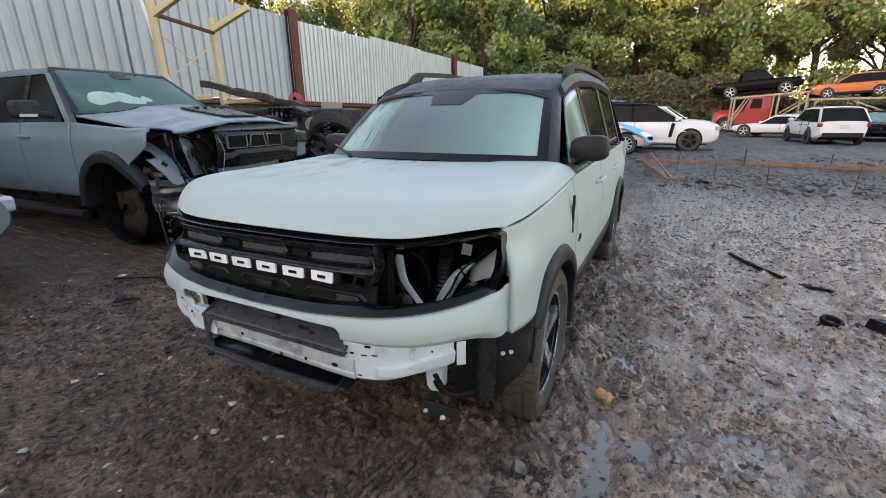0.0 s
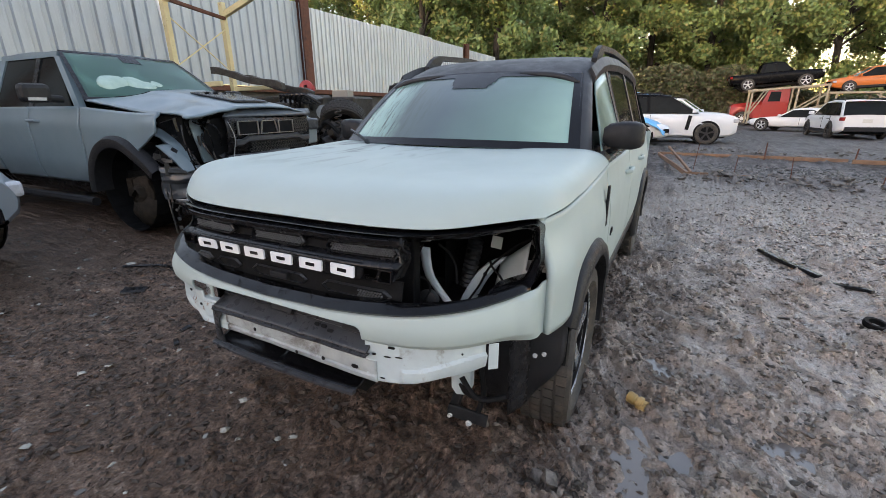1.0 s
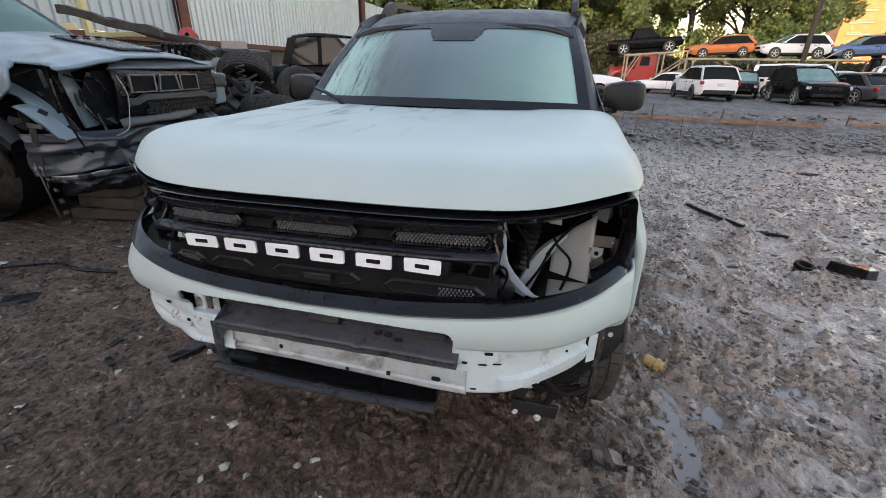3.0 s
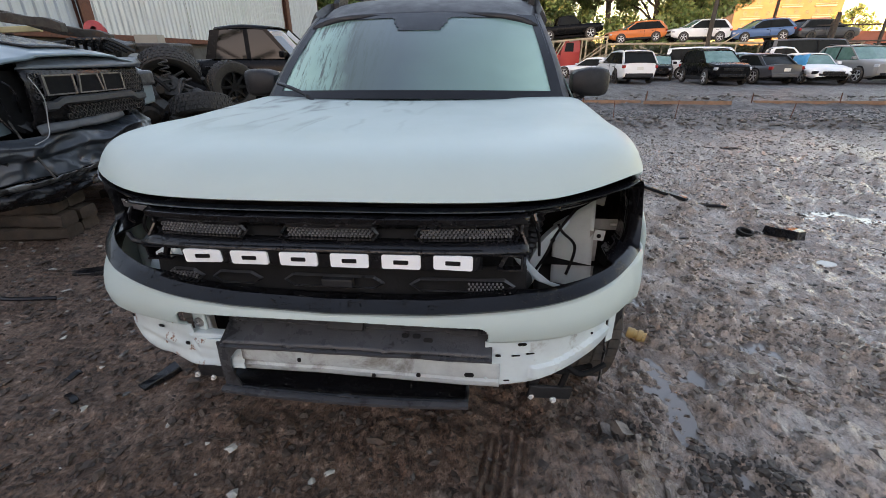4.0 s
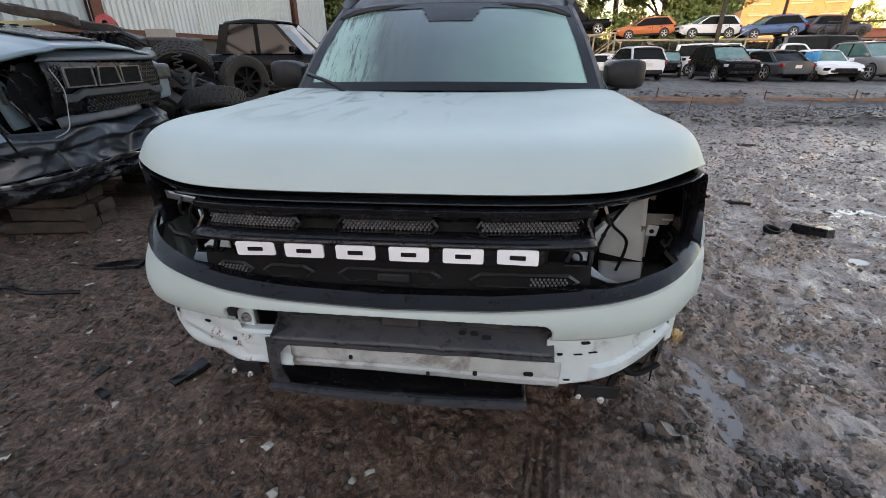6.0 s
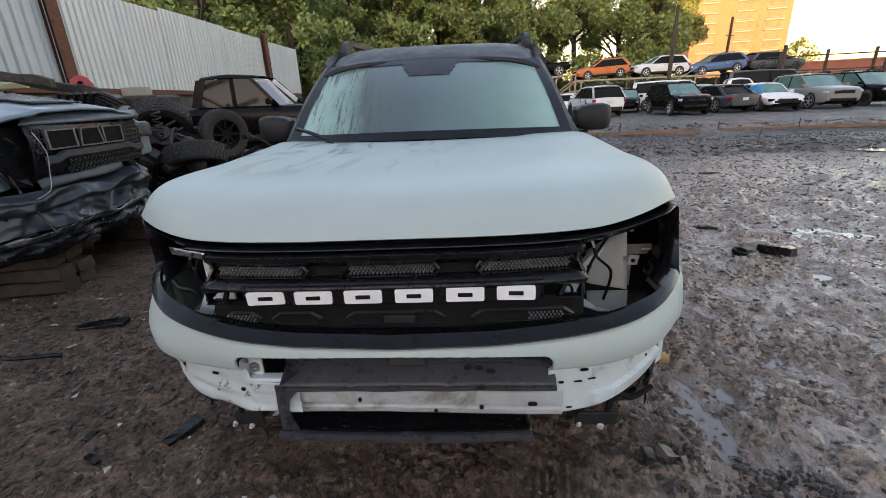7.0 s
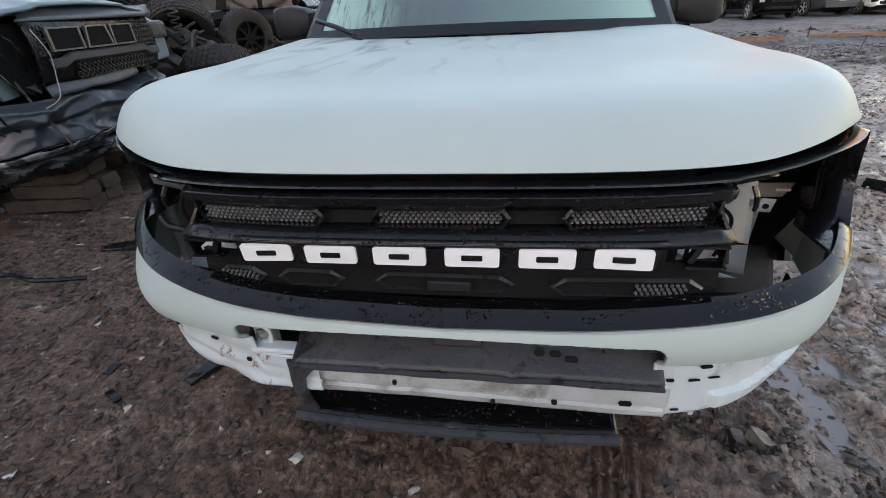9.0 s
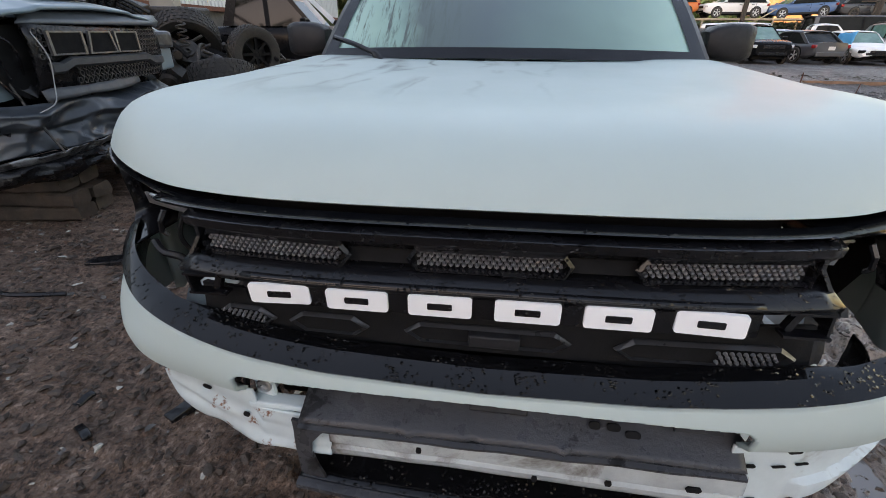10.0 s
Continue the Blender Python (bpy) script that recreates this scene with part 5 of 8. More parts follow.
# pale sheet deep behind the broken end of the grille
bm = loft([[(x, 0.05 + dy, z) for x, dy in ((xa, 0.0), (xb, 0.004), (xb, 0.010), (xa, 0.006))] for xa, xb, z in ((-0.610, -0.568, 0.705), (-0.592, -0.552, 0.745), (-0.570, -0.520, 0.785), (-0.548, -0.505, 0.83), (-0.535, -0.512, 0.872))], closed=True, caps=True)
pale = part("pale_sheet", bm, PRIMER, suv, "pale panel showing through the broken grille end", 40)
bm = loft([[(x, 0.046 + dy, z) for x, dy in ((xa, 0.0), (xb, 0.0), (xb, 0.008), (xa, 0.008))] for xa, xb, z in ((-0.545, -0.480, 0.768), (-0.545, -0.472, 0.776), (-0.540, -0.470, 0.812), (-0.530, -0.480, 0.822))], closed=True, caps=True)
part("tab", bm, PRIMER, pale, bevel=0.003)

# --- bumper
def bumper_f(x, k):
    ax = abs(x)
    d = 0.004 - 0.014 * math.sin(math.pi * min(1, k * 0.9 + 0.1)) + 0.016 * (1 - smooth01(k, 0, 0.2)) + 0.010 * smooth01(k, 0.88, 1)
    d -= (0.022 if x < 0 else 0.006) * smooth01(ax, 0.48, 0.68) * (1 - smooth01(k, 0.35, 1.0))
    q = Vector((x, plan(x), BB(ax) + (BT(ax) + LIFT(x) - BB(ax)) * k)) + inward(x) * d
    if ax > 0.7:
        wide = side_x(max(q.y, 0.25), q.z) + (0.010 if x > 0 else 0.004)
        near_ = min(abs(q.x), wide)
        q.x = sgn(x) * (near_ + (wide - near_) * (smooth01(x, 0.78, 0.84) if x > 0 else 0.0))
    return q


def in_slot(x, k):
    z = BB(abs(x)) + (BT(abs(x)) - BB(abs(x))) * k
    r, w, top = 0.024, 0.404, 0.699 + 0.7 * LIFT(x)
    ax = abs(x + 0.008)
    if ax > w or z > top:
        return False
    return not (ax > w - r and z > top - r and (ax - w + r) ** 2 + (z - top + r) ** 2 > r * r)


bumper = part("bumper_cover", grid(bumper_f, lin(-0.880, 0.890, 431), lin(0, 1, 80), keep=lambda x, k: not in_slot(x, k)), PALE, suv, "pale blue-grey bumper cover, cut away below", 40, 0.008)
# crash beam, primer coloured, scraped along its middle
bm = grid(lambda x, k: (x, -0.100 - 0.004 * math.sin(math.pi * k) + 0.006 * (0.3 < k < 0.42) + 0.003 * noise.noise(Vector((x * 8, k, 1))), 0.516 - 0.010 * smooth01(x, -0.1, 0.4) + 0.072 * k), lin(-0.262, 0.43, 61), lin(0, 1, 14))
beam_ = part("crash_beam", bm, SCUFFED, suv, "pale scuffed steel crash beam", 30, 0.008)
for x, z, w_ in ((0.352, 0.545, 0.026), (-0.10, 0.560, 0.010), (0.22, 0.535, 0.012), (0.10, 0.524, 0.010)):
    bm = bmesh.new()
    prism(bm, [(a * w_ * 0.5, b * 0.006) for a, b in ((-0.7, -1), (0.7, -1), (1, 0), (0.7, 1), (-0.7, 1), (-1, 0))], 0.003, Matrix.Translation((x, -0.1055, z)) @ Matrix.Rotation(radians(90), 4, "X"))
    part("slot", bm, DARK, beam_)
for s in (-1, 1):
    x0, x1 = (0.392, 0.735) if s > 0 else (0.262, 0.715)
    if s > 0:
        low_edge = ((0.392, 0.506), (0.55, 0.516), (0.64, 0.532), (0.70, 0.540), (0.735, 0.550))
    else:
        low_edge = ((0.262, 0.520), (0.36, 0.524), (0.45, 0.524), (0.54, 0.530), (0.62, 0.560), (0.715, 0.606))

    def skirt(x, k, s=s, low_edge=low_edge):
        zb = tab_of(x, low_edge)
        zt = 0.643 - 0.004 * smooth01(x, 0.6, 0.73) if s > 0 or x > 0.40 else 0.604
        z = zb + (zt - zb) * k
        d = 0.016 + 0.020 * (1 - k) ** 3 * smooth01(x, 0.5, 0.7)
        # a pressed box that runs out towards the wheel
        rise = 0.40 + 0.30 * smooth01(x, 0.55, 0.74)
        d -= 0.013 * smooth01(x, 0.505, 0.525) * smooth01(rise - k, 0.0, 0.05) * smooth01(k, 0.04, 0.12) if s > 0 else 0.0
        if s < 0:
            b = noise.noise_vector(Vector((x * 11, k * 3, 4.0)))
            d += 0.020 * b.y * (1 - k) - 0.012 * smooth01(x, 0.5, 0.6)
            z += 0.010 * b.z * (1 - k)
        return Vector((s * x, plan(s * x), z)) + inward(s * x) * d
    sk = part("bumper_skirt", grid(skirt, lin(x0, x1, 60), lin(0, 1, 26)), PRIMER if s > 0 else TORN, suv, "pale torn lower bumper panel with a row of slots", 30, 0.005)
    marks = ((0.470, 0.70, 0.022, 0.003), (0.507, 0.72, 0.022, 0.003), (0.425, 0.72, 0.014, 0.006), (0.485, 0.95, 0.022, 0.007), (0.68, 0.80, 0.006, 0.006), (0.45, 0.12, 0.016, 0.003)) if s > 0 else ((0.60, 0.90, 0.008, 0.008), (0.50, 0.84, 0.020, 0.007), (0.42, 0.50, 0.012, 0.010), (0.30, 0.55, 0.012, 0.020))
    for x, k, w_, h_ in marks:
        q = skirt(x, k)
        bm = bmesh.new()
        prism(bm, [(a * w_ * 0.5, b * h_ * 0.5) for a, b in ((-0.7, -1), (0.7, -1), (1, -0.4), (1, 0.4), (0.7, 1), (-0.7, 1), (-1, 0.4), (-1, -0.4))], 0.003, Matrix.Translation(q - inward(s * x) * 0.003) @ Matrix.Rotation(math.atan2(-inward(s * x).x, inward(s * x).y), 4, "Z") @ Matrix.Rotation(radians(90), 4, "X"))
        part("slot", bm, DARK, sk)
    # wheel-arch liner hanging behind it
    def lining(u, v):
        t = radians(140 + 76 * v - 8 * v * u)
        r = 0.388 + 0.012 * v * math.sin(3 * u)
        return (s * (0.56 + (0.305 - 0.135 * smooth01(v, 0.35, 1.0)) * u), AXLES[0] + r * math.cos(t), 0.35 + r * math.sin(t) + 0.010 * noise.noise(Vector((u * 6, v * 5, s))))
    bm = grid(lining, lin(0, 1, 16), lin(0, 1, 18))
    part("arch_liner", bm, FLARE, suv, "black plastic arch liner", 40, 0.005)
    for x, y, z in ((0.772, 0.36, 0.475), (0.800, 0.375, 0.48)):
        bm = bmesh.new()
        lathe(bm, [(0.009, 0), (0.008, 0.005), (0.001, 0.006)], axle((s * x, y - 0.035, z), (s * 0.3, -1, 0)), 10)
        part("clip", bm, LITCLIP, suv)
    # a torn flap of the liner with a ragged edge
    bm = grid(lambda u, v: (s * (0.735 + 0.035 * u + 0.012 * noise.noise(Vector((v * 9, u, 3)))), 0.165 + 0.10 * u, 0.62 - 0.30 * v), lin(0, 1, 6), lin(0, 1, 16))
    part("liner_flap", bm, BLACK, suv, "torn black liner flap", 40, 0.004)
    bm = bmesh.new()
    for a, b, c in (((s * 0.62, 0.22, 0.47), (s * 0.645, 0.19, 0.36), (s * 0.63, 0.18, 0.27)), ((s * 0.55, 0.2, 0.44), (s * 0.60, 0.17, 0.35), (s * 0.72, 0.22, 0.34)), ((s * 0.60, 0.12, 0.45), (s * 0.66, 0.10, 0.40), (s * 0.735, 0.14, 0.41))):
        tube(bm, spline([a, b, c], 10), 0.009, 6)
    part("hanging_loom", bm, DARK, suv)
    br = bmesh.new()
    box(br, (s * 0.60, 0.17, 0.26), (0.13, 0.012, 0.05), rot(0, 8 * s, 10 * s))
    box(br, (s * 0.56, 0.19, 0.32), (0.03, 0.03, 0.12), rot(0, 14 * s, 0))
    b_ = part("tow_bracket", br, FLARE, suv, "black hanging bracket with two bolts", bevel=0.004)
    for dx in (-0.055, 0.01):
        bm = bmesh.new()
        lathe(bm, [(0.010, 0), (0.010, 0.005), (0.006, 0.007), (0.006, 0.013), (0.001, 0.014)], axle((s * 0.60 + dx, 0.160, 0.238 + 0.01 * (dx < 0)), (0, -1, 0)), 12)
        part("bolt", bm, LITCLIP, b_)
    bm = loft([[(s * (0.575 + dx * w_), 0.165 + dy, z) for dx, dy in ((-1, 0), (1, 0.01), (1, 0.05), (-1, 0.05))] for z, w_ in ((0.335, 0.012), (0.36, 0.030), (0.43, 0.032), (0.49, 0.026))], closed=True, caps=True)
    part("washer_bottle", bm, PRIMER, suv, bevel=0.006)
    bm = loft([[(s * (0.742 + dx), plan(s * 0.742) + 0.004 + dy, z) for dx, dy in ((-0.012, 0), (0.012, 0.02), (0.012, 0.026), (-0.012, 0.006))] for z in (0.548, 0.556, 0.60, 0.637)], closed=True, caps=True)
    part("skirt_tab", bm, PRIMER, suv, bevel=0.003)
# left end: bare bracket with a bolt and rust
bm = bmesh.new()
box(bm, (-0.386, -0.066, 0.640), (0.042, 0.012, 0.056), rot(0, 0, -10))
eb = part("end_bracket", bm, PRIMER, suv, bevel=0.008)
bm = bmesh.new()
lathe(bm, [(0.015, 0), (0.013, 0.004), (0.007, 0.005), (0.007, 0.001), (0.001, 0.001)], axle((-0.384, -0.073, 0.64), (0, -1, 0)), 14)
part("bolt", bm, STEEL, eb)
bm = bmesh.new()
box(bm, (-0.33, -0.078, 0.610), (0.16, 0.03, 0.014))
part("bent_flange", bm, PRIMER, suv, bevel=0.004)
# grey air guide in the opening
GUIDE = surface("wet_dark_guide", (0.030, 0.031, 0.034), (0.048, 0.049, 0.053), 9, (0.18, 0.5), 0, 0.2, 70, 0, (0.009, 0.009, 0.010), 10, 0.57, 0.60, spec=0.3)
bm = grid(lambda u, k: (-0.305 + 0.713 * u, (-0.036 - 0.084 * k ** 1.6) + 0.004 * (abs(u - 0.42) < 0.012) + 0.03 * (1 - u) * (1 - k) - 0.012 * (0.30 < k < 0.55) - 0.006 * (abs(u - 0.27) < 0.01 or abs(u - 0.62) < 0.01) + 0.002 * noise.noise(Vector((u * 7, k * 3, 2))), 0.698 - 0.086 * k - 0.010 * max(0, 0.12 - u) * 8 * (1 - k)), lin(0, 1, 61), lin(0, 1, 16))
guide = part("air_guide", bm, GUIDE, suv, "dull grey plastic air guide, wet and scuffed", 35, 0.006)
bm = bmesh.new()
loft([[(-0.305 + 0.713 * u, -0.118 + dy + 0.002 * noise.noise(Vector((u * 9, 1, 2))), 0.608 + dz + 0.002 * noise.noise(Vector((u * 6, 5, 2)))) for dy, dz in ((0, 0), (-0.008, -0.003), (-0.008, -0.008), (0.02, -0.007))] for u in lin(0, 1, 20)], bm, True, True)
part("flange", bm, GUIDE, guide)
bm = bmesh.new()
box(bm, (0.03, -0.078, 0.664), (0.095, 0.02, 0.034), rot(-35))
part("sensor_block", bm, FLARE, guide, bevel=0.003)
for x, z, w_ in ((0.185, 0.640, 0.018), (0.215, 0.640, 0.021), (0.245, 0.632, 0.024)):
    bm = bmesh.new()
    prism(bm, round_rect(w_, 0.012, 0.0055), 0.004, Matrix.Translation((x, -0.082 - 0.5 * (0.64 - z), z)) @ Matrix.Rotation(radians(60), 4, "X"))
    part("hole", bm, DARK, guide)
bm = bmesh.new()
box(bm, (0.335, -0.090, 0.662), (0.07, 0.008, 0.012), rot(-40))
part("clip", bm, FLARE, guide)
# lower valance strip
bm = bmesh.new()
loft([[(x, -0.105 - 0.035 * (1 - (x / 0.5) ** 2) + dy, 0.462 - 0.012 * (x > 0) * x + dz) for dy, dz in ((0.006, 0.006), (0.0, 0.005), (-0.008, 0.002), (-0.008, -0.007), (0.012, -0.008), (0.014, 0.002))] for x in lin(-0.325, 0.352, 24)], bm, True, True)
val = part("valance_strip", bm, GUIDE, suv, "dark grey torn lower valance strip", 30)
bm = grid(lambda x, k: (x, -0.100 - 0.035 * (1 - (x / 0.5) ** 2) + 0.16 * k, 0.466 - 0.012 * (x > 0) * x + 0.050 * smooth01(k, 0.1, 1.0) + 0.006 * (abs(x - 0.02) < 0.012)), lin(-0.325, 0.352, 60), lin(0, 1, 8))
part("valance_tray", bm, LIPBLACK, suv, "black recess behind the valance strip", 30, 0.004)
bm = bmesh.new()
loft([[(-0.322 + dx + 0.004 * noise.noise(Vector((z * 40, dx, 3))), -0.112 - 0.10 * dx + dy, z) for dx, dy in ((0, 0), (w_, 0), (w_, 0.006), (0, 0.006))] for z, w_ in ((0.452, 0.050), (0.475, 0.046), (0.50, 0.036), (0.53, 0.030), (0.56, 0.034), (0.585, 0.052), (0.606, 0.075))], bm, True, True)
part("end_plate", bm, GUIDE, val, "torn grey end plate")
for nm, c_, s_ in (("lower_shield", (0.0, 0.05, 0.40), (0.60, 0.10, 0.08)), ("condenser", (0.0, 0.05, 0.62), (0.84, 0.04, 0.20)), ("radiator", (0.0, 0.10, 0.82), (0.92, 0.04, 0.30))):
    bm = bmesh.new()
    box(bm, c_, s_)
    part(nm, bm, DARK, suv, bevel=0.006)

# the whole nose was knocked a little askew in the crash
seen = set()
for ob in [c for c in suv.children_recursive if c.type == "MESH"]:
    if ob.data.name in seen:
        continue
    seen.add(ob.data.name)
    if ob.matrix_basis != Matrix() or ob.parent.name.startswith("bumper") or ob.name.startswith(("lamp_surround", "bumper", "grille_lip", "skirt_tab", "pale_sheet", "inner_wing", "wheel_arch_rib", "lamp_upright", "lamp_bracket", "tab", "hole")):
        continue
    for v in ob.data.vertices:
        v.co.x += (0.032 if v.co.x > 0 else 0.022) * smooth01(abs(v.co.x), 0.46, 0.76) * (1 - smooth01(v.co.z, 0.79, 0.96)) * (1 - smooth01(v.co.y, 0.33, 0.62))
        v.co.y += 0.028 * v.co.x * (1 - smooth01(v.co.y, 0.35, 1.0)) * (0.15 + 0.85 * smooth01(v.co.z, 0.77, 0.90))

# ---------------------------------------------------------------- parked cars
INSIDE[0] = Vector((0, 0, 0.8))
PAINT = {
    "white": car_paint("white_car_paint", (0.74, 0.75, 0.76)), "black": surface("black_car_paint", (0.0035, 0.0036, 0.0042), (0.005, 0.005, 0.0058), 2, (0.18, 0.32), 0, 0.02, 300, 0.0, (0.009, 0.009, 0.009), 5, 0.6, 0.8, spec=0.12),
    "orange": car_paint("orange_car_paint", (0.62, 0.16, 0.025)), "blue": car_paint("blue_car_paint", (0.06, 0.13, 0.28)),
    "grey": car_paint("grey_car_paint", (0.20, 0.20, 0.20)), "darkgrey": car_paint("dark_grey_car_paint", (0.05, 0.053, 0.06)),
    "steelblue": car_paint("steel_blue_car_paint", (0.17, 0.205, 0.23)), "red": RED, "paleblue": car_paint("pale_blue_car_paint", (0.30, 0.40, 0.48)), "silver": car_paint("silver_car_paint", (0.42, 0.45, 0.47)),
}
LAMP = surface("clear_lamp", (0.55, 0.56, 0.58), (0.4, 0.42, 0.45), 30, (0.08, 0.2), 0.2)
TAIL = surface("red_lamp", (0.35, 0.015, 0.015), (0.25, 0.01, 0.01), 30, (0.1, 0.25))
PLATE = surface("plate_white", (0.65, 0.65, 0.62), None, 30, (0.4, 0.5))


def car(name, m, paint, label, L=4.6, W=1.86, H=1.68, shape="suv", glass_mat=None, rim=None, roof=None, r=0.35, cladding=True, spokes=5, group="cars parked in the yard", wreck=0.0):
    """A parked car: local x points ahead, origin on the ground under its middle."""
    c = group_at(name, m, label, "car", group)
    hw = W / 2
    P = PAINT[paint]
    R = PAINT[roof] if roof else P
    gm = glass_mat or DARKGLASS
    fo, ro = L / 2, -L / 2
    ax_f, ax_r = fo - 0.19 * L, ro + 0.20 * L
    low, belt = (0.42 if shape == "pickup" else 0.25), H * (0.62 if shape == "pickup" else 0.60)
    hood_f, hood_b = H * (0.58 if shape == "pickup" else 0.535 if shape == "suv" else 0.48), H * 0.61
    if shape == "sedan":
        wb, wt, rt, rb, deck = 0.14 * L, 0.0, -0.26 * L, -0.40 * L, H * 0.62
    elif shape == "pickup":
        wb, wt, rt, rb, deck = 0.17 * L, 0.07 * L, -0.13 * L, -0.155 * L, H * 0.60
    elif shape == "van":
        wb, wt, rt, rb, deck = 0.30 * L, 0.18 * L, -0.485 * L, -0.495 * L, H * 0.55
    else:
        wb, wt, rt, rb, deck = 0.235 * L, 0.045 * L, -0.37 * L, -0.475 * L, H * 0.60
    stations = [ro, ro + 0.03, ro + 0.12 * L * 0.5] + lin(ro + 0.12 * L, fo - 0.12 * L, 14) + [fo - 0.05 * L, fo - 0.02 * L, fo]
    secs = []
    for x in stations:
        e = min(1.0, min(x - ro, fo - x) / (0.16 * L))
        w = hw * (0.80 + 0.20 * math.sqrt(max(0.0, e * (2 - e))))
        if x > wb:
            t = (x - wb) / (fo - wb)
            top = hood_b + (hood_f - hood_b) * t * t - (0.07 * max(0, (t - 0.85) / 0.15) ** 2)
        else:
            top = belt if x > rb else deck
            if shape == "pickup" and x < rb:
                top = deck
        zl = low + 0.16 * (1 - min(1.0, min(x - ro, fo - x) / 0.35))
        sh = top - 0.05
        half = [(w * 0.84, zl), (w * 0.955, zl + 0.06), (w * 0.975, zl + 0.30 * (sh - zl)), (w, zl + 0.60 * (sh - zl)), (w * 0.985, zl + 0.80 * (sh - zl)), (w * 0.95, sh - 0.005), (w * 0.88, top + 0.005), (w * 0.5, top + 0.025), (0, top + 0.035)]
        secs.append([(x, -y, z) for y, z in half] + [(x, y, z) for y, z in half[-2::-1]])
    bm = loft(secs, caps=True)
    if wreck:
        for v in bm.verts:
            if v.co.x > fo - 0.9:
                v.co += noise.noise_vector(v.co * 3.1) * wreck
    part("body", bm, P, c, smooth=38)
    # greenhouse: glass panes, roof, pillars
    yb, yt, zr = hw * 0.92, hw * 0.79, H - 0.13
    A0, A1, D1, D0 = Vector((wb, 0, belt)), Vector((wt, 0, zr)), Vector((rt, 0, zr)), Vector((rb, 0, belt))
    def pt(v, y):
        return Vector((v.x, y, v.z))
    pane = lambda a, b, d, e: loft([[a, b], [d, e]])
    part("windscreen", loft([[pt(A0, -yb), pt(A0 + Vector((0.10, 0, 0)), 0), pt(A0, yb)], [pt(A1, -yt), pt(A1 + Vector((0.06, 0, 0.02)), 0), pt(A1, yt)]]), glass_mat or GREENGLASS, c, solid=0.006)
    part("rear_screen", loft([[pt(D0, -yb), pt(D0 - Vector((0.05, 0, 0)), 0), pt(D0, yb)], [pt(D1, -yt), pt(D1, 0), pt(D1, yt)]]), gm, c, solid=0.006)
    for s in (-1, 1):
        # the inner pillars stand nearly upright
        above = lambda a: a if a in (0.0, 1.0) else min(0.96, max(0.05, (A1.x - A0.lerp(D0, a).x + 0.05) / (A1.x - D1.x)))
        cuts = [0.0, 0.46, 0.80, 1.0] if shape in ("suv", "van") else [0.0, 0.52, 1.0]
        for a, b in zip(cuts, cuts[1:]):
            la, lb = A0.lerp(D0, a), A0.lerp(D0, b)
            ta, tb = A1.lerp(D1, above(a)), A1.lerp(D1, above(b))
            g = 0.035
            part("side_window", loft([[pt(la.lerp(lb, g), s * yb), pt(la.lerp(lb, 1 - g), s * yb)], [pt(ta.lerp(tb, g), s * yt), pt(ta.lerp(tb, 1 - g), s * yt)]]), gm, c, solid=0.006)
        for a in cuts:
            w_ = 0.05 if 0 < a < 1 else (0.055 if a == 0 else 0.11)
            l0, t0 = A0.lerp(D0, a), A1.lerp(D1, above(a))
            bm = bmesh.new()
            loft([[pt(l0 + Vector((dx, 0, 0)), s * (yb + dy)) for dx, dy in ((-w_, 0.008), (w_, 0.008), (w_, -0.03), (-w_, -0.03))], [pt(t0 + Vector((dx, 0, 0)), s * (yt + dy)) for dx, dy in ((-w_, 0.008), (w_, 0.008), (w_, -0.03), (-w_, -0.03))]], bm, True, True)
            part("pillar", bm, R if a in (0.0, 1.0) else DARK, c)
        bm = bmesh.new()
        mx = wb - 0.12
        box(bm, (mx, s * (hw + 0.07), belt + 0.09), (0.13, 0.20, 0.14))
        part("door_mirror", bm, P if paint != "white" else P, c, bevel=0.03)
        for cx in (wt * 0.5 - 0.28, wt * 0.5 - 1.15):
            bm = bmesh.new()
            box(bm, (cx, s * (hw * 1.0 + 0.004), belt * 0.86), (0.20, 0.03, 0.03))
            part("door_handle", bm, P if not cladding else BLACK, c, bevel=0.008)
            bm = bmesh.new()
            box(bm, (cx - 0.22, s * (hw * 0.992), belt * 0.72), (0.012, 0.02, belt * 0.5))
            part("door_seam", bm, DARK, c)
        if cladding:
            bm = bmesh.new()
            box(bm, ((ax_f + ax_r) / 2, s * hw * 0.975, low + 0.07), (ax_f - ax_r - 0.6, 0.06, 0.15))
            part("sill_cladding", bm, FLARE, c, bevel=0.02)
        for ax in (ax_f, ax_r):
            # flat dark disc: the arch, and the well's shade put into its colour
            bm = bmesh.new()
            lathe(bm, [(r * 1.14, 0.0), (r * 1.14, 0.012), (r * 1.02, 0.014), (0.01, 0.014)], axle((ax, s * (hw * 0.985), r + 0.02), (0, s, 0)), 22)
            part("wheel_arch", bm, FLARE if cladding else DARK, c)
            wheel(c, axle((ax, s * (hw * 0.985 - 0.02), r), (0, s, 0)), r, 0.16, spokes, rim, 0.68, detail=20)
        # lamps
        bm = bmesh.new()
        box(bm, (fo - 0.13, s * hw * 0.74, hood_f - 0.14), (0.20, hw * 0.36, 0.13), rot(0, 0, -s * 24))
        part("headlamp", bm, LAMP if not wreck else DARK, c, bevel=0.03)
        bm = bmesh.new()
        box(bm, (ro + 0.10, s * hw * 0.78, deck - 0.14), (0.18, hw * 0.34, 0.15), rot(0, 0, s * 20))
        part("tail_lamp", bm, TAIL, c, bevel=0.03)
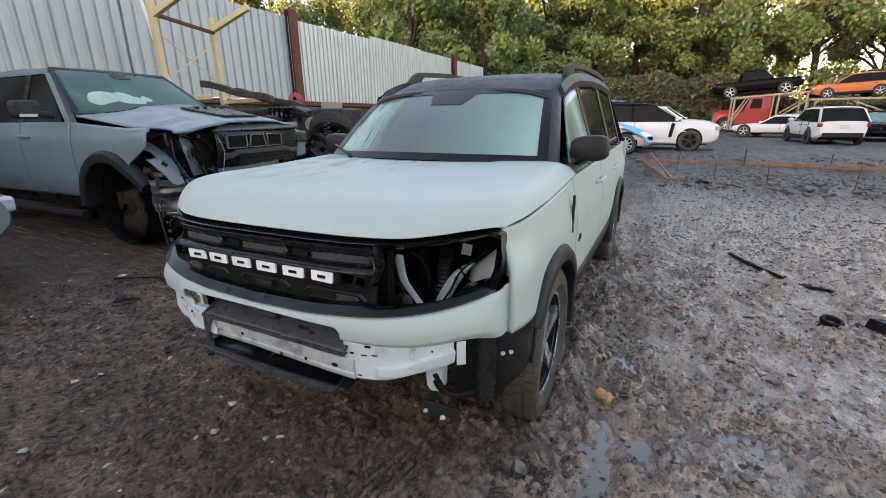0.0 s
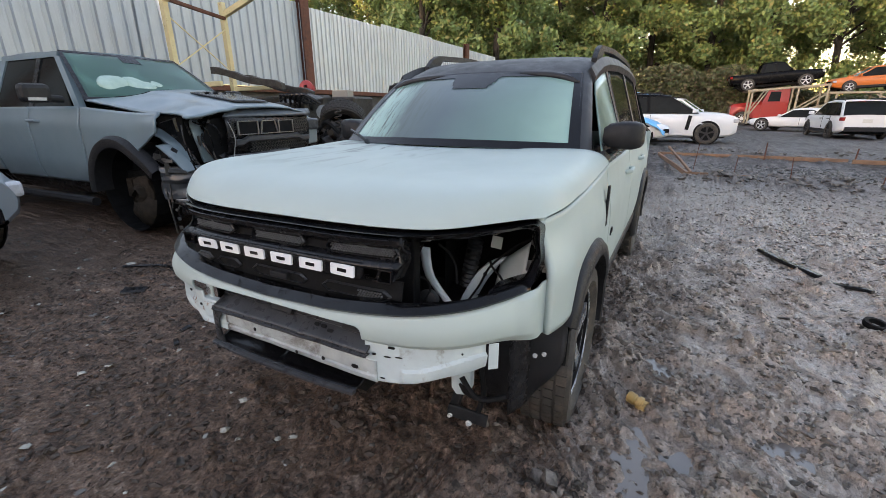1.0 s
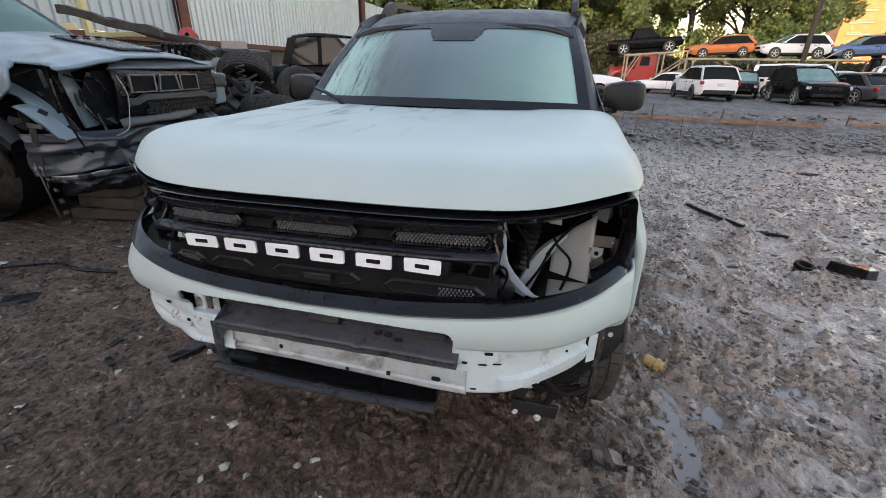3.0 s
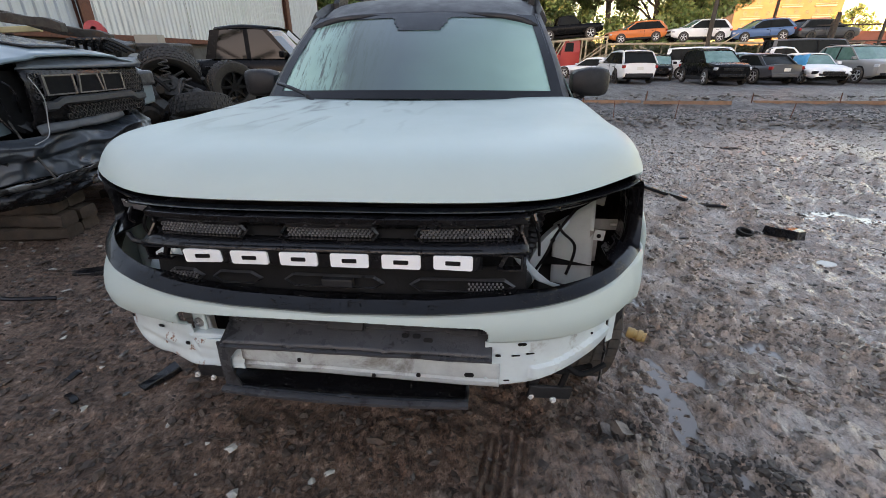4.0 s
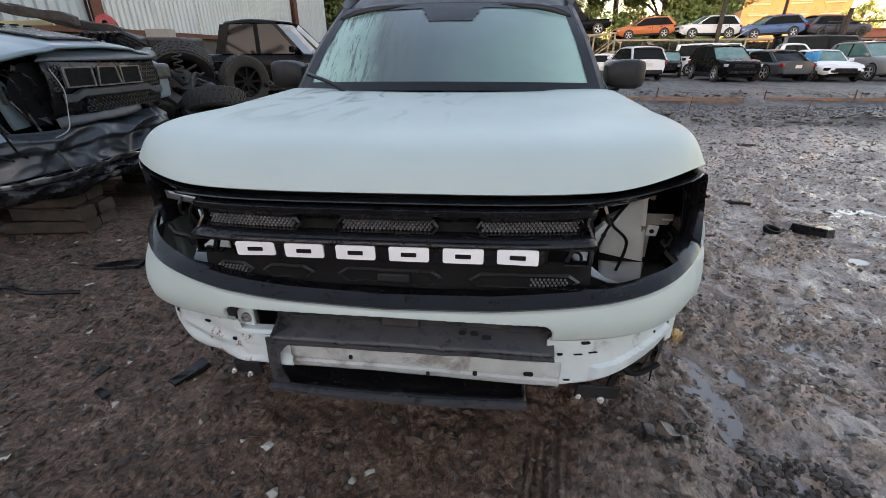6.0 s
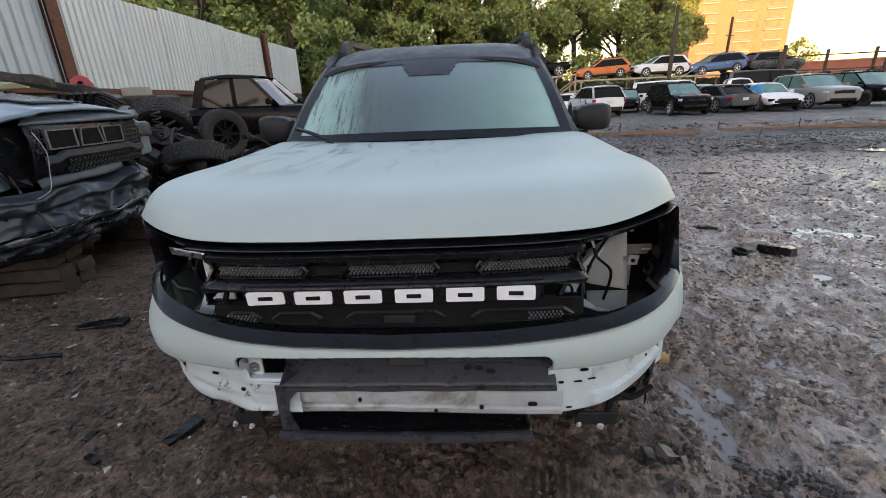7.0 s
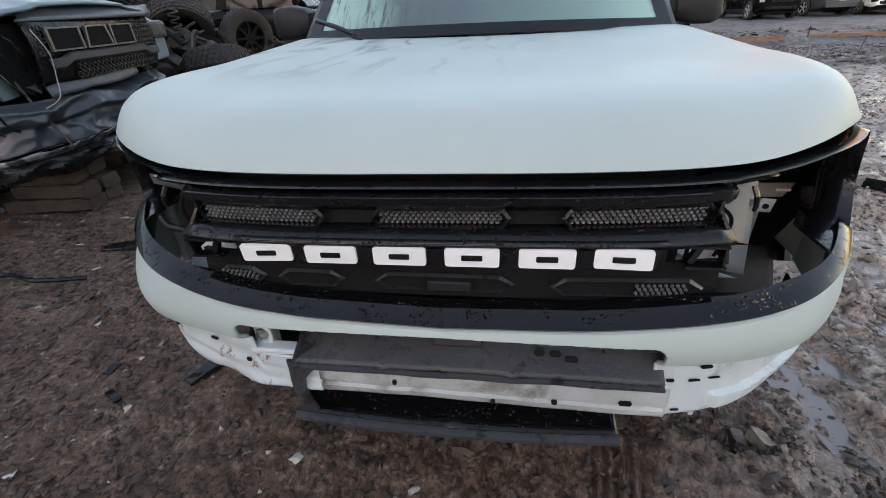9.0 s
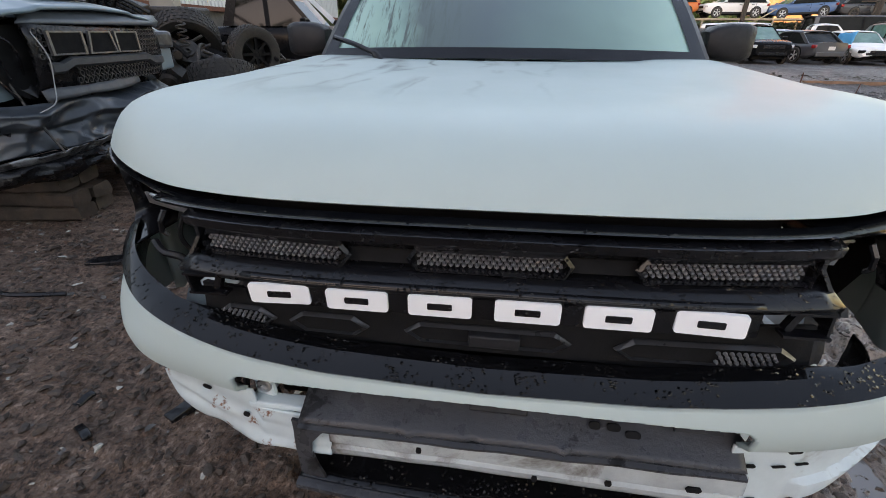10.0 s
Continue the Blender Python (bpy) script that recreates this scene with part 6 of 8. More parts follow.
    roofbm = loft([[pt(A1 + Vector((0.02, 0, 0)), y) + Vector((0, 0, dz)) for y, dz in prof] for prof in [[(-yt - 0.01, -0.01), (-yt * 0.88, 0.06), (0, 0.085), (yt * 0.88, 0.06), (yt + 0.01, -0.01)]]] + [[pt(A1.lerp(D1, t), y) + Vector((0, 0, dz + 0.05 * math.sin(math.pi * min(1, t)))) for y, dz in ((-yt - 0.01, -0.01), (-yt * 0.88, 0.06), (0, 0.085), (yt * 0.88, 0.06), (yt + 0.01, -0.01))] for t in lin(0.15, 1.03, 6)])
    part("roof", roofbm, R, c, smooth=40, solid=0.03)
    if shape == "suv":
        for s in (-1, 1):
            bm = bmesh.new()
            tube(bm, [(wt - 0.25, s * yt * 0.9, zr + 0.08), (wt - 0.35, s * yt * 0.9, zr + 0.15), (rt + 0.25, s * yt * 0.9, zr + 0.15), (rt + 0.12, s * yt * 0.9, zr + 0.08)], 0.018, 6)
            part("roof_rail", bm, FLARE, c)
    bm = bmesh.new()
    box(bm, (fo - 0.015, 0, hood_f - 0.16), (0.06, hw * 0.98, 0.15))
    box(bm, (fo - 0.02, 0, low + 0.20), (0.07, hw * 1.3, 0.13))
    part("grille", bm, BLACK, c, bevel=0.02)
    bm = bmesh.new()
    box(bm, (ro + 0.01, 0, low + 0.18), (0.07, hw * 1.5, 0.20))
    part("rear_bumper", bm, FLARE if cladding else P, c, bevel=0.03)
    bm = bmesh.new()
    box(bm, (ro - 0.012, 0, deck - 0.22), (0.012, 0.32, 0.15))
    part("number_plate", bm, PLATE, c)
    if shape == "pickup":
        bm = bmesh.new()
        box(bm, ((ro + rb) / 2 - 0.02, 0, deck + 0.004), (rb - ro - 0.25, W * 0.80, 0.02))
        part("bed_cover", bm, DARK, c)
    bm = bmesh.new()
    box(bm, (0, 0, 0.30), (L * 0.86, W * 0.78, 0.16))
    part("underbody", bm, DARK, c)
    return c


DARKRIM = surface("black_rim", (0.02, 0.02, 0.022), (0.04, 0.04, 0.042), 30, (0.25, 0.4), 0.4)
SILVERRIM = ALLOY
car("luxury_suv", pose(0.35, 19.2, 0, 0, 0, 4), "white", "white luxury SUV with a black roof parked in mud", 5.15, 2.0, 1.84, roof="black", rim=DARKRIM, r=0.39, cladding=False)
lux = bpy.data.objects["luxury_suv"]
for s in (-1, 1):
    bm = bmesh.new()
    box(bm, (0.95, s * 0.992, 0.78), (0.13, 0.03, 0.52), rot(0, 8, 0))
    part("fender_vent", bm, BLACK, lux, bevel=0.008)
    bm = bmesh.new()
    box(bm, (2.50, s * 0.30, 0.86), (0.06, 0.5, 0.20))
    part("grille_mesh", bm, GLOSSBLACK, lux, bevel=0.02)
car("damaged_car", pose(-1.55, 16.9, 0, 0, 0, 3), "white", "white car with blue cloth over its damaged front corner", 4.6, 1.85, 1.45, "sedan", r=0.36, cladding=False, spokes=10, rim=SILVERRIM, wreck=0.06)
car("white_suv", pose(0.9, 25.0, 0, 0, 0, -8), "white", "white SUV parked behind another car", 4.6, 1.9, 1.80, glass_mat=GREENGLASS)
car("white_coupe", pose(7.0, 31.8, 0, 0, 0, 150), "white", "small white coupe parked with its tail to the lot", 4.4, 1.85, 1.3, "sedan", cladding=False, r=0.34)
car("wagon_suv", pose(7.72, 25.85, 0, 0, 0, 94), "white", "white wagon-like SUV with dark lower cladding, seen from its tail", 4.75, 1.87, 1.64, rim=DARKRIM)
car("dark_hatchback", pose(10.6, 29.2, 0, 0, 0, -110), "black", "black hatchback parked between two SUVs", 4.3, 1.8, 1.45, glass_mat=GREENGLASS, cladding=False)
car("compact_suv", pose(11.75, 24.4, 0, 0, 0, -90), "black", "black compact SUV with a slotted chrome grille", 4.4, 1.82, 1.66, rim=SILVERRIM)
car("dark_sedan", pose(14.3, 25.6, 0, 0, 0, 100), "darkgrey", "dark grey sedan parked with its tail lamps showing", 4.8, 1.86, 1.44, "sedan", cladding=False)
car("burst_sedan", pose(16.9, 25.2, 0, 0, 0, -97), "white", "white sedan with a smashed nose and blue cloth on its side", 4.7, 1.86, 1.44, "sedan", cladding=False, wreck=0.14)
car("luxury_suv", pose(19.7, 25.8, 0, 0, 0, -92), "grey", "grey luxury SUV with chrome rims", 5.0, 2.0, 1.82, rim=SILVERRIM, r=0.38, cladding=False, glass_mat=GREENGLASS)
car("large_suv", pose(23.2, 26.6, 0, 0, 0, -92), "black", "large black SUV parked at the end of the row", 5.2, 2.0, 1.86, glass_mat=GREENGLASS, rim=DARKRIM, r=0.4)
car("black_van", pose(21.0, 31.5, 0, 0, 0, -8), "darkgrey", "long dark van behind the row of cars", 5.6, 2.0, 2.3, "van", cladding=False)
car("white_van", pose(13.9, 29.5, 0, 0, 0, -30), "white", "white van parked in the second row", 4.8, 1.9, 1.85, "van", cladding=False)
car("white_pickup", pose(18.2, 30.0, 0, 0, 0, -20), "white", "white pickup parked in the second row", 5.2, 1.9, 1.82, "pickup", cladding=False, glass_mat=DARKGLASS)
car("pale_sedan", pose(15.6, 28.3, 0, 0, 0, -30), "paleblue", "pale blue sedan in the second row", 4.6, 1.82, 1.5, "sedan", cladding=False, glass_mat=GREENGLASS)
car("red_sedan", pose(11.5, 37.0, 0, 0, 0, 8), "red", "red sedan under the loading rack", 4.5, 1.8, 1.6, "sedan", cladding=False)
DECK = 2.33
car("loaded_pickup", pose(6.75, 41.0, 2.62, 0, -4, 2), "black", "black pickup loaded on the upper rack of a hauler", 5.6, 1.98, 1.90, "pickup", rim=SILVERRIM, group="cars on the hauler", cladding=False, r=0.43)
car("loaded_hatchback", pose(11.85, 39.2, DECK, 0, 3, 184), "orange", "bright orange hatchback on the upper rack of a hauler", 4.45, 1.8, 1.58, rim=SILVERRIM, group="cars on the hauler", r=0.34)
car("loaded_suv", pose(16.6, 39.2, DECK, 0, 0, 183), "white", "white SUV on the upper rack of a hauler", 4.5, 1.85, 1.66, rim=SILVERRIM, group="cars on the hauler")
car("loaded_suv", pose(21.3, 39.4, DECK, 0, 3, 182), "blue", "blue SUV on the upper rack of a hauler", 4.6, 1.85, 1.60, rim=SILVERRIM, group="cars on the hauler")
car("loaded_suv", pose(26.2, 39.8, DECK, 0, 0, 4), "darkgrey", "dark grey SUV on the upper rack of a hauler", 4.7, 1.9, 1.6, rim=DARKRIM, group="cars on the hauler")


def cloth(name, f, mat, label):
    bm = grid(f, lin(0, 1, 16), lin(0, 1, 14))
    crumple(bm, 0.05, 4.0)
    tagged(part(name, bm, mat, smooth=60, solid=0.004), label, "cloth")


cloth("blue_cloth", lambda u, v: (-0.55 + 1.25 * u, 15.9 + 0.9 * v, 1.02 - 0.25 * (1 - v) ** 2 * u - 0.42 * u * u + 0.05), BLUECLOTH, "bright blue cloth draped over a white car's nose")
cloth("blue_cloth", lambda u, v: (-1.6 + 1.4 * u, 18.6 + 1.0 * v, 1.93 - 0.10 * (2 * u - 1) ** 2), BLUECLOTH, "bright blue cloth heaped on a car's roof")
cloth("blue_cloth", lambda u, v: (15.93 + 0.10 * v - 0.04 * math.sin(3 * u), 24.0 + 1.15 * u, 0.62 + 0.74 * v - 0.06 * u), BLUECLOTH, "bright blue cloth hung over a white sedan's door")

# hauler: red tractor and tan racks
truck = group_at("red_truck", pose(6.6, 42.0, 0, 0, 0, 182), "old red hauler tractor with a long hood", "truck")
bm = loft([[(x, y, z) for y, z in ((-w, 0.55), (-w, 1.35 + dz), (-w * 0.7, 1.62 + dz), (w * 0.7, 1.62 + dz), (w, 1.35 + dz), (w, 0.55))] for x, w, dz in ((0.3, 1.1, 0.15), (1.4, 1.0, 0.05), (2.1, 0.9, -0.05), (2.25, 0.8, -0.15))], closed=True, caps=True)
part("hood", bm, RED, truck, smooth=35)
bm = loft([[(x, y, z) for y, z in ((-1.15, 0.6), (-1.15, 1.7), (-0.98, h), (0.98, h), (1.15, 1.7), (1.15, 0.6))] for x, h in ((-1.3, 2.65), (0.0, 2.65), (0.32, 1.75))], closed=True, caps=True)
part("cab", bm, RED, truck)
for s in (-1, 1):
    bm = bmesh.new()
    loft([[(-0.75, s * 1.16, 1.75), (0.02, s * 1.16, 1.75)], [(-0.75, s * 1.02, 2.45), (-0.12, s * 1.02, 2.45)]], bm)
    part("side_window", bm, DARKGLASS, truck, solid=0.01)
    wheel(truck, axle((1.45, s * 1.05, 0.52), (0, s, 0)), 0.52, 0.3, 8, WHITE, 0.55, detail=22)
    wheel(truck, axle((-1.9, s * 1.05, 0.52), (0, s, 0)), 0.52, 0.5, 8, WHITE, 0.55, detail=22)
    bm = grid(lambda u, v: (1.45 + 0.72 * math.cos(math.pi * u), s * (0.85 + 0.35 * v), 0.52 + 0.66 * math.sin(math.pi * u)), lin(0, 1, 14), lin(0, 1, 3))
    part("fender", bm, RED, truck, smooth=40, solid=0.02)
bm = bmesh.new()
box(bm, (-1.2, 0, 0.6), (6.2, 0.9, 0.25))
part("chassis", bm, DARK, truck)
bm = bmesh.new()
box(bm, (2.28, 0, 1.0), (0.06, 1.3, 0.8))
part("radiator_grille", bm, STEEL, truck, bevel=0.02)
rack = group_at("hauler_rack", pose(0, 0, 0), "tan-painted steel car hauler racks, two decks high", "trailer")


def beam(p, q, w=0.13, mat=TAN, parent=rack, name="beam"):
    bm = bmesh.new()
    p, q = Vector(p), Vector(q)
    d, a, b = frame_of(q - p)
    a = Vector((0, 0, 1)) - d * d.z if abs(d.z) < 0.9 else Vector((1, 0, 0)) - d * d.x
    a.normalize()
    b = d.cross(a)
    loft([[e + a * w * 0.5 * i + b * w * 0.4 * j for i, j in ((-1, -1), (1, -1), (1, 1), (-1, 1))] for e in (p, q)], bm, True, True)
    return part(name, bm, mat, parent, bevel=0.01)


for y in (38.2, 40.1):
    beam((5.0, y + 1.6 * (y > 39), 2.45), (9.6, y + 1.0 * (y > 39), 2.78), 0.13)
    beam((9.6, y, 2.25), (14.4, y, 2.25), 0.13)
    beam((14.4, y, 2.25), (28.6, y + 0.2, 2.25), 0.13)
    for x, h in ((5.3, 2.5), (7.9, 2.65), (9.5, 2.75), (10.0, 2.3), (12.2, 2.3), (14.4, 2.3), (17.0, 2.3), (19.3, 2.3), (22.0, 2.3), (25.0, 2.3), (28.3, 2.3)):
        beam((x, y, 0.2), (x, y, h), 0.11, name="post")
    beam((5.3, y, 0.8), (6.2, y, 2.5), 0.08, name="brace")
    beam((7.9, y, 1.0), (9.5, y, 2.2), 0.09, name="brace")
    beam((9.9, y, 1.5), (7.9, y, 0.9), 0.10, name="ramp")
    beam((14.4, y, 1.1), (12.0, y, 2.1), 0.09, name="brace")
    beam((17.0, y, 1.4), (19.3, y, 2.9), 0.08, name="brace")
    beam((22.0, y, 1.2), (25.0, y, 2.2), 0.09, name="brace")
    beam((9.6, y, 0.75), (28.6, y, 0.75), 0.16)
for x in lin(5.4, 28.2, 16):
    beam((x, 38.2, 2.26 if x > 9.6 else 2.55), (x, 40.4, 2.26 if x > 9.6 else 2.55), 0.09, name="cross_member")

# ---------------------------------------------------------------- black pickup by the fence
bp = car("dark_pickup", pose(-5.2, 10.2, 0.10, 0, 0, 2), "black", "black crew-cab pickup with silver tape round its window", 5.9, 2.0, 1.95, "pickup", r=0.4, cladding=True, glass_mat=surface("dark_cab_glass", (0.003, 0.0035, 0.004), (0.005, 0.0055, 0.006), 3, (0.04, 0.1), spec=0.3), group="pickups by the fence")
TAPE = surface("silver_tape", (0.62, 0.65, 0.68), (0.5, 0.53, 0.56), 12, (0.35, 0.5), 0, 0.2, 40)
for a, b in (((-5.05, 9.44, 1.83), (-4.35, 9.44, 1.83)), ((-4.35, 9.42, 1.83), (-3.86, 9.26, 1.36)), ((-4.30, 9.6, 1.86), (-3.7, 9.35, 1.40))):
    bm = bmesh.new()
    p, q = Vector(a), Vector(b)
    d = (q - p).normalized()
    u = Vector((0, -0.3, 1)) if abs(d.z) < 0.3 else Vector((0.7, -0.2, 0.7))
    u = (u - d * u.dot(d)).normalized() * 0.05
    n_ = d.cross(u).normalized() * 0.006
    loft([[p - u - n_, p + u - n_, p + u + n_, p - u + n_], [q - u - n_, q + u - n_, q + u + n_, q - u + n_]], bm, True, True)
    ob = part("tape", bm, TAPE, bp)
    ob.matrix_parent_inverse = bp.matrix_world.inverted()

# ---------------------------------------------------------------- wrecked blue-grey pickup
INSIDE[0] = Vector((-2.6, 0, 0.7))
SLATE = car_paint("slate_blue_paint", (0.135, 0.192, 0.222), 0.32)
pk = group_at("wrecked_pickup", pose(-2.9, 2.49, 0.02, 0, 0, 3.0), "slate blue pickup with a crushed front corner and a missing lamp", "car", "pickups by the fence")
HWID = 1.02
# local: x ahead (nose at 0), right side is -y
def pk_side(x, z, s):
    w = HWID - 0.05 * smooth01(z, 1.1, 1.35) - 0.06 * smooth01(0.75 - z, 0, 0.35)
    return s * (w - 0.12 * smooth01(x, -0.7, -0.1))


PKB = lambda x: 1.33 - 0.02 * smooth01(x, -2.0, -0.8)
for s in (-1, 1):
    for nm, x0, x1, z0 in (("fender", -1.72, -0.40, 0.55), ("front_door", -2.78, -1.74, 0.50), ("rear_door", -3.72, -2.80, 0.50), ("bed_side", -5.85, -3.76, 0.55)):
        def f(x, k, z0=z0, s=s, nm=nm):
            zt = PKB(x) - (0.0 + 0.06 * (x + 1.72) / 1.32 if nm == "fender" else 0)
            z = z0 + (zt - z0) * k
            if nm == "fender" and x > -1.0:
                x = -1.0 + (x + 1.0) * (0.60 - min(0.36, 2.2 * max(0.0, 1.07 - z))) / 0.60
            return (x, pk_side(x, z, s), z)
        keep = lambda x, k, f=f: all((f(x, k)[0] - a) ** 2 + (f(x, k)[2] - 0.48) ** 2 > 0.47 ** 2 for a in (-1.13, -4.72))
        bm = grid(f, lin(x0, x1, 44), lin(0, 1, 28), keep=keep)
        if nm == "fender":
            for v in bm.verts:
                if v.co.x > -0.95 and v.co.z < 1.15:
                    v.co += noise.noise_vector(v.co * 4) * 0.012
        ob = part(nm, bm, SLATE, pk, "", 35, 0.02)
        if "door" in nm:
            hb = bmesh.new()
            hx = x0 + 0.14
            tube(hb, [(hx - 0.11, s * 1.0, 1.17), (hx - 0.09, s * 1.045, 1.175), (hx + 0.09, s * 1.045, 1.175), (hx + 0.11, s * 1.0, 1.17)], 0.017)
            part("door_handle", hb, SLATE, ob)
    for a in (-1.13, -4.72):
        secs = []
        for k in range(31):
            t = radians((34 if a > -2 else -6) + (152 if a > -2 else 192) * k / 30)
            run = max(0.0, radians(56) - t) / radians(22) if a > -2 else 0.0
            t = max(t, radians(56)) if a > -2 else t
            secs.append([(a + math.cos(t) * r_ + 0.30 * run, s * (HWID + dx - 0.05 * run), 0.48 + math.sin(t) * r_ - 0.23 * run) for r_, dx in ((0.44, -0.12), (0.44, 0.055), (0.47, 0.07), (0.53, 0.065), (0.56, 0.02), (0.56, -0.05))])
        part("wheel_arch_flare", loft(secs), FLARE, pk, "black plastic arch flare", 40)
        bm = bmesh.new()
        lathe(bm, [(0.46, 0.0), (0.46, -0.32), (0.02, -0.32)], axle((a, s * 0.99, 0.48), (0, s, 0)), 22)
        part("wheel_well", bm, DARK, pk)
    wheel(pk, axle((-4.72, s * 0.90, 0.42), (0, s, 0)), 0.43, 0.30, 6, DARKRIM, 0.55, detail=26)
    hub = bmesh.new()
    lathe(hub, [(0.06, 0.10), (0.09, 0.08), (0.10, 0.03), (0.19, 0.02), (0.20, -0.01), (0.19, -0.03), (0.10, -0.05), (0.001, -0.06)], axle((-1.13, s * 0.84, 0.40), (0, s, 0)), 26)
    box(hub, (-1.30, s * 0.82, 0.46), (0.10, 0.12, 0.20))
    rod(hub, (-1.13, s * 0.72, 0.42), (-1.10, s * 0.66, 0.95), 0.05)
    rod(hub, (-1.13, s * 0.80, 0.25), (-1.0, s * 0.45, 0.22), 0.05, 0.03)
    bmesh.ops.create_icosphere(hub, subdivisions=3, radius=0.21, matrix=Matrix.Translation((-1.12, s * 0.80, 0.23)) @ Matrix.Diagonal((1.15, 0.7, 1.0, 1)))
    crumple(hub, 0.022, 26)
    part("bare_hub", hub, MUDDY, pk, "mud-caked bare wheel hub", 50)
    bm = grid(lambda x, k: (x, s * (0.97 - 0.10 * k), 0.50 - 0.16 * k), lin(-3.9, -1.6, 12), lin(0, 1, 4))
    part("rocker", bm, BLACK, pk, solid=0.03)
    bm = bmesh.new()
    tube(bm, [(-3.7, s * 1.02, 0.30), (-1.75, s * 1.02, 0.30)], 0.05)
    part("side_step", bm, FLARE, pk)
    bm = bmesh.new()
    for k in range(4):
        box(bm, (-1.90 + 0.055 * k, s * 0.985, 0.66), (0.042, 0.012, 0.035))
    part("badge", bm, DARK, pk, "row of small dark plain bars")
    # mirror
    bm = bmesh.new()
    box(bm, (-1.98, s * 1.22, 1.46), (0.16, 0.26, 0.19))
    mo = part("door_mirror", bm, FLARE, pk, "black towing mirror", bevel=0.05)
    bm = bmesh.new()
    rod(bm, (-2.0, s * 0.98, 1.40), (-1.98, s * 1.15, 1.42), 0.04, 0.035)
    part("arm", bm, FLARE, mo)
    bm = bmesh.new()
    box(bm, (-1.895, s * 1.24, 1.40), (0.02, 0.15, 0.03))
    part("turn_lamp", bm, LAMP, mo)
    # glasshouse
    B = lambda x: s * 0.93
    T = lambda x: s * 0.70
    for nm, xb0, xb1, xt0, xt1 in (("front_window", -1.95, -2.76, -2.52, -2.80), ("rear_window", -2.86, -3.66, -2.90, -3.62)):
        bm = loft([[(xb0, B(0), 1.33), (xb1, B(0), 1.33)], [(xt0, T(0), 1.88), (xt1, T(0), 1.88)]])
        part(nm, bm, DARKGLASS, pk, solid=0.006)
    for xb, xt, w_, mt in ((-1.82, -2.46, 0.055, SLATE), (-2.81, -2.85, 0.05, BLACK), (-3.74, -3.72, 0.08, SLATE)):
        bm = bmesh.new()
        loft([[(xb + dx, B(0) + s * dy, 1.32) for dx, dy in ((-w_, 0.012), (w_, 0.012), (w_, -0.05), (-w_, -0.05))], [(xt + dx, T(0) + s * dy, 1.885) for dx, dy in ((-w_, 0.012), (w_, 0.012), (w_, -0.05), (-w_, -0.05))]], bm, True, True)
        part("pillar", bm, mt, pk)
    bm = bmesh.new()
    loft([[(x, T(0) + s * dy, 1.88 + dz) for dy, dz in ((0.015, 0), (0.0, 0.06), (-0.06, 0.07), (-0.05, 0.0))] for x in (-2.45, -3.75)], bm, True, True)
    part("roof_side", bm, SLATE, pk)
roof_pts = lambda u, v: (-2.47 - 1.30 * v, u * 0.69, 1.93 + 0.045 * (1 - u * u) + 0.025 * math.sin(math.pi * v))
part("roof", grid(roof_pts, lin(-1, 1, 15), lin(0, 1, 12)), SLATE, pk, "", 40, 0.03)
scr = lambda u, v: (-1.72 + 0.10 * (1 - u * u) * (1 - 0.5 * v) - 0.74 * v, u * (0.91 - 0.22 * v), 1.39 + 0.56 * v + 0.02 * math.sin(math.pi * v))
part("windscreen", grid(scr, lin(-0.96, 0.96, 21), lin(0.04, 0.97, 12)), fogged_glass("green_misted_glass", (0.10, 0.24, 0.20), (0.06, 0.16, 0.135), 0.46, 0.85), pk, "green-tinted windscreen", 60, 0.006)
bm = grid(lambda u, v: tuple(Vector(scr(u, v)) + Vector((0.004, 0, 0.004))), lin(-1, 1, 41), lin(0, 1, 21), keep=lambda u, v: abs(u) > 0.95 or v < 0.05 or v > 0.95 or (abs(u) < 0.13 and v > 0.80))
part("windscreen_border", bm, BLACK, pk, solid=0.004)
bm = loft([[(-3.72, -0.9, 1.33), (-3.72, 0.9, 1.33)], [(-3.76, -0.69, 1.93), (-3.76, 0.69, 1.93)]])
part("rear_screen", bm, DARKGLASS, pk, solid=0.01)
bm = bmesh.new()
box(bm, (-2.0, 0, 1.22), (0.5, 1.5, 0.16))
box(bm, (-2.9, 0, 0.95), (1.6, 1.6, 0.3))
part("dashboard", bm, DARK, pk, bevel=0.04)
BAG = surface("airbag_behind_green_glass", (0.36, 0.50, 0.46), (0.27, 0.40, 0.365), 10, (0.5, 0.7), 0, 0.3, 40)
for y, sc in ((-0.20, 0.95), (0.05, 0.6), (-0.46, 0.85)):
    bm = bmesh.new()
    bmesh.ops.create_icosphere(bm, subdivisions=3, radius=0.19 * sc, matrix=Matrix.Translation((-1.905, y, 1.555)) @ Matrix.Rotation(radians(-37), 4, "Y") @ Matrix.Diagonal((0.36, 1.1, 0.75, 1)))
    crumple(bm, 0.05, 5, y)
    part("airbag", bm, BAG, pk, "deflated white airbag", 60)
# bonnet, lifted and bent at its front
def pk_hood(u, v):
    x = -1.66 + 1.72 * v - 0.10 * u * u * v
    z = 1.395 - 0.145 * v - 0.035 * v ** 4 + 0.060 * (1 - u * u) + 0.016 * smooth01(0.52 - abs(u), 0.0, 0.06) * smooth01(v, 0.05, 0.2)
    z += 0.085 * (1 - u * u) * smooth01(v, 0.0, 0.25) * (1 - smooth01(v, 0.35, 1.0))
    z -= (0.030 - 0.010 * math.sin(v * 9)) * smooth01(abs(u), 0.6, 1.0) * smooth01(v, 0.0, 0.3)
    return (x, u * (0.93 - 0.10 * v), z)


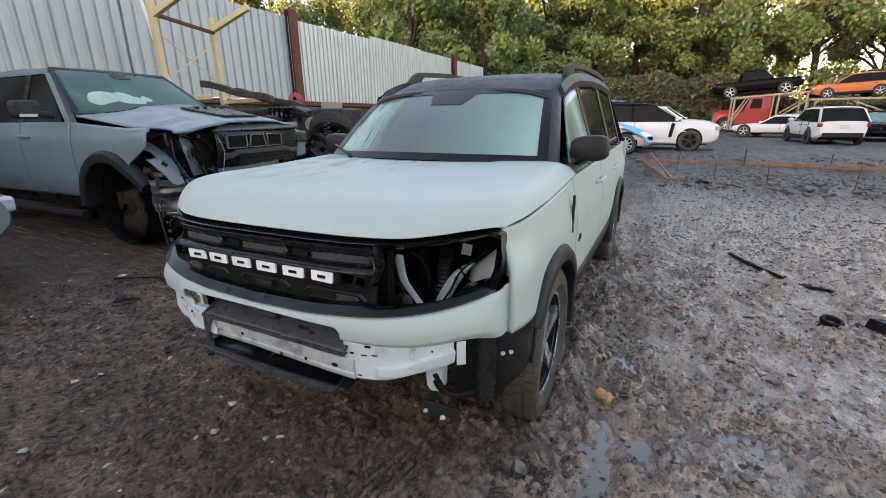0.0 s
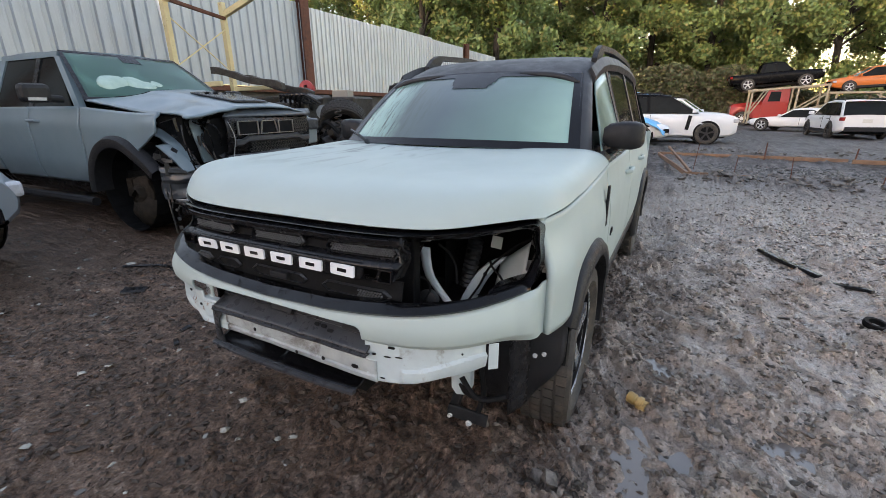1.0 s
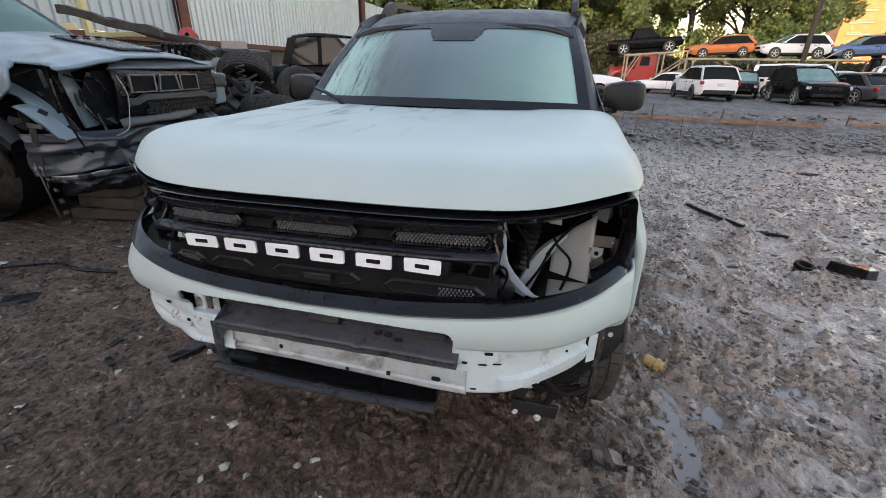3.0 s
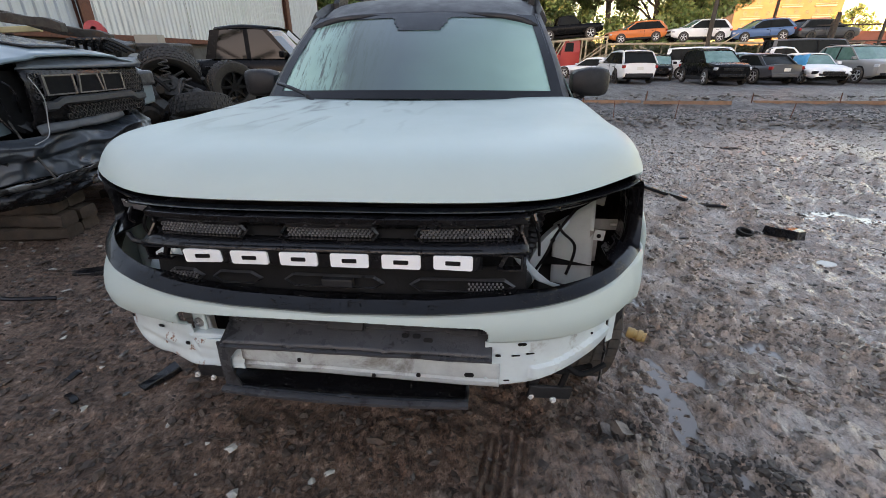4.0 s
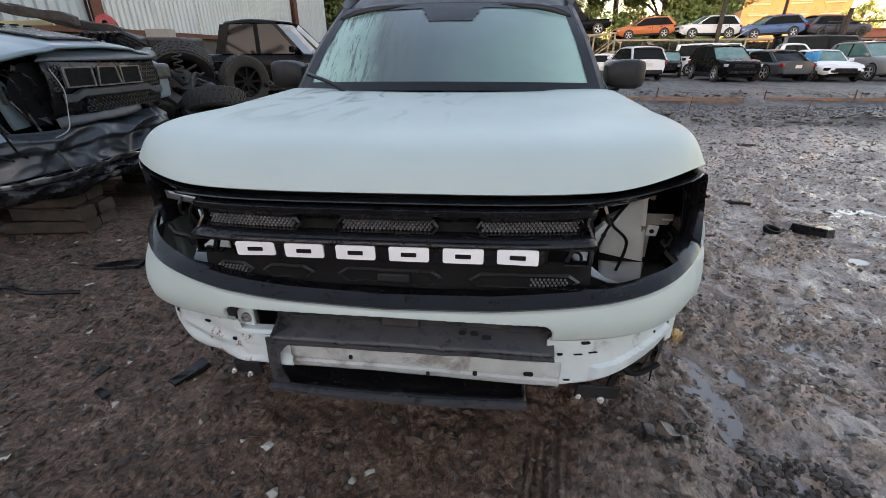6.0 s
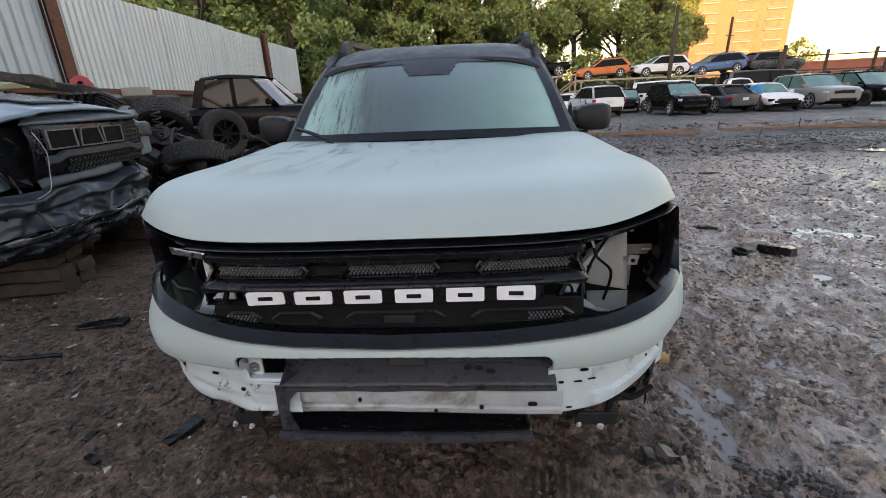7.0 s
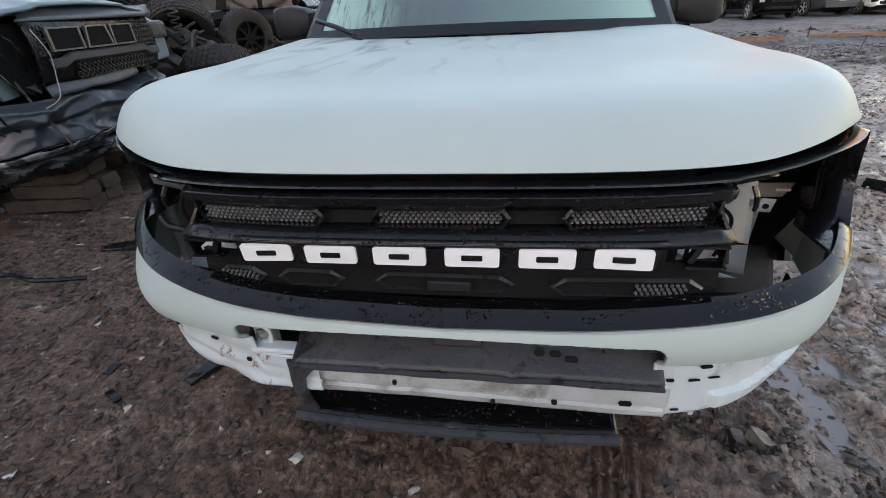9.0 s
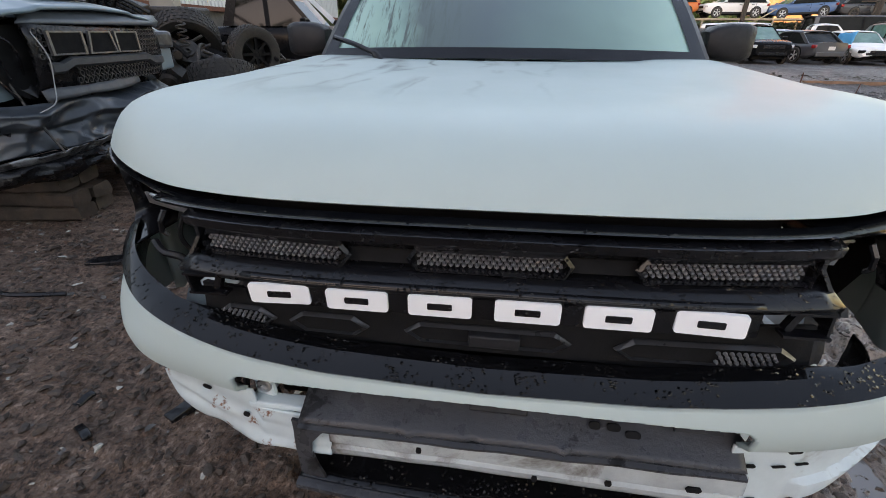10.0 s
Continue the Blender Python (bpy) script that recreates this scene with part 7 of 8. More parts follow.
bm = grid(pk_hood, lin(-1, 1, 41), lin(0, 1, 34))
crumple(bm, 0.006, 4)
part("hood", bm, SLATE, pk, "bent slate-blue hood with two dark scoops", 35, 0.02)
cowl = grid(lambda u, v: tuple(Vector(pk_hood(0.62 * u - 0.08, 0.02 + 0.16 * v * (1 - abs(u) ** 4))) + Vector((0, 0, 0.008))), lin(-1, 1, 16), lin(0, 1, 5))
part("cowl_vent", cowl, BLACK, pk, "black vent at the hood's rear edge", 40, 0.008)
for s in (1,):
    bm = grid(lambda u, v: tuple(Vector(pk_hood(-0.36 + 0.66 * u + 0.06 * v * (0.5 - u) * 2, 0.50 + 0.40 * v)) + Vector((0, 0, 0.020))), lin(0, 1, 12), lin(0, 1, 10))
    sc_ = part("hood_scoop", bm, BLACK, pk, "black hood scoop insert", 40, 0.012)
    for k in range(4):
        bm = bmesh.new()
        q = Vector(pk_hood(-0.22 + 0.13 * k, 0.56)) + Vector((0, 0, 0.030))
        box(bm, q, (0.035, 0.05, 0.012))
        part("vent", bm, DARK, sc_, bevel=0.004)
# front: grille with three plain outlined blocks
front = bmesh.new()
loft([[(0.02 - 0.10 * (y / 0.8) ** 2 + dx, y, z) for dx, z in ((-0.06, 1.22), (0.0, 1.19), (0.03, 1.10), (0.03, 0.98), (0.0, 0.86), (-0.04, 0.80))] for y in lin(-0.45, 0.80, 16)], front)
gr = part("grille", front, BLACK, pk, "black mesh grille, broken at one end", 30, 0.03)
HEX = surface("grille_mesh", (0.05, 0.052, 0.055), (0.03, 0.03, 0.032), 40, (0.25, 0.45), 0.1)
for z0, z1, y0, y1 in ((1.0, 1.17, 0.36, 0.72), (0.86, 0.95, -0.2, 0.7), (1.0, 1.17, -0.42, -0.36)):
    bm = bmesh.new()
    row = 0
    z = z0
    while z < z1:
        y = y0 + 0.02 * (row % 2)
        while y < y1:
            x = 0.055 - 0.10 * (y / 0.8) ** 2 - 0.25 * max(0, 0.96 - z)
            lathe(bm, [(0.019, 0.0), (0.019, 0.014), (0.014, 0.014), (0.013, 0.0)], axle((x, y, z), (1, 0, 0)), 6)
            y += 0.041
        z += 0.036
        row += 1
    part("mesh", bm, HEX, gr, "hexagon mesh")
CHROME = surface("dull_chrome", (0.20, 0.205, 0.215), (0.13, 0.13, 0.14), 40, (0.25, 0.4), 0.8)
for k, (y, w_) in enumerate(((-0.24, 0.27), (0.03, 0.25), (0.29, 0.23))):
    m = Matrix.Translation((0.066 - 0.10 * (y / 0.8) ** 2, y, 1.075)) @ Matrix.Rotation(radians(90), 4, "Z") @ Matrix.Rotation(radians(90), 4, "X")
    bm = bmesh.new()
    o = [m @ Vector((x, y_, 0.02)) for x, y_ in ((-w_ / 2, -0.07), (w_ / 2, -0.07), (w_ / 2 - 0.03 * (k == 1), 0.07), (-w_ / 2 + 0.03 * (k == 1), 0.07))]
    cen = sum(o, Vector()) / 4
    i_ = [cen + (p - cen) * 0.86 for p in o]
    loft([[p - Vector((0.02, 0, 0)) for p in o], o, i_, [p - Vector((0.012, 0, 0)) for p in i_]], bm, True)
    ob = part("emblem_block", bm, CHROME, gr, "plain outlined chrome block", solid=0.004)
    bm = bmesh.new()
    loft([[p - Vector((0.008, 0, 0)) for p in i_], [p - Vector((0.03, 0, 0)) for p in i_]], bm, True, True)
    part("inset", bm, DARK, ob)
bm = bmesh.new()
loft([[(0.065 - 0.10 * (y / 0.8) ** 2 + dx, y, 0.965 - 0.03 * (abs(y - 0.15) > 0.42) + dz) for dx, dz in ((0, 0.03), (0.03, 0.02), (0.03, -0.02), (0, -0.035))] for y in lin(-0.4, 0.72, 16)], bm, True, True)
part("grille_bar", bm, surface("scuffed_bar", (0.06, 0.065, 0.07), (0.04, 0.042, 0.046), 20, (0.3, 0.5)), gr)
bm = grid(lambda u, v: (0.06 - 0.10 * (u * 0.82) ** 2 - 0.05 * v, 0.15 + u * 0.62, 1.19 + 0.075 * v), lin(-1, 1, 16), lin(0, 1, 4))
part("hood_edge_trim", bm, surface("slate_trim", (0.07, 0.085, 0.10), (0.05, 0.06, 0.07), 12, (0.3, 0.45)), pk, smooth=40, solid=0.015)
# far side corner is whole
bm = bmesh.new()
loft([[(x, y, z) for y, z in ((0.70, 0.84), (0.98, 0.86), (0.99, 1.12), (0.72, 1.20))] for x in (-0.55, -0.20, -0.08)], bm, True, True)
part("corner_panel", bm, SLATE, pk, bevel=0.02)
bm = bmesh.new()
box(bm, (-0.09, 0.84, 1.08), (0.08, 0.26, 0.14), rot(0, 0, -18))
part("headlamp", bm, surface("dark_lamp", (0.10, 0.105, 0.11), (0.03, 0.03, 0.032), 20, (0.1, 0.3)), pk, bevel=0.03)
# bumper, bent down on one side
def bump_f(y, k):
    t = y / 0.98
    fold = abs(noise.noise(Vector((1.5, y * 3.4 + k * 1.2, k * 1.4))))
    small = abs(noise.noise(Vector((7.5, y * 8.5, k * 4.0))))
    z = 0.80 - 0.30 * k - 0.05 * max(0.0, -t) + 0.05 * noise.noise(Vector((9, y * 2.6, k)))
    x = 0.04 + 0.10 * smooth01(k, 0.0, 0.22) - 0.05 * smooth01(k, 0.45, 0.60) - 0.42 * abs(t) ** 4 - 0.10 * max(0.0, -t) ** 2
    return (x - 0.17 * fold - 0.035 * small, y, z)


SLATEPLASTIC = surface("dark_slate_bumper", (0.040, 0.050, 0.060), (0.020, 0.025, 0.031), 6, (0.25, 0.5), 0, 0.1, 90, 0.15)
part("bumper", grid(bump_f, lin(-0.98, 0.98, 150), lin(0, 1, 44)), SLATEPLASTIC, pk, "crumpled dark bumper", 55, 0.012)
# bent bright lip along its foot, and the torn guard below
def foot(y, k):
    t = y / 0.95
    return (0.07 - 0.40 * abs(t) ** 4 + 0.03 * noise.noise(Vector((2, y * 5, k))) - 0.05 * k, y, 0.50 + 0.05 * t - 0.05 * k + 0.030 * noise.noise(Vector((4, y * 4.2, 0))) + 0.012 * noise.noise(Vector((5, y * 12, k))))


part("bumper_lip", grid(foot, lin(-0.93, 0.93, 70), lin(0, 1, 5)), surface("scratched_chrome", (0.42, 0.44, 0.46), (0.10, 0.10, 0.105), 9, (0.3, 0.5), 0.5, 0.2, 40, 0, (0.03, 0.03, 0.03), 7, 0.50, 0.60), pk, "bent scratched bright lip", 22, 0.006)
bm = grid(lambda y, k: (0.02 - 0.34 * abs(y / 0.95) ** 3 + 0.07 * math.sin(math.pi * k) - 0.10 * abs(noise.noise(Vector((y * 4, k * 2, 3)))), y, 0.47 + 0.04 * y - 0.15 * k + 0.05 * noise.noise(Vector((y * 3, 5, k)))), lin(-0.90, 0.90, 60), lin(0, 1, 12))
part("skid_plate", bm, BLACK, pk, "dented black lower guard", 25, 0.012)
bm = grid(lambda u, v: (0.045 - 0.09 * (u * 0.7) ** 2 + 0.02 * v, -0.05 + 0.42 * u, 0.845 - 0.055 * v + 0.02 * u), lin(-1, 1, 24), lin(0, 1, 4))
crumple(bm, 0.015, 7, 3.0)
part("grille_apron", bm, surface("scuffed_apron", (0.075, 0.082, 0.09), (0.04, 0.044, 0.05), 9, (0.35, 0.6)), pk, "scuffed grey strip below the mesh", 25, 0.010)
bm = bmesh.new()
tube(bm, spline([(0.10, -0.50, 1.14), (0.13, -0.47, 1.0), (0.12, -0.49, 0.86), (0.15, -0.56, 0.78), (0.13, -0.66, 0.74)], 26), 0.0035, 6)
part("loose_wire", bm, ZINC, pk, "grey loose wire")
# torn corner: rails, brackets, hoses, scraps
bm = bmesh.new()
box(bm, (-0.55, 0, 0.95), (0.5, 1.5, 0.55))
part("engine_bay", bm, DARK, pk)
rs = random.Random(11)
for k, (p, q, r_, mt) in enumerate((((-0.75, -0.85, 1.10), (-0.25, -0.72, 0.80), 0.034, SLATE), ((-0.62, -0.80, 1.16), (-0.20, -0.55, 1.17), 0.016, ZINC), ((-0.30, -0.60, 1.18), (-0.22, -0.54, 0.78), 0.034, SLATE), ((-0.5, -0.9, 0.95), (-0.15, -0.78, 0.72), 0.035, SLATE), ((-0.28, -0.42, 1.14), (-0.12, -0.42, 0.80), 0.03, ENGINE), ((-0.8, -0.7, 1.18), (-0.1, -0.5, 1.20), 0.022, ENGINE))):
    bm = bmesh.new()
    mid = (Vector(p) + Vector(q)) / 2 + Vector((0.02, -0.03, 0.04))
    pts_ = spline([p, mid, q], 9)
    wd = Vector((0.3, 1, 0.2)).normalized()
    loft([[c_ + wd * r_ * 1.5 * a_ + Vector((1, 0, 0.3)) * r_ * 0.35 * b_ for a_, b_ in ((-1, -1), (1, -1), (1, 1), (0, 1.8), (-1, 1))] for c_ in pts_], bm, True, True)
    crumple(bm, 0.016, 9, k)
    part("bent_rail", bm, mt, pk, smooth=40)
bm = bmesh.new()
lathe(bm, [(0.19, 0), (0.20, 0.03), (0.17, 0.04), (0.06, 0.03), (0.001, 0.03)], axle((-0.12, -0.42, 0.98), (1, -0.2, 0)), 20)
crumple(bm, 0.02, 14)
part("fan_shroud", bm, DARK, pk, smooth=20)
for k in range(46):
    bm = bmesh.new()
    c_ = Vector((rs.uniform(-0.75, -0.02), rs.uniform(-0.95, -0.40), rs.uniform(0.62, 1.16)))
    box(bm, c_, (rs.uniform(0.03, 0.16), rs.uniform(0.02, 0.07), rs.uniform(0.004, 0.02)), rot(rs.uniform(0, 90), rs.uniform(0, 90), rs.uniform(0, 90)))
    crumple(bm, 0.015, 12, k)
    part("scrap", bm, rs.choice([ENGINE, BLACK, FLARE, DARK, BLACK, ENGINE]), pk, bevel=0.004)
for k in range(20):
    a = Vector((rs.uniform(-0.7, -0.05), rs.uniform(-0.9, -0.35), rs.uniform(0.8, 1.15)))
    bm = bmesh.new()
    tube(bm, spline([a, a + Vector((rs.uniform(-0.1, 0.2), rs.uniform(-0.15, 0.15), -rs.uniform(0.05, 0.2))), a + Vector((rs.uniform(-0.1, 0.3), rs.uniform(-0.1, 0.3), -rs.uniform(0.2, 0.5)))], 12), 0.008, 6)
    part("cable", bm, BLACK if k % 3 else ENGINE, pk)
bm = bmesh.new()
for k in range(6):
    box(bm, (-0.35 + 0.05 * k, -0.98 + 0.03 * math.sin(k), 0.50 - 0.075 * k), (0.030, 0.016, 0.030), rot(k * 30, k * 20, 0))
tube(bm, spline([(-0.4, -0.97, 0.55), (-0.3, -0.99, 0.35), (-0.28, -0.98, 0.12)], 10), 0.010, 6)
part("hanging_strut", bm, ENGINE, pk, "hanging muddy strut")
bm = bmesh.new()
box(bm, (-2.8, 0, 0.52), (5.0, 1.3, 0.22))
part("chassis", bm, DARK, pk)
bm = bmesh.new()
box(bm, (-4.8, 0, 1.30), (2.0, 1.75, 0.06))
part("bed_cover", bm, BLACK, pk)
# the crash pushed the nose across
for ob in [c for c in pk.children_recursive if c.type == "MESH" and c.matrix_basis == Matrix()]:
    for v in ob.data.vertices:
        k = smooth01(v.co.x, -0.75, -0.15)
        v.co.y -= 0.13 * k * (1 if v.co.z < 1.2 else 0.6)
        v.co.z += 0.035 * k * smooth01(v.co.z, 0.75, 0.95)
DARKTIMBER = surface("dark_timber", (0.075, 0.052, 0.036), (0.034, 0.025, 0.019), 9, (0.6, 0.85), 0, 0.5, 45)
# timber that carries the pickup's nose
for x, y, a in ((-3.25, 2.0, 8), (-3.25, 3.1, 3)):
    stack = group_at("timber_stack", pose(x, y, 0, 0, 0, a), "worn brown timbers stacked under the pickup's nose", "timber", "timber stacks")
    for k, (w_, d_, dx, turn_) in enumerate(((0.62, 0.17, -0.02, 3), (0.56, 0.16, 0.04, -4), (0.50, 0.18, -0.01, 2))):
        for dy in (-0.105, 0.095):
            bm = loft([[(t * w_ + dx, dy + d_ * 0.52 * c, -0.02 + 0.106 * k + 0.05 + 0.050 * n_) for c, n_ in ((-1, -0.7), (-0.8, -1), (0.8, -1), (1, -0.7), (1, 0.7), (0.8, 1), (-0.8, 1), (-1, 0.7))] for t in lin(-0.5, 0.5, 9)], closed=True, caps=True)
            crumple(bm, 0.012, 9, k + dy)
            ob = part("timber", bm, DARKTIMBER, stack)
            ob.matrix_basis = Matrix.Rotation(radians(turn_), 4, "Z")

# ---------------------------------------------------------------- car at the edge, mostly out of view
ed = car("parked_car", pose(-5.33, -1.0, 0.06, 0, 0, 20), "steelblue", "silver-blue car, only its corner in view", 4.3, 1.8, 1.62, "sedan", cladding=False, group="", glass_mat=GREENGLASS)

# ---------------------------------------------------------------- heap of axles and tyres
OLDRUBBER = surface("old_muddy_rubber", (0.022, 0.021, 0.020), (0.036, 0.033, 0.030), 18, (0.55, 0.8), 0, 0.3, 150, 0, (0.07, 0.055, 0.043), 7, 0.56, 0.72, spec=0.3)


def loose_tyre(x, y, z, r, w, way, label, spokes=0):
    t = group_at("loose_tyre", Matrix(), label, "tyre", "tyres in the heap")
    wheel(t, axle((x, y, z), way), r, w, spokes, DARK, 0.62, OLDRUBBER, detail=34, tread=34)
    return t


loose_tyre(-4.22, 5.25, 1.10, 0.40, 0.27, (0.40, -0.62, -0.60), "big worn tyre on a rusty axle, tipped on the heap")
loose_tyre(-3.42, 5.45, 0.93, 0.35, 0.20, (0.86, -0.50, -0.1), "worn tyre with a pale rim, standing on the heap", 8)
loose_tyre(-3.36, 4.55, 0.70, 0.37, 0.25, (-0.20, 0.30, 0.92), "muddy tyre lying flat on the heap")
heap = group_at("scrap_heap", Matrix(), "heap of greasy axles, hoses and engine parts", "scrap")
rs = random.Random(21)
for k in range(150):
    p = Vector((rs.uniform(-5.2, -3.3), rs.uniform(4.3, 6.2), 0))
    top = 1.22 - 0.35 * abs(p.x + 4.4) - 0.25 * abs(p.y - 5.2)
    p.z = rs.uniform(0.05, max(0.2, top))
    bm = bmesh.new()
    kind = k % 4
    way = Vector((rs.gauss(0, 1), rs.gauss(0, 1), rs.gauss(0, 0.4)))
    if kind == 0:
        d = way.normalized() * rs.uniform(0.2, 0.6)
        rod(bm, p - d, p + d, rs.uniform(0.02, 0.06), rs.uniform(0.02, 0.05), 9)
    elif kind == 1:
        lathe(bm, [(0.02, -0.1), (0.11, -0.08), (0.13, 0), (0.10, 0.06), (0.05, 0.08), (0.001, 0.08)], axle(p, way), 14)
    elif kind == 2:
        tube(bm, spline([p, p + way * 0.2 + Vector((0, 0, 0.2)), p + way * 0.35], 10), rs.uniform(0.012, 0.03), 7)
    else:
        box(bm, p, (rs.uniform(0.1, 0.4), rs.uniform(0.1, 0.3), rs.uniform(0.06, 0.2)), rot(rs.uniform(0, 60), rs.uniform(0, 60), rs.uniform(0, 90)))
        crumple(bm, 0.04, 6, k)
    part(("axle_shaft", "brake_drum", "hose", "casting")[kind], bm, rs.choice([ENGINE, DARK, MUDDY, DARK, MUDDY, ENGINE]), heap, smooth=35)
for p, way, r_ in (((-4.72, 5.30, 1.26), (0.7, -0.7, 0.1), 0.13), ((-4.0, 4.9, 0.98), (0.6, -0.6, 0.5), 0.15), ((-4.5, 4.75, 0.85), (0.3, -0.9, 0.2), 0.12)):
    bm = bmesh.new()
    lathe(bm, [(0.02, 0.03), (r_ * 0.5, 0.03), (r_ * 0.52, 0.0), (r_, 0.0), (r_, -0.02), (r_ * 0.5, -0.02), (0.02, -0.05)], axle(p, way), 26)
    part("brake_disc", bm, ZINC if p[0] < -4.6 else ENGINE, heap, "dull grey brake disc", 30)
for k in range(5):
    bm = bmesh.new()
    tube(bm, [Vector((-4.25 + 0.12 * k, 5.0 - 0.06 * k, 0.9)) + Vector((0.055 * math.cos(t), 0.055 * math.sin(t), t * 0.012)) for t in lin(0, 34, 90)], 0.011, 5) if k == 2 else rod(bm, (-4.6 + 0.3 * k, 4.75, 0.75 + 0.08 * k), (-3.9 + 0.1 * k, 5.1, 1.15 - 0.1 * k), 0.025, 0.018, 8)
    part("coil_spring" if k == 2 else "control_arm", bm, ENGINE, heap, smooth=40)
# engine with a red cap behind the pickup's hood
eng = group_at("scrap_engine", Matrix(), "greasy black engine on top of the scrap heap", "engine")
bm = bmesh.new()
box(bm, (-5.05, 5.0, 1.20), (0.5, 0.5, 0.5), rot(10, 0, 20))
box(bm, (-4.9, 5.2, 1.45), (0.3, 0.4, 0.2), rot(10, 20, 20))
crumple(bm, 0.05, 4)
part("block", bm, ENGINE, eng, bevel=0.02)
for k in range(5):
    bm = bmesh.new()
    tube(bm, spline([(-5.2 + 0.1 * k, 4.8, 1.3), (-5.1 + 0.12 * k, 4.7, 1.55), (-4.8 + 0.1 * k, 4.9, 1.4)], 12), 0.025, 8)
    part("hose", bm, BLACK, eng, smooth=40)
bm = bmesh.new()
lathe(bm, [(0.03, 0.11), (0.10, 0.10), (0.11, 0.07), (0.05, 0.05), (0.05, -0.05), (0.11, -0.07), (0.10, -0.10), (0.03, -0.11)], axle((-6.75, 7.0, 1.78), (0.5, -0.8, 0.2)) @ Matrix.Scale(1.45, 4), 20)
tagged(part("reel", bm, surface("red_plastic", (0.42, 0.03, 0.03), (0.3, 0.02, 0.02), 12, (0.35, 0.5))), "red plastic reel on the scrap heap", "reel")
bm = bmesh.new()
box(bm, (-7.0, 6.6, 0.8), (1.6, 1.2, 1.6))
crumple(bm, 0.1, 1.5)
tagged(part("scrap_bale", bm, ENGINE, bevel=0.05), "dark crushed scrap bale by the wall", "scrap")
# chassis rails on a rack behind the blue pickup
for a, b in (((-7.5, 5.15, 2.08), (-5.9, 5.5, 1.74)), ((-7.2, 5.7, 1.95), (-5.6, 6.0, 1.60))):
    bm = bmesh.new()
    p, q = Vector(a), Vector(b)
    n_ = 14
    for i in range(n_):
        c0, c1 = p.lerp(q, i / n_), p.lerp(q, (i + 1) / n_)
    loft([[p.lerp(q, t) + Vector((0, dy, dz + 0.02 * math.sin(t * 9))) for dy, dz in ((-0.05, -0.07), (0.05, -0.07), (0.05, 0.06 + 0.010 * math.sin(t * 23)), (-0.05, 0.06 + 0.010 * math.sin(t * 23)))] for t in lin(0, 1, 24)], bm, True, True)
    tagged(part("chassis_rail", bm, ENGINE, bevel=0.01), "dark bent chassis rail laid across yellow arms", "rail", "chassis rails")
# yellow storage rack
yr = group_at("storage_rack", Matrix(), "worn yellow cantilever storage rack against the fence", "rack")
for (x, y) in ((-7.65, 4.5), (-8.0, 6.0)):
    beam((x, y, -0.1), (x - 0.05, y, 3.52), 0.125, YELLOW, yr, "upright")
    beam((x - 0.1, y, 3.25), (x + 1.05, y + 0.1, 3.62), 0.12, YELLOW, yr, "arm")
    beam((x, y, 1.75), (x + 1.0, y + 0.2, 1.78), 0.09, YELLOW, yr, "arm")
beam((-7.65, 4.5, 3.28), (-8.0, 6.0, 3.2), 0.07, RUST, yr, "cross_bar")
beam((-7.65, 4.5, 3.0), (-8.0, 6.0, 2.1), 0.028, YELLOW, yr, "brace")
beam((-7.65, 4.5, 2.1), (-8.0, 6.0, 3.0), 0.028, YELLOW, yr, "brace")
bm = bmesh.new()
rod(bm, (-8.62, 5.55, 0.0), (-8.6, 4.78, 4.3), 0.035, seg=10)
tagged(part("pipe", bm, WHITE), "white plastic pipe leaning on the fence behind the rack", "pipe")
bm = bmesh.new()
box(bm, (-6.2, 7.6, 1.66), (0.42, 0.3, 0.16), rot(0, 0, 12))
tagged(part("grey_box", bm, CONCRETE, bevel=0.01), "small pale grey block on the heap", "block")
bm = bmesh.new()
box(bm, (-6.2, 7.6, 0.78), (1.2, 0.9, 1.6), rot(0, 0, 5))
crumple(bm, 0.06, 2)
tagged(part("scrap_bale", bm, ENGINE, bevel=0.05), "dark crushed scrap bale by the wall", "scrap")

INSIDE[0] = Vector((0, 0, 0.8))
# ---------------------------------------------------------------- trees and distance
def leaf_quads(p, size, ns, slim):
    """Many small leaf blades at the points p, each turned its own way."""
    unit = lambda q: q / np.linalg.norm(q, axis=1, keepdims=True)
    a = unit(ns.normal(size=p.shape))
    b = unit(np.cross(a, ns.normal(size=p.shape)))
    a, b = a * size[:, None], b * (size * slim)[:, None]
    verts = np.stack([p - a, p - b, p + a, p + b], 1).reshape(-1, 3)
    return verts.tolist(), np.arange(len(verts)).reshape(-1, 4).tolist()


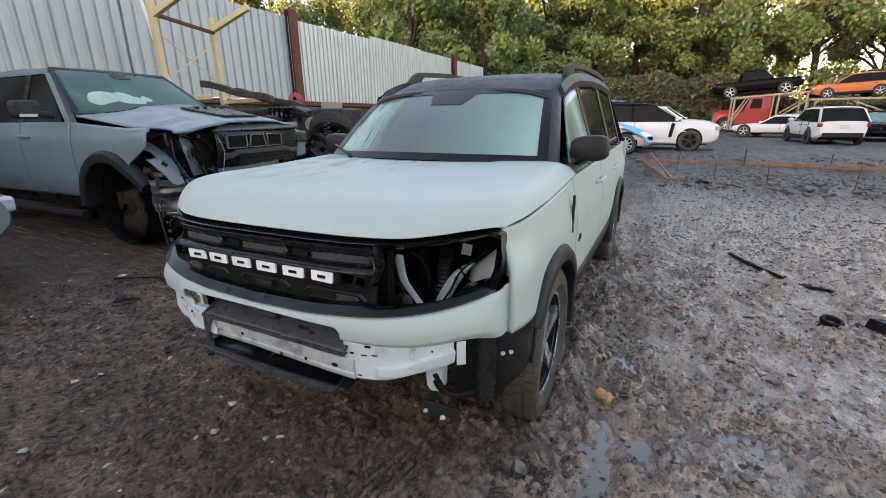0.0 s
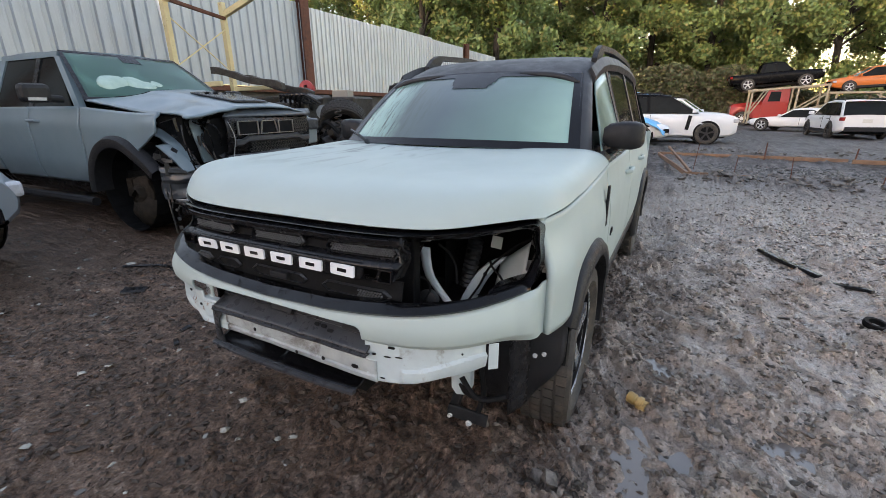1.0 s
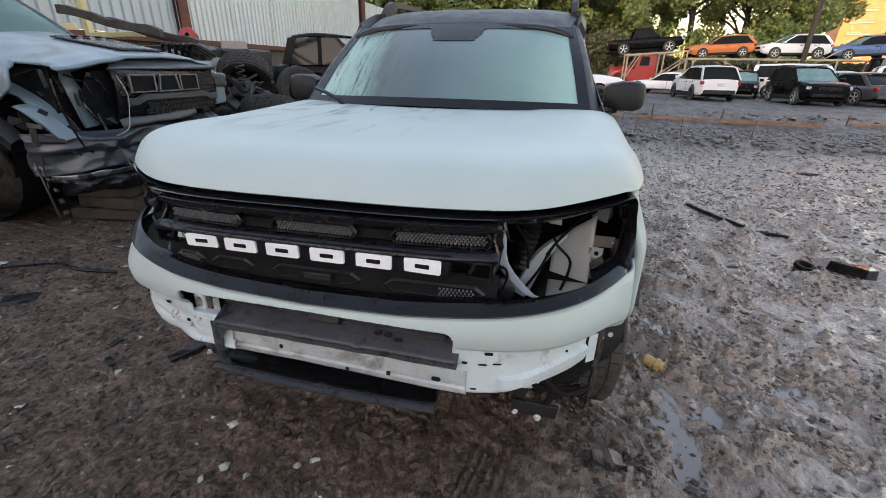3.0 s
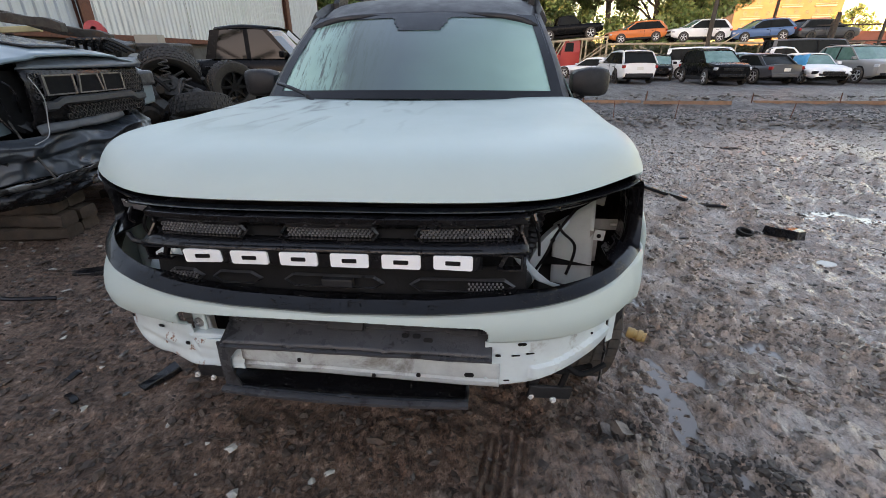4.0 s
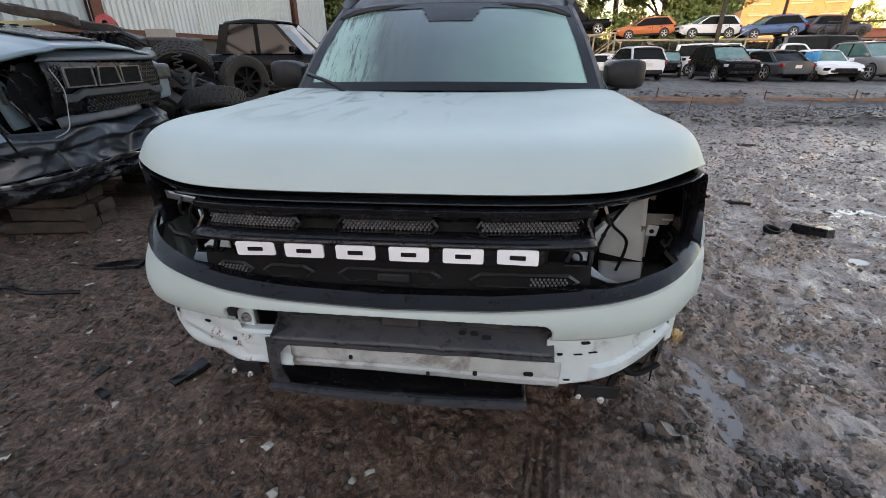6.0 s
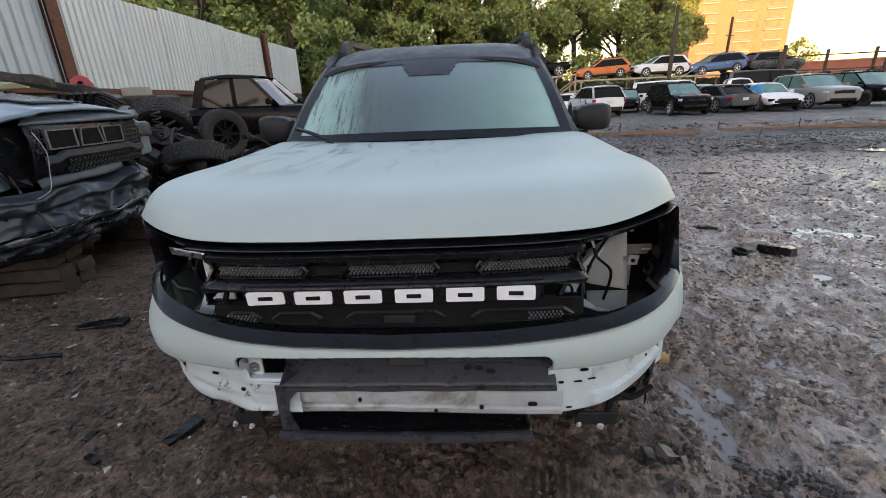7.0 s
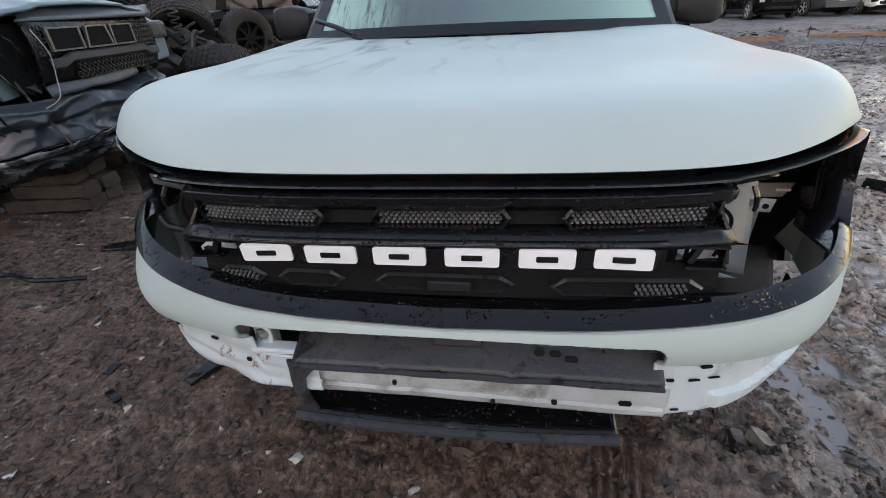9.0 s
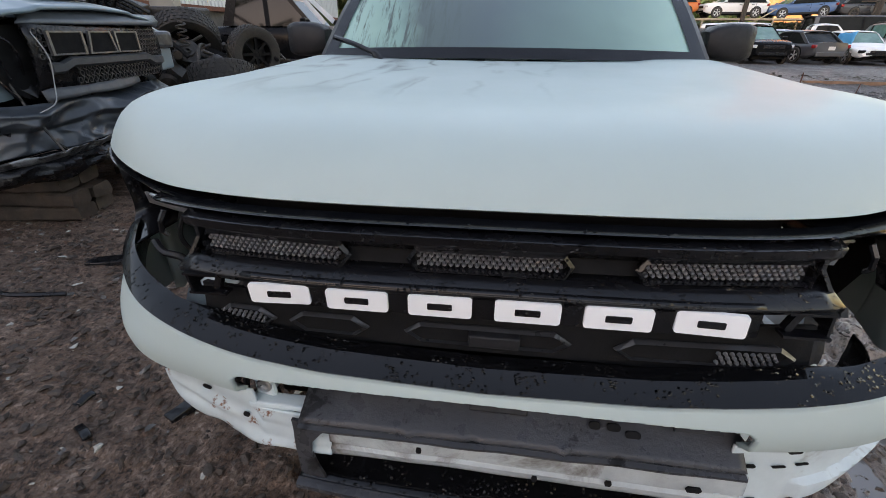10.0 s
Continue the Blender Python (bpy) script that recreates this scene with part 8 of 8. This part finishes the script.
def tree(x, y, h, w, seed, leaves=2600, mat=None, leaf=0.34, low=0.10, label="tall green tree with dense uneven foliage"):
    rs = random.Random(seed)
    t = group_at("tree", pose(x, y, 0), label, "tree", "trees behind the yard")
    bm = bmesh.new()
    tube(bm, [(0, 0, -0.2), (0.1, 0, h * 0.25), (-0.1, 0.1, h * 0.5), (0.1, 0, h * 0.85)], 0.16 + h * 0.008, 8)
    limbs = []
    for k in range(9):
        a = rs.uniform(0, math.tau)
        z0 = h * rs.uniform(0.2, 0.7)
        e = Vector((math.cos(a) * w * rs.uniform(0.3, 0.8), math.sin(a) * w * rs.uniform(0.3, 0.8), z0 + h * rs.uniform(0.08, 0.25)))
        tube(bm, [(0, 0, z0), e * 0.5 + Vector((0, 0, z0 * 0.5 + 0.3)), e], 0.05 + 0.004 * h, 6)
        limbs.append(e)
    part("trunk", bm, BARK, t, smooth=40)
    clumps = [(e, rs.uniform(0.18, 0.34) * w) for e in limbs]
    for k in range(26):
        a, r, z = rs.uniform(0, math.tau), w * math.sqrt(rs.random()) * 0.8, rs.uniform(low, 1.0)
        r *= 0.55 + 0.6 * math.sin(math.pi * min(1, 0.15 + z * 0.85))
        clumps.append((Vector((math.cos(a) * r, math.sin(a) * r, z * h)), rs.uniform(0.14, 0.32) * w))
    ns = np.random.RandomState(seed)
    cc = np.array([c[:] for c, r in clumps])
    cr = np.array([r for c, r in clumps])
    pick = ns.randint(0, len(clumps), leaves)
    unit = lambda q: q / np.linalg.norm(q, axis=1, keepdims=True)
    p = cc[pick] + unit(ns.normal(size=(leaves, 3)) * (1, 1, 0.8)) * (cr[pick] * ns.rand(leaves) ** 0.4)[:, None]
    verts, faces = leaf_quads(p, leaf * ns.uniform(0.5, 1.25, leaves), ns, 0.55)
    me = bpy.data.meshes.new("crown")
    me.from_pydata(verts, [], faces)
    me.materials.append(mat or LEAF)
    c = new("crown", me)
    c.parent = t
    return t


spots = [(-34, 46, 17, 7), (-27, 43, 15, 6), (-21, 47, 17, 6.5), (-16, 44, 14, 5.5), (-11, 47, 16, 6.5), (-6.5, 45, 13, 5.2), (-2.5, 49, 15, 6.0), (2.5, 47, 12.5, 5.2), (7.0, 51, 13, 5.0), (12.0, 50, 13, 5.6), (17.0, 51, 14, 5.8), (21.5, 53, 13.5, 4.8), (-42, 40, 18, 7), (-19, 33, 12, 5.0), (-13.5, 36, 12.5, 5.2), (26, 60, 13, 4.0)]
for k, (x, y, h, w) in enumerate(spots):
    tree(x, y, h, w, 100 + k, 24000 if x < 6 else 17000, leaf=0.21)
# a second row fills the gaps
for k, (x, y, h, w) in enumerate(((-15, 56, 15, 7), (-6, 57, 15, 7), (3, 58, 14, 7), (-30, 56, 17, 8))):
    tree(x, y, h, w, 140 + k, 9000, leaf=0.42, label="tall dark green tree behind the front row")
tree(86, 125, 11.5, 6, 300, 1500, low=0.3, leaf=0.5)
# vine-grown thicket behind the parked cars
rs = random.Random(5)
ns = np.random.RandomState(5)
hx = ns.uniform(-24, 32, 52000)
hy = ns.uniform(42.0, 44.2, 52000)
htop = np.maximum(2.1, 4.6 + value_noise(hx * 0.5, hx * 0, 61) - np.maximum(0, hx - 5) * 0.5)
verts, faces = leaf_quads(np.stack([hx, hy, ns.rand(52000) ** 0.8 * htop], -1), ns.uniform(0.08, 0.2, 52000), ns, 0.6)
me = bpy.data.meshes.new("hedge")
me.from_pydata(verts, [], faces)
me.materials.append(VINE)
tagged(new("hedge", me), "brown-green thicket of vines behind the cars", "hedge", kind="stuff")

bm = bmesh.new()
for x0, x1, h in ((-26, 4, 2.9), (4, 9, 2.4), (9, 33, 1.8)):
    box(bm, ((x0 + x1) / 2, 44.7, h / 2), (x1 - x0 - 0.01, 0.25, h))
tagged(part("wall_north", bm, CONCRETE, bevel=0.02), "pale block wall half hidden by vines", "wall", kind="structure")

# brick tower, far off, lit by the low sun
# pane colour carries the sun's warm glow, close to the brick's
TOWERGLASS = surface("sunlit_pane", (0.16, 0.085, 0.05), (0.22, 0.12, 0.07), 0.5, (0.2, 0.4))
tower = group_at("apartment_tower", pose(88, 160, 0, 0, 0, -12), "tall orange brick apartment tower with rows of balconies", "building")
bm = bmesh.new()
box(bm, (0, 0, 30), (27, 14, 60))
part("wall", bm, BRICK, tower)
for bay in (-9.2, 1.0, 9.2):
    for fl in range(2, 17):
        z = 2.9 * fl
        bm = bmesh.new()
        box(bm, (bay, -7.25, z), (5.2, 0.5, 0.35))
        box(bm, (bay, -7.5, z + 0.55), (5.2, 0.08, 0.12))
        part("balcony", bm, CONCRETE, tower)
        for dx in (-1.5, 1.5):
            bm = bmesh.new()
            box(bm, (bay + dx, -7.02, z + 1.5), (1.0, 0.10, 1.1))
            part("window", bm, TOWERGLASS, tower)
for x in (-4.6, 5.2):
    for fl in range(2, 17):
        bm = bmesh.new()
        box(bm, (x, -7.02, 2.9 * fl + 1.4), (0.8, 0.1, 1.0))
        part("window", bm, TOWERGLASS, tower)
low = group_at("low_brick_building", pose(84, 92, 0, 0, 0, -25), "long low red brick building beyond the yard fence", "building")
bm = bmesh.new()
box(bm, (0, 0, 2.6), (46, 10, 5.2))
box(bm, (0, -5.02, 5.2), (46.4, 0.4, 0.3))
part("wall", bm, surface("red_brick", (0.26, 0.10, 0.075), (0.2, 0.08, 0.06), 0.6, (0.8, 0.9), 0, 0.2, 6), low)
for k in range(12):
    bm = bmesh.new()
    box(bm, (-20 + k * 3.6, -5.03, 2.6), (1.9, 0.12, 1.5))
    part("window", bm, DARKGLASS, low)
for x, y, h, nm in ((17.1, 38.2, 7.5, 0), (30, 54, 8.6, 1), (24.5, 36, 4.1, 0), (33, 37, 4.2, 0)):
    p_ = group_at("utility_pole", pose(x, y, 0), "weathered brown wooden utility pole", "pole", "poles along the yard")
    bm = bmesh.new()
    rod(bm, (0, 0, -0.3), (0.12, 0, h), 0.19, 0.13, 10)
    part("shaft", bm, BARK, p_)
    if nm:
        bm = bmesh.new()
        box(bm, (0.1, 0, h - 1.9), (0.9, 0.1, 0.1))
        part("crossarm", bm, BARK, p_)
# yard fence to the east
yard = group_at("yard_fence", pose(0, 0, 0), "dark timber and mesh fence along the far side of the yard", "fence")
for k in range(9):
    bm = bmesh.new()
    box(bm, (26 + k * 3.2, 38.5 - k * 0.6, 1.9), (0.16, 0.16, 3.8))
    part("post", bm, BARK, yard)
for z in (1.2, 2.3, 3.4):
    bm = bmesh.new()
    rod(bm, (25, 38.6, z), (54, 33.2, z), 0.05, seg=6)
    part("rail", bm, BARK, yard)
# unseen sheds far behind the walk, added to keep the yard in shade
for k in range(8):
    h = 20.5 + 0.8 * ((k * 3) % 4)
    shed = group_at("warehouse", pose(-150 + 40 * k, -78 - 3 * (k % 2), 0), "tall grey shed, unseen, added to shade the yard", "building", "warehouses")
    bm = bmesh.new()
    box(bm, (0, 0, h / 2), (40.4, 14, h))
    part("wall", bm, SHEET, shed)
    bm = bmesh.new()
    box(bm, (0, 0, h + 0.12), (40.8, 14.5, 0.24))
    part("roof", bm, DARKWALL, shed)

# ---------------------------------------------------------------- things lying in the mud
def lumps(name, count, area, size, mat, seed, label, flat=0.6, heaped=False):
    """Many small stones or clods as one piece of stuff."""
    rs = np.random.RandomState(seed)
    base = bmesh.new()
    bmesh.ops.create_icosphere(base, subdivisions=1, radius=1.0)
    bv = np.array([v.co[:] for v in base.verts])
    bf = np.array([[v.index for v in f.verts] for f in base.faces])
    base.free()
    x = rs.uniform(area[0], area[1], count)
    y = rs.uniform(area[2], area[3], count)
    # the patch thins out towards its borders
    rim = np.minimum(np.minimum(x - area[0], area[1] - x), np.minimum(y - area[2], area[3] - y))
    stay = rs.rand(count) < np.clip(rim / (0.22 * min(area[1] - area[0], area[3] - area[2])), 0.05, 1)
    if heaped:
        stay &= rs.rand(count) < step01(crumbly(x, y), 0.35, 0.85)
    x, y, count = x[stay], y[stay], int(stay.sum())
    s = size[0] + (size[1] - size[0]) * rs.rand(count) ** 3
    z = ground_height(x, y)
    ang = rs.uniform(0, math.tau, count)
    v = bv[None] * (1 + 1.15 * (rs.rand(count, len(bv), 1) - 0.5)) * s[:, None, None]
    v[..., 0] *= (0.7 + 1.5 * rs.rand(count) ** 2)[:, None]
    v[..., 2] *= flat
    c, n_ = np.cos(ang)[:, None], np.sin(ang)[:, None]
    vx = v[..., 0] * c - v[..., 1] * n_ + x[:, None]
    vy = v[..., 0] * n_ + v[..., 1] * c + y[:, None]
    vz = v[..., 2] + (z + s * 0.25)[:, None]
    co = np.stack([vx, vy, vz], -1).reshape(-1, 3)
    f = (bf[None] + (np.arange(count) * len(bv))[:, None, None]).reshape(-1, 3)
    me = bpy.data.meshes.new(name)
    me.from_pydata(co.tolist(), [], f.tolist())
    me.materials.append(mat)
    return tagged(new(name, me), label, "stones", kind="stuff")


WETCLOD = surface("wet_dark_clod", (0.19, 0.153, 0.126), (0.055, 0.044, 0.035), 30, (0.25, 0.5), 0, 0.6, 70, 0.2)
CLOD = surface("mud_clod", (0.15, 0.135, 0.12), (0.06, 0.054, 0.048), 25, (0.25, 0.6), 0, 0.5, 90)
lumps("pebbles", 500, (-3.2, 1.2, -0.9, 3.0), (0.003, 0.012), STONE, 1, "small grey pebbles pressed into brown mud")
lumps("clods", 14000, (0.9, 8.0, 3.0, 8.6), (0.004, 0.021), WETCLOD, 22, "dark clods of churned wet mud", 0.55)
lumps("clods", 14000, (0.4, 5.0, -1.6, 5.4), (0.002, 0.014), WETCLOD, 2, "dark clods of churned wet mud", 0.6)
lumps("clods", 16000, (0.5, 3.4, -0.7, 3.2), (0.004, 0.017), WETCLOD, 45, "dark clods of churned wet mud", 0.75, True)
lumps("clods", 15000, (2.6, 7.5, 0.2, 6.0), (0.004, 0.015), WETCLOD, 46, "dark clods of churned wet mud", 0.6, True)
# near-black clods; shade between clods and on a rut's face put into colour
SHADECLOD = surface("shade_black_clod", (0.050, 0.040, 0.033), (0.016, 0.013, 0.010), 24, (0.45, 0.75), 0, 0.5, 70)
lumps("clods", 3000, (0.5, 5.6, -0.6, 5.6), (0.004, 0.019), SHADECLOD, 31, "black wet mud clods, standing in for shade in churned mud", 0.6)
# packed along a rut's bank to darken its shaded face
lumps("clods", 420, (1.10, 1.46, 0.0, 0.22), (0.004, 0.018), SHADECLOD, 33, "black wet mud clods, standing in for shade in churned mud", 0.8)
lumps("clods", 220, (0.82, 1.06, 0.18, 0.32), (0.004, 0.015), SHADECLOD, 34, "black wet mud clods, standing in for shade in churned mud", 0.8)
lumps("rubble", 2200, (1.2, 14, 8.0, 9.1), (0.015, 0.07), STONE, 3, "broken stone and spoil along the trench")
lumps("rubble", 1300, (0.3, 18, 13.1, 14.9), (0.015, 0.07), CLOD, 4, "broken stone and spoil behind the boards")
lumps("gravel", 6000, (1.2, 12, 9.0, 13.0), (0.01, 0.035), GRAVEL, 5, "dark gravel spread between the boards", 0.7)
lumps("pebbles", 500, (-6, -1.2, -0.6, 2.2), (0.004, 0.02), STONE, 6, "small grey pebbles pressed into brown mud")
LITTER = surface("pale_litter", (0.45, 0.44, 0.40), (0.25, 0.24, 0.2), 40, (0.5, 0.7))
BROWNCLOD = surface("brown_mud_crumb", (0.085, 0.058, 0.042), (0.022, 0.015, 0.011), 22, (0.5, 0.85), 0, 0.5, 90)
lumps("clods", 20000, (-3.4, 1.3, -1.0, 2.4), (0.003, 0.017), BROWNCLOD, 12, "dark brown crumbs of damp mud", 0.6)
lumps("clods", 300, (-3.2, 0.6, -1.0, 1.2), (0.004, 0.015), STONE, 13, "flat grey flakes of stone in brown mud", 0.3)
lumps("litter", 520, (-4.5, 0.2, -0.9, 2.4), (0.003, 0.020), LITTER, 7, "pale flecks of glass and plastic in the mud", 0.4)

# tan plastic fitting
ft = group_at("pipe_fitting", pose(1.16, 0.89, gz(1.16, 0.89) + 0.020, 0, 6, -25) @ Matrix.Scale(0.88, 4), "tan plastic pipe fitting lying in the mud", "fitting")
bm = bmesh.new()
lathe(bm, [(0.001, -0.05), (0.026, -0.05), (0.030, -0.045), (0.030, -0.012), (0.026, -0.008), (0.026, 0.004), (0.034, 0.008), (0.034, 0.030), (0.028, 0.034), (0.028, 0.05), (0.020, 0.052), (0.018, 0.03), (0.001, 0.03)], Matrix(), 22)
part("body", bm, surface("tan_plastic", (0.46, 0.31, 0.12), (0.38, 0.25, 0.09), 12, (0.35, 0.5), 0, 0.1, 60, 0, (0.12, 0.09, 0.06), 20, 0.55, 0.7), ft, smooth=40)
# loose black ring, plates, sticks
bm = bmesh.new()
lathe(bm, [(0.035, -0.014), (0.052, -0.014), (0.056, 0), (0.052, 0.014), (0.035, 0.014), (0.032, 0), (0.035, -0.014)], axle((2.37, 2.29, gz(2.37, 2.29) + 0.030), (0.12, -0.15, 1)) @ Matrix.Scale(1.15, 4), 24)
tagged(part("rubber_ring", bm, DARK, smooth=40), "black rubber ring half sunk in mud", "ring")
rs = random.Random(31)
for x, y, l, w_, a, h in ((2.70, 2.37, 0.24, 0.12, -60, 0.07), (2.11, 3.40, 0.62, 0.05, -58, 0.03), (2.42, 3.02, 0.30, 0.04, -40, 0.025), (3.9, 6.0, 0.7, 0.05, 5, 0.03), (-1.35, 1.05, 0.20, 0.12, 30, 0.02), (-1.05, 0.42, 0.16, 0.06, 60, 0.03), (-2.2, 1.35, 0.28, 0.09, 10, 0.03), (-2.35, 0.55, 0.16, 0.10, 40, 0.02), (-1.32, 0.24, 0.09, 0.035, -30, 0.015), (-1.45, 0.38, 0.07, 0.03, 70, 0.012)):
    bm = bmesh.new()
    loft([[(t * l, w_ * 0.5 * dy, h * dz + 0.005 * math.sin(t * 5)) for dy, dz in ((-1, 0), (1, 0), (0.9, 1), (-0.9, 1))] for t in lin(-0.5, 0.5, 6)], bm, True, True)
    crumple(bm, 0.014, 9, x)
    ob = tagged(part("broken_plate", bm, BLACK, bevel=0.004), "dark broken slab of plastic lying in the mud", "scrap", "debris in the mud")
    ob.matrix_world = pose(x, y, gz(x, y) + 0.0, rs.uniform(-6, 6), rs.uniform(-6, 6), a)
MUDSTONE = surface("muddy_stone", (0.20, 0.17, 0.147), (0.09, 0.076, 0.066), 24, (0.3, 0.65), 0, 0.5, 70, 0, (0.022, 0.017, 0.014), 14, 0.45, 0.6)
for x, y, r_ in ((0.925, 0.25, 0.036), (0.865, 0.262, 0.030), (1.0, 0.233, 0.030), (1.03, 0.13, 0.022), (0.62, 0.10, 0.018), (-0.40, -0.30, 0.022)):
    bm = bmesh.new()
    bmesh.ops.create_cube(bm, size=r_ * 1.4, matrix=Matrix.Translation((x, y, gz(x, y) + r_ * 0.15)) @ Matrix.Rotation(x * 9, 4, "Z") @ Matrix.Rotation(0.35, 4, "X") @ Matrix.Diagonal((1.35, 0.9, 0.62, 1)))
    bmesh.ops.subdivide_edges(bm, edges=bm.edges[:], cuts=2, use_grid_fill=True)
    crumple(bm, r_ * 0.35, 26, x)
    tagged(part("stone", bm, MUDSTONE, smooth=25), "broken grey stone half sunk in the mud", "stone", "stones in the mud")
TWIG = surface("wet_twig", (0.055, 0.04, 0.03), (0.03, 0.022, 0.018), 20, (0.4, 0.7))
for k in range(70):
    west = k < 44
    x, y = (rs.uniform(-3.6, -0.4), rs.uniform(-0.7, 2.2)) if west else (rs.uniform(1.2, 4.6), rs.uniform(0.2, 6))
    l, a = rs.uniform(0.04, 0.17), rs.uniform(0, math.tau)
    d = Vector((math.cos(a), math.sin(a), 0)) * l
    p = Vector((x, y, gz(x, y) + 0.008))
    q = p + d
    q.z = gz(q.x, q.y) + 0.010
    mid = (p + q) / 2 + Vector((rs.uniform(-0.03, 0.03), rs.uniform(-0.03, 0.03), 0))
    mid.z = max(gz(mid.x, mid.y), mid.z) + 0.008
    bm = bmesh.new()
    tube(bm, spline([p, mid, q], 7), rs.uniform(0.0012, 0.0032), 5)
    tagged(part("twig", bm, TWIG), "dark wet twig lying on the mud", "twig", "twigs on the mud")
# bent wire near the pickup
bm = bmesh.new()
tube(bm, spline([(-2.9, 0.75, 0.03), (-2.55, 0.90, 0.05), (-2.3, 0.85, 0.06), (-2.1, 0.95, 0.02)], 20), 0.012, 6)
tagged(part("hose_piece", bm, BLACK, smooth=40), "bent black hose lying on the mud", "hose")
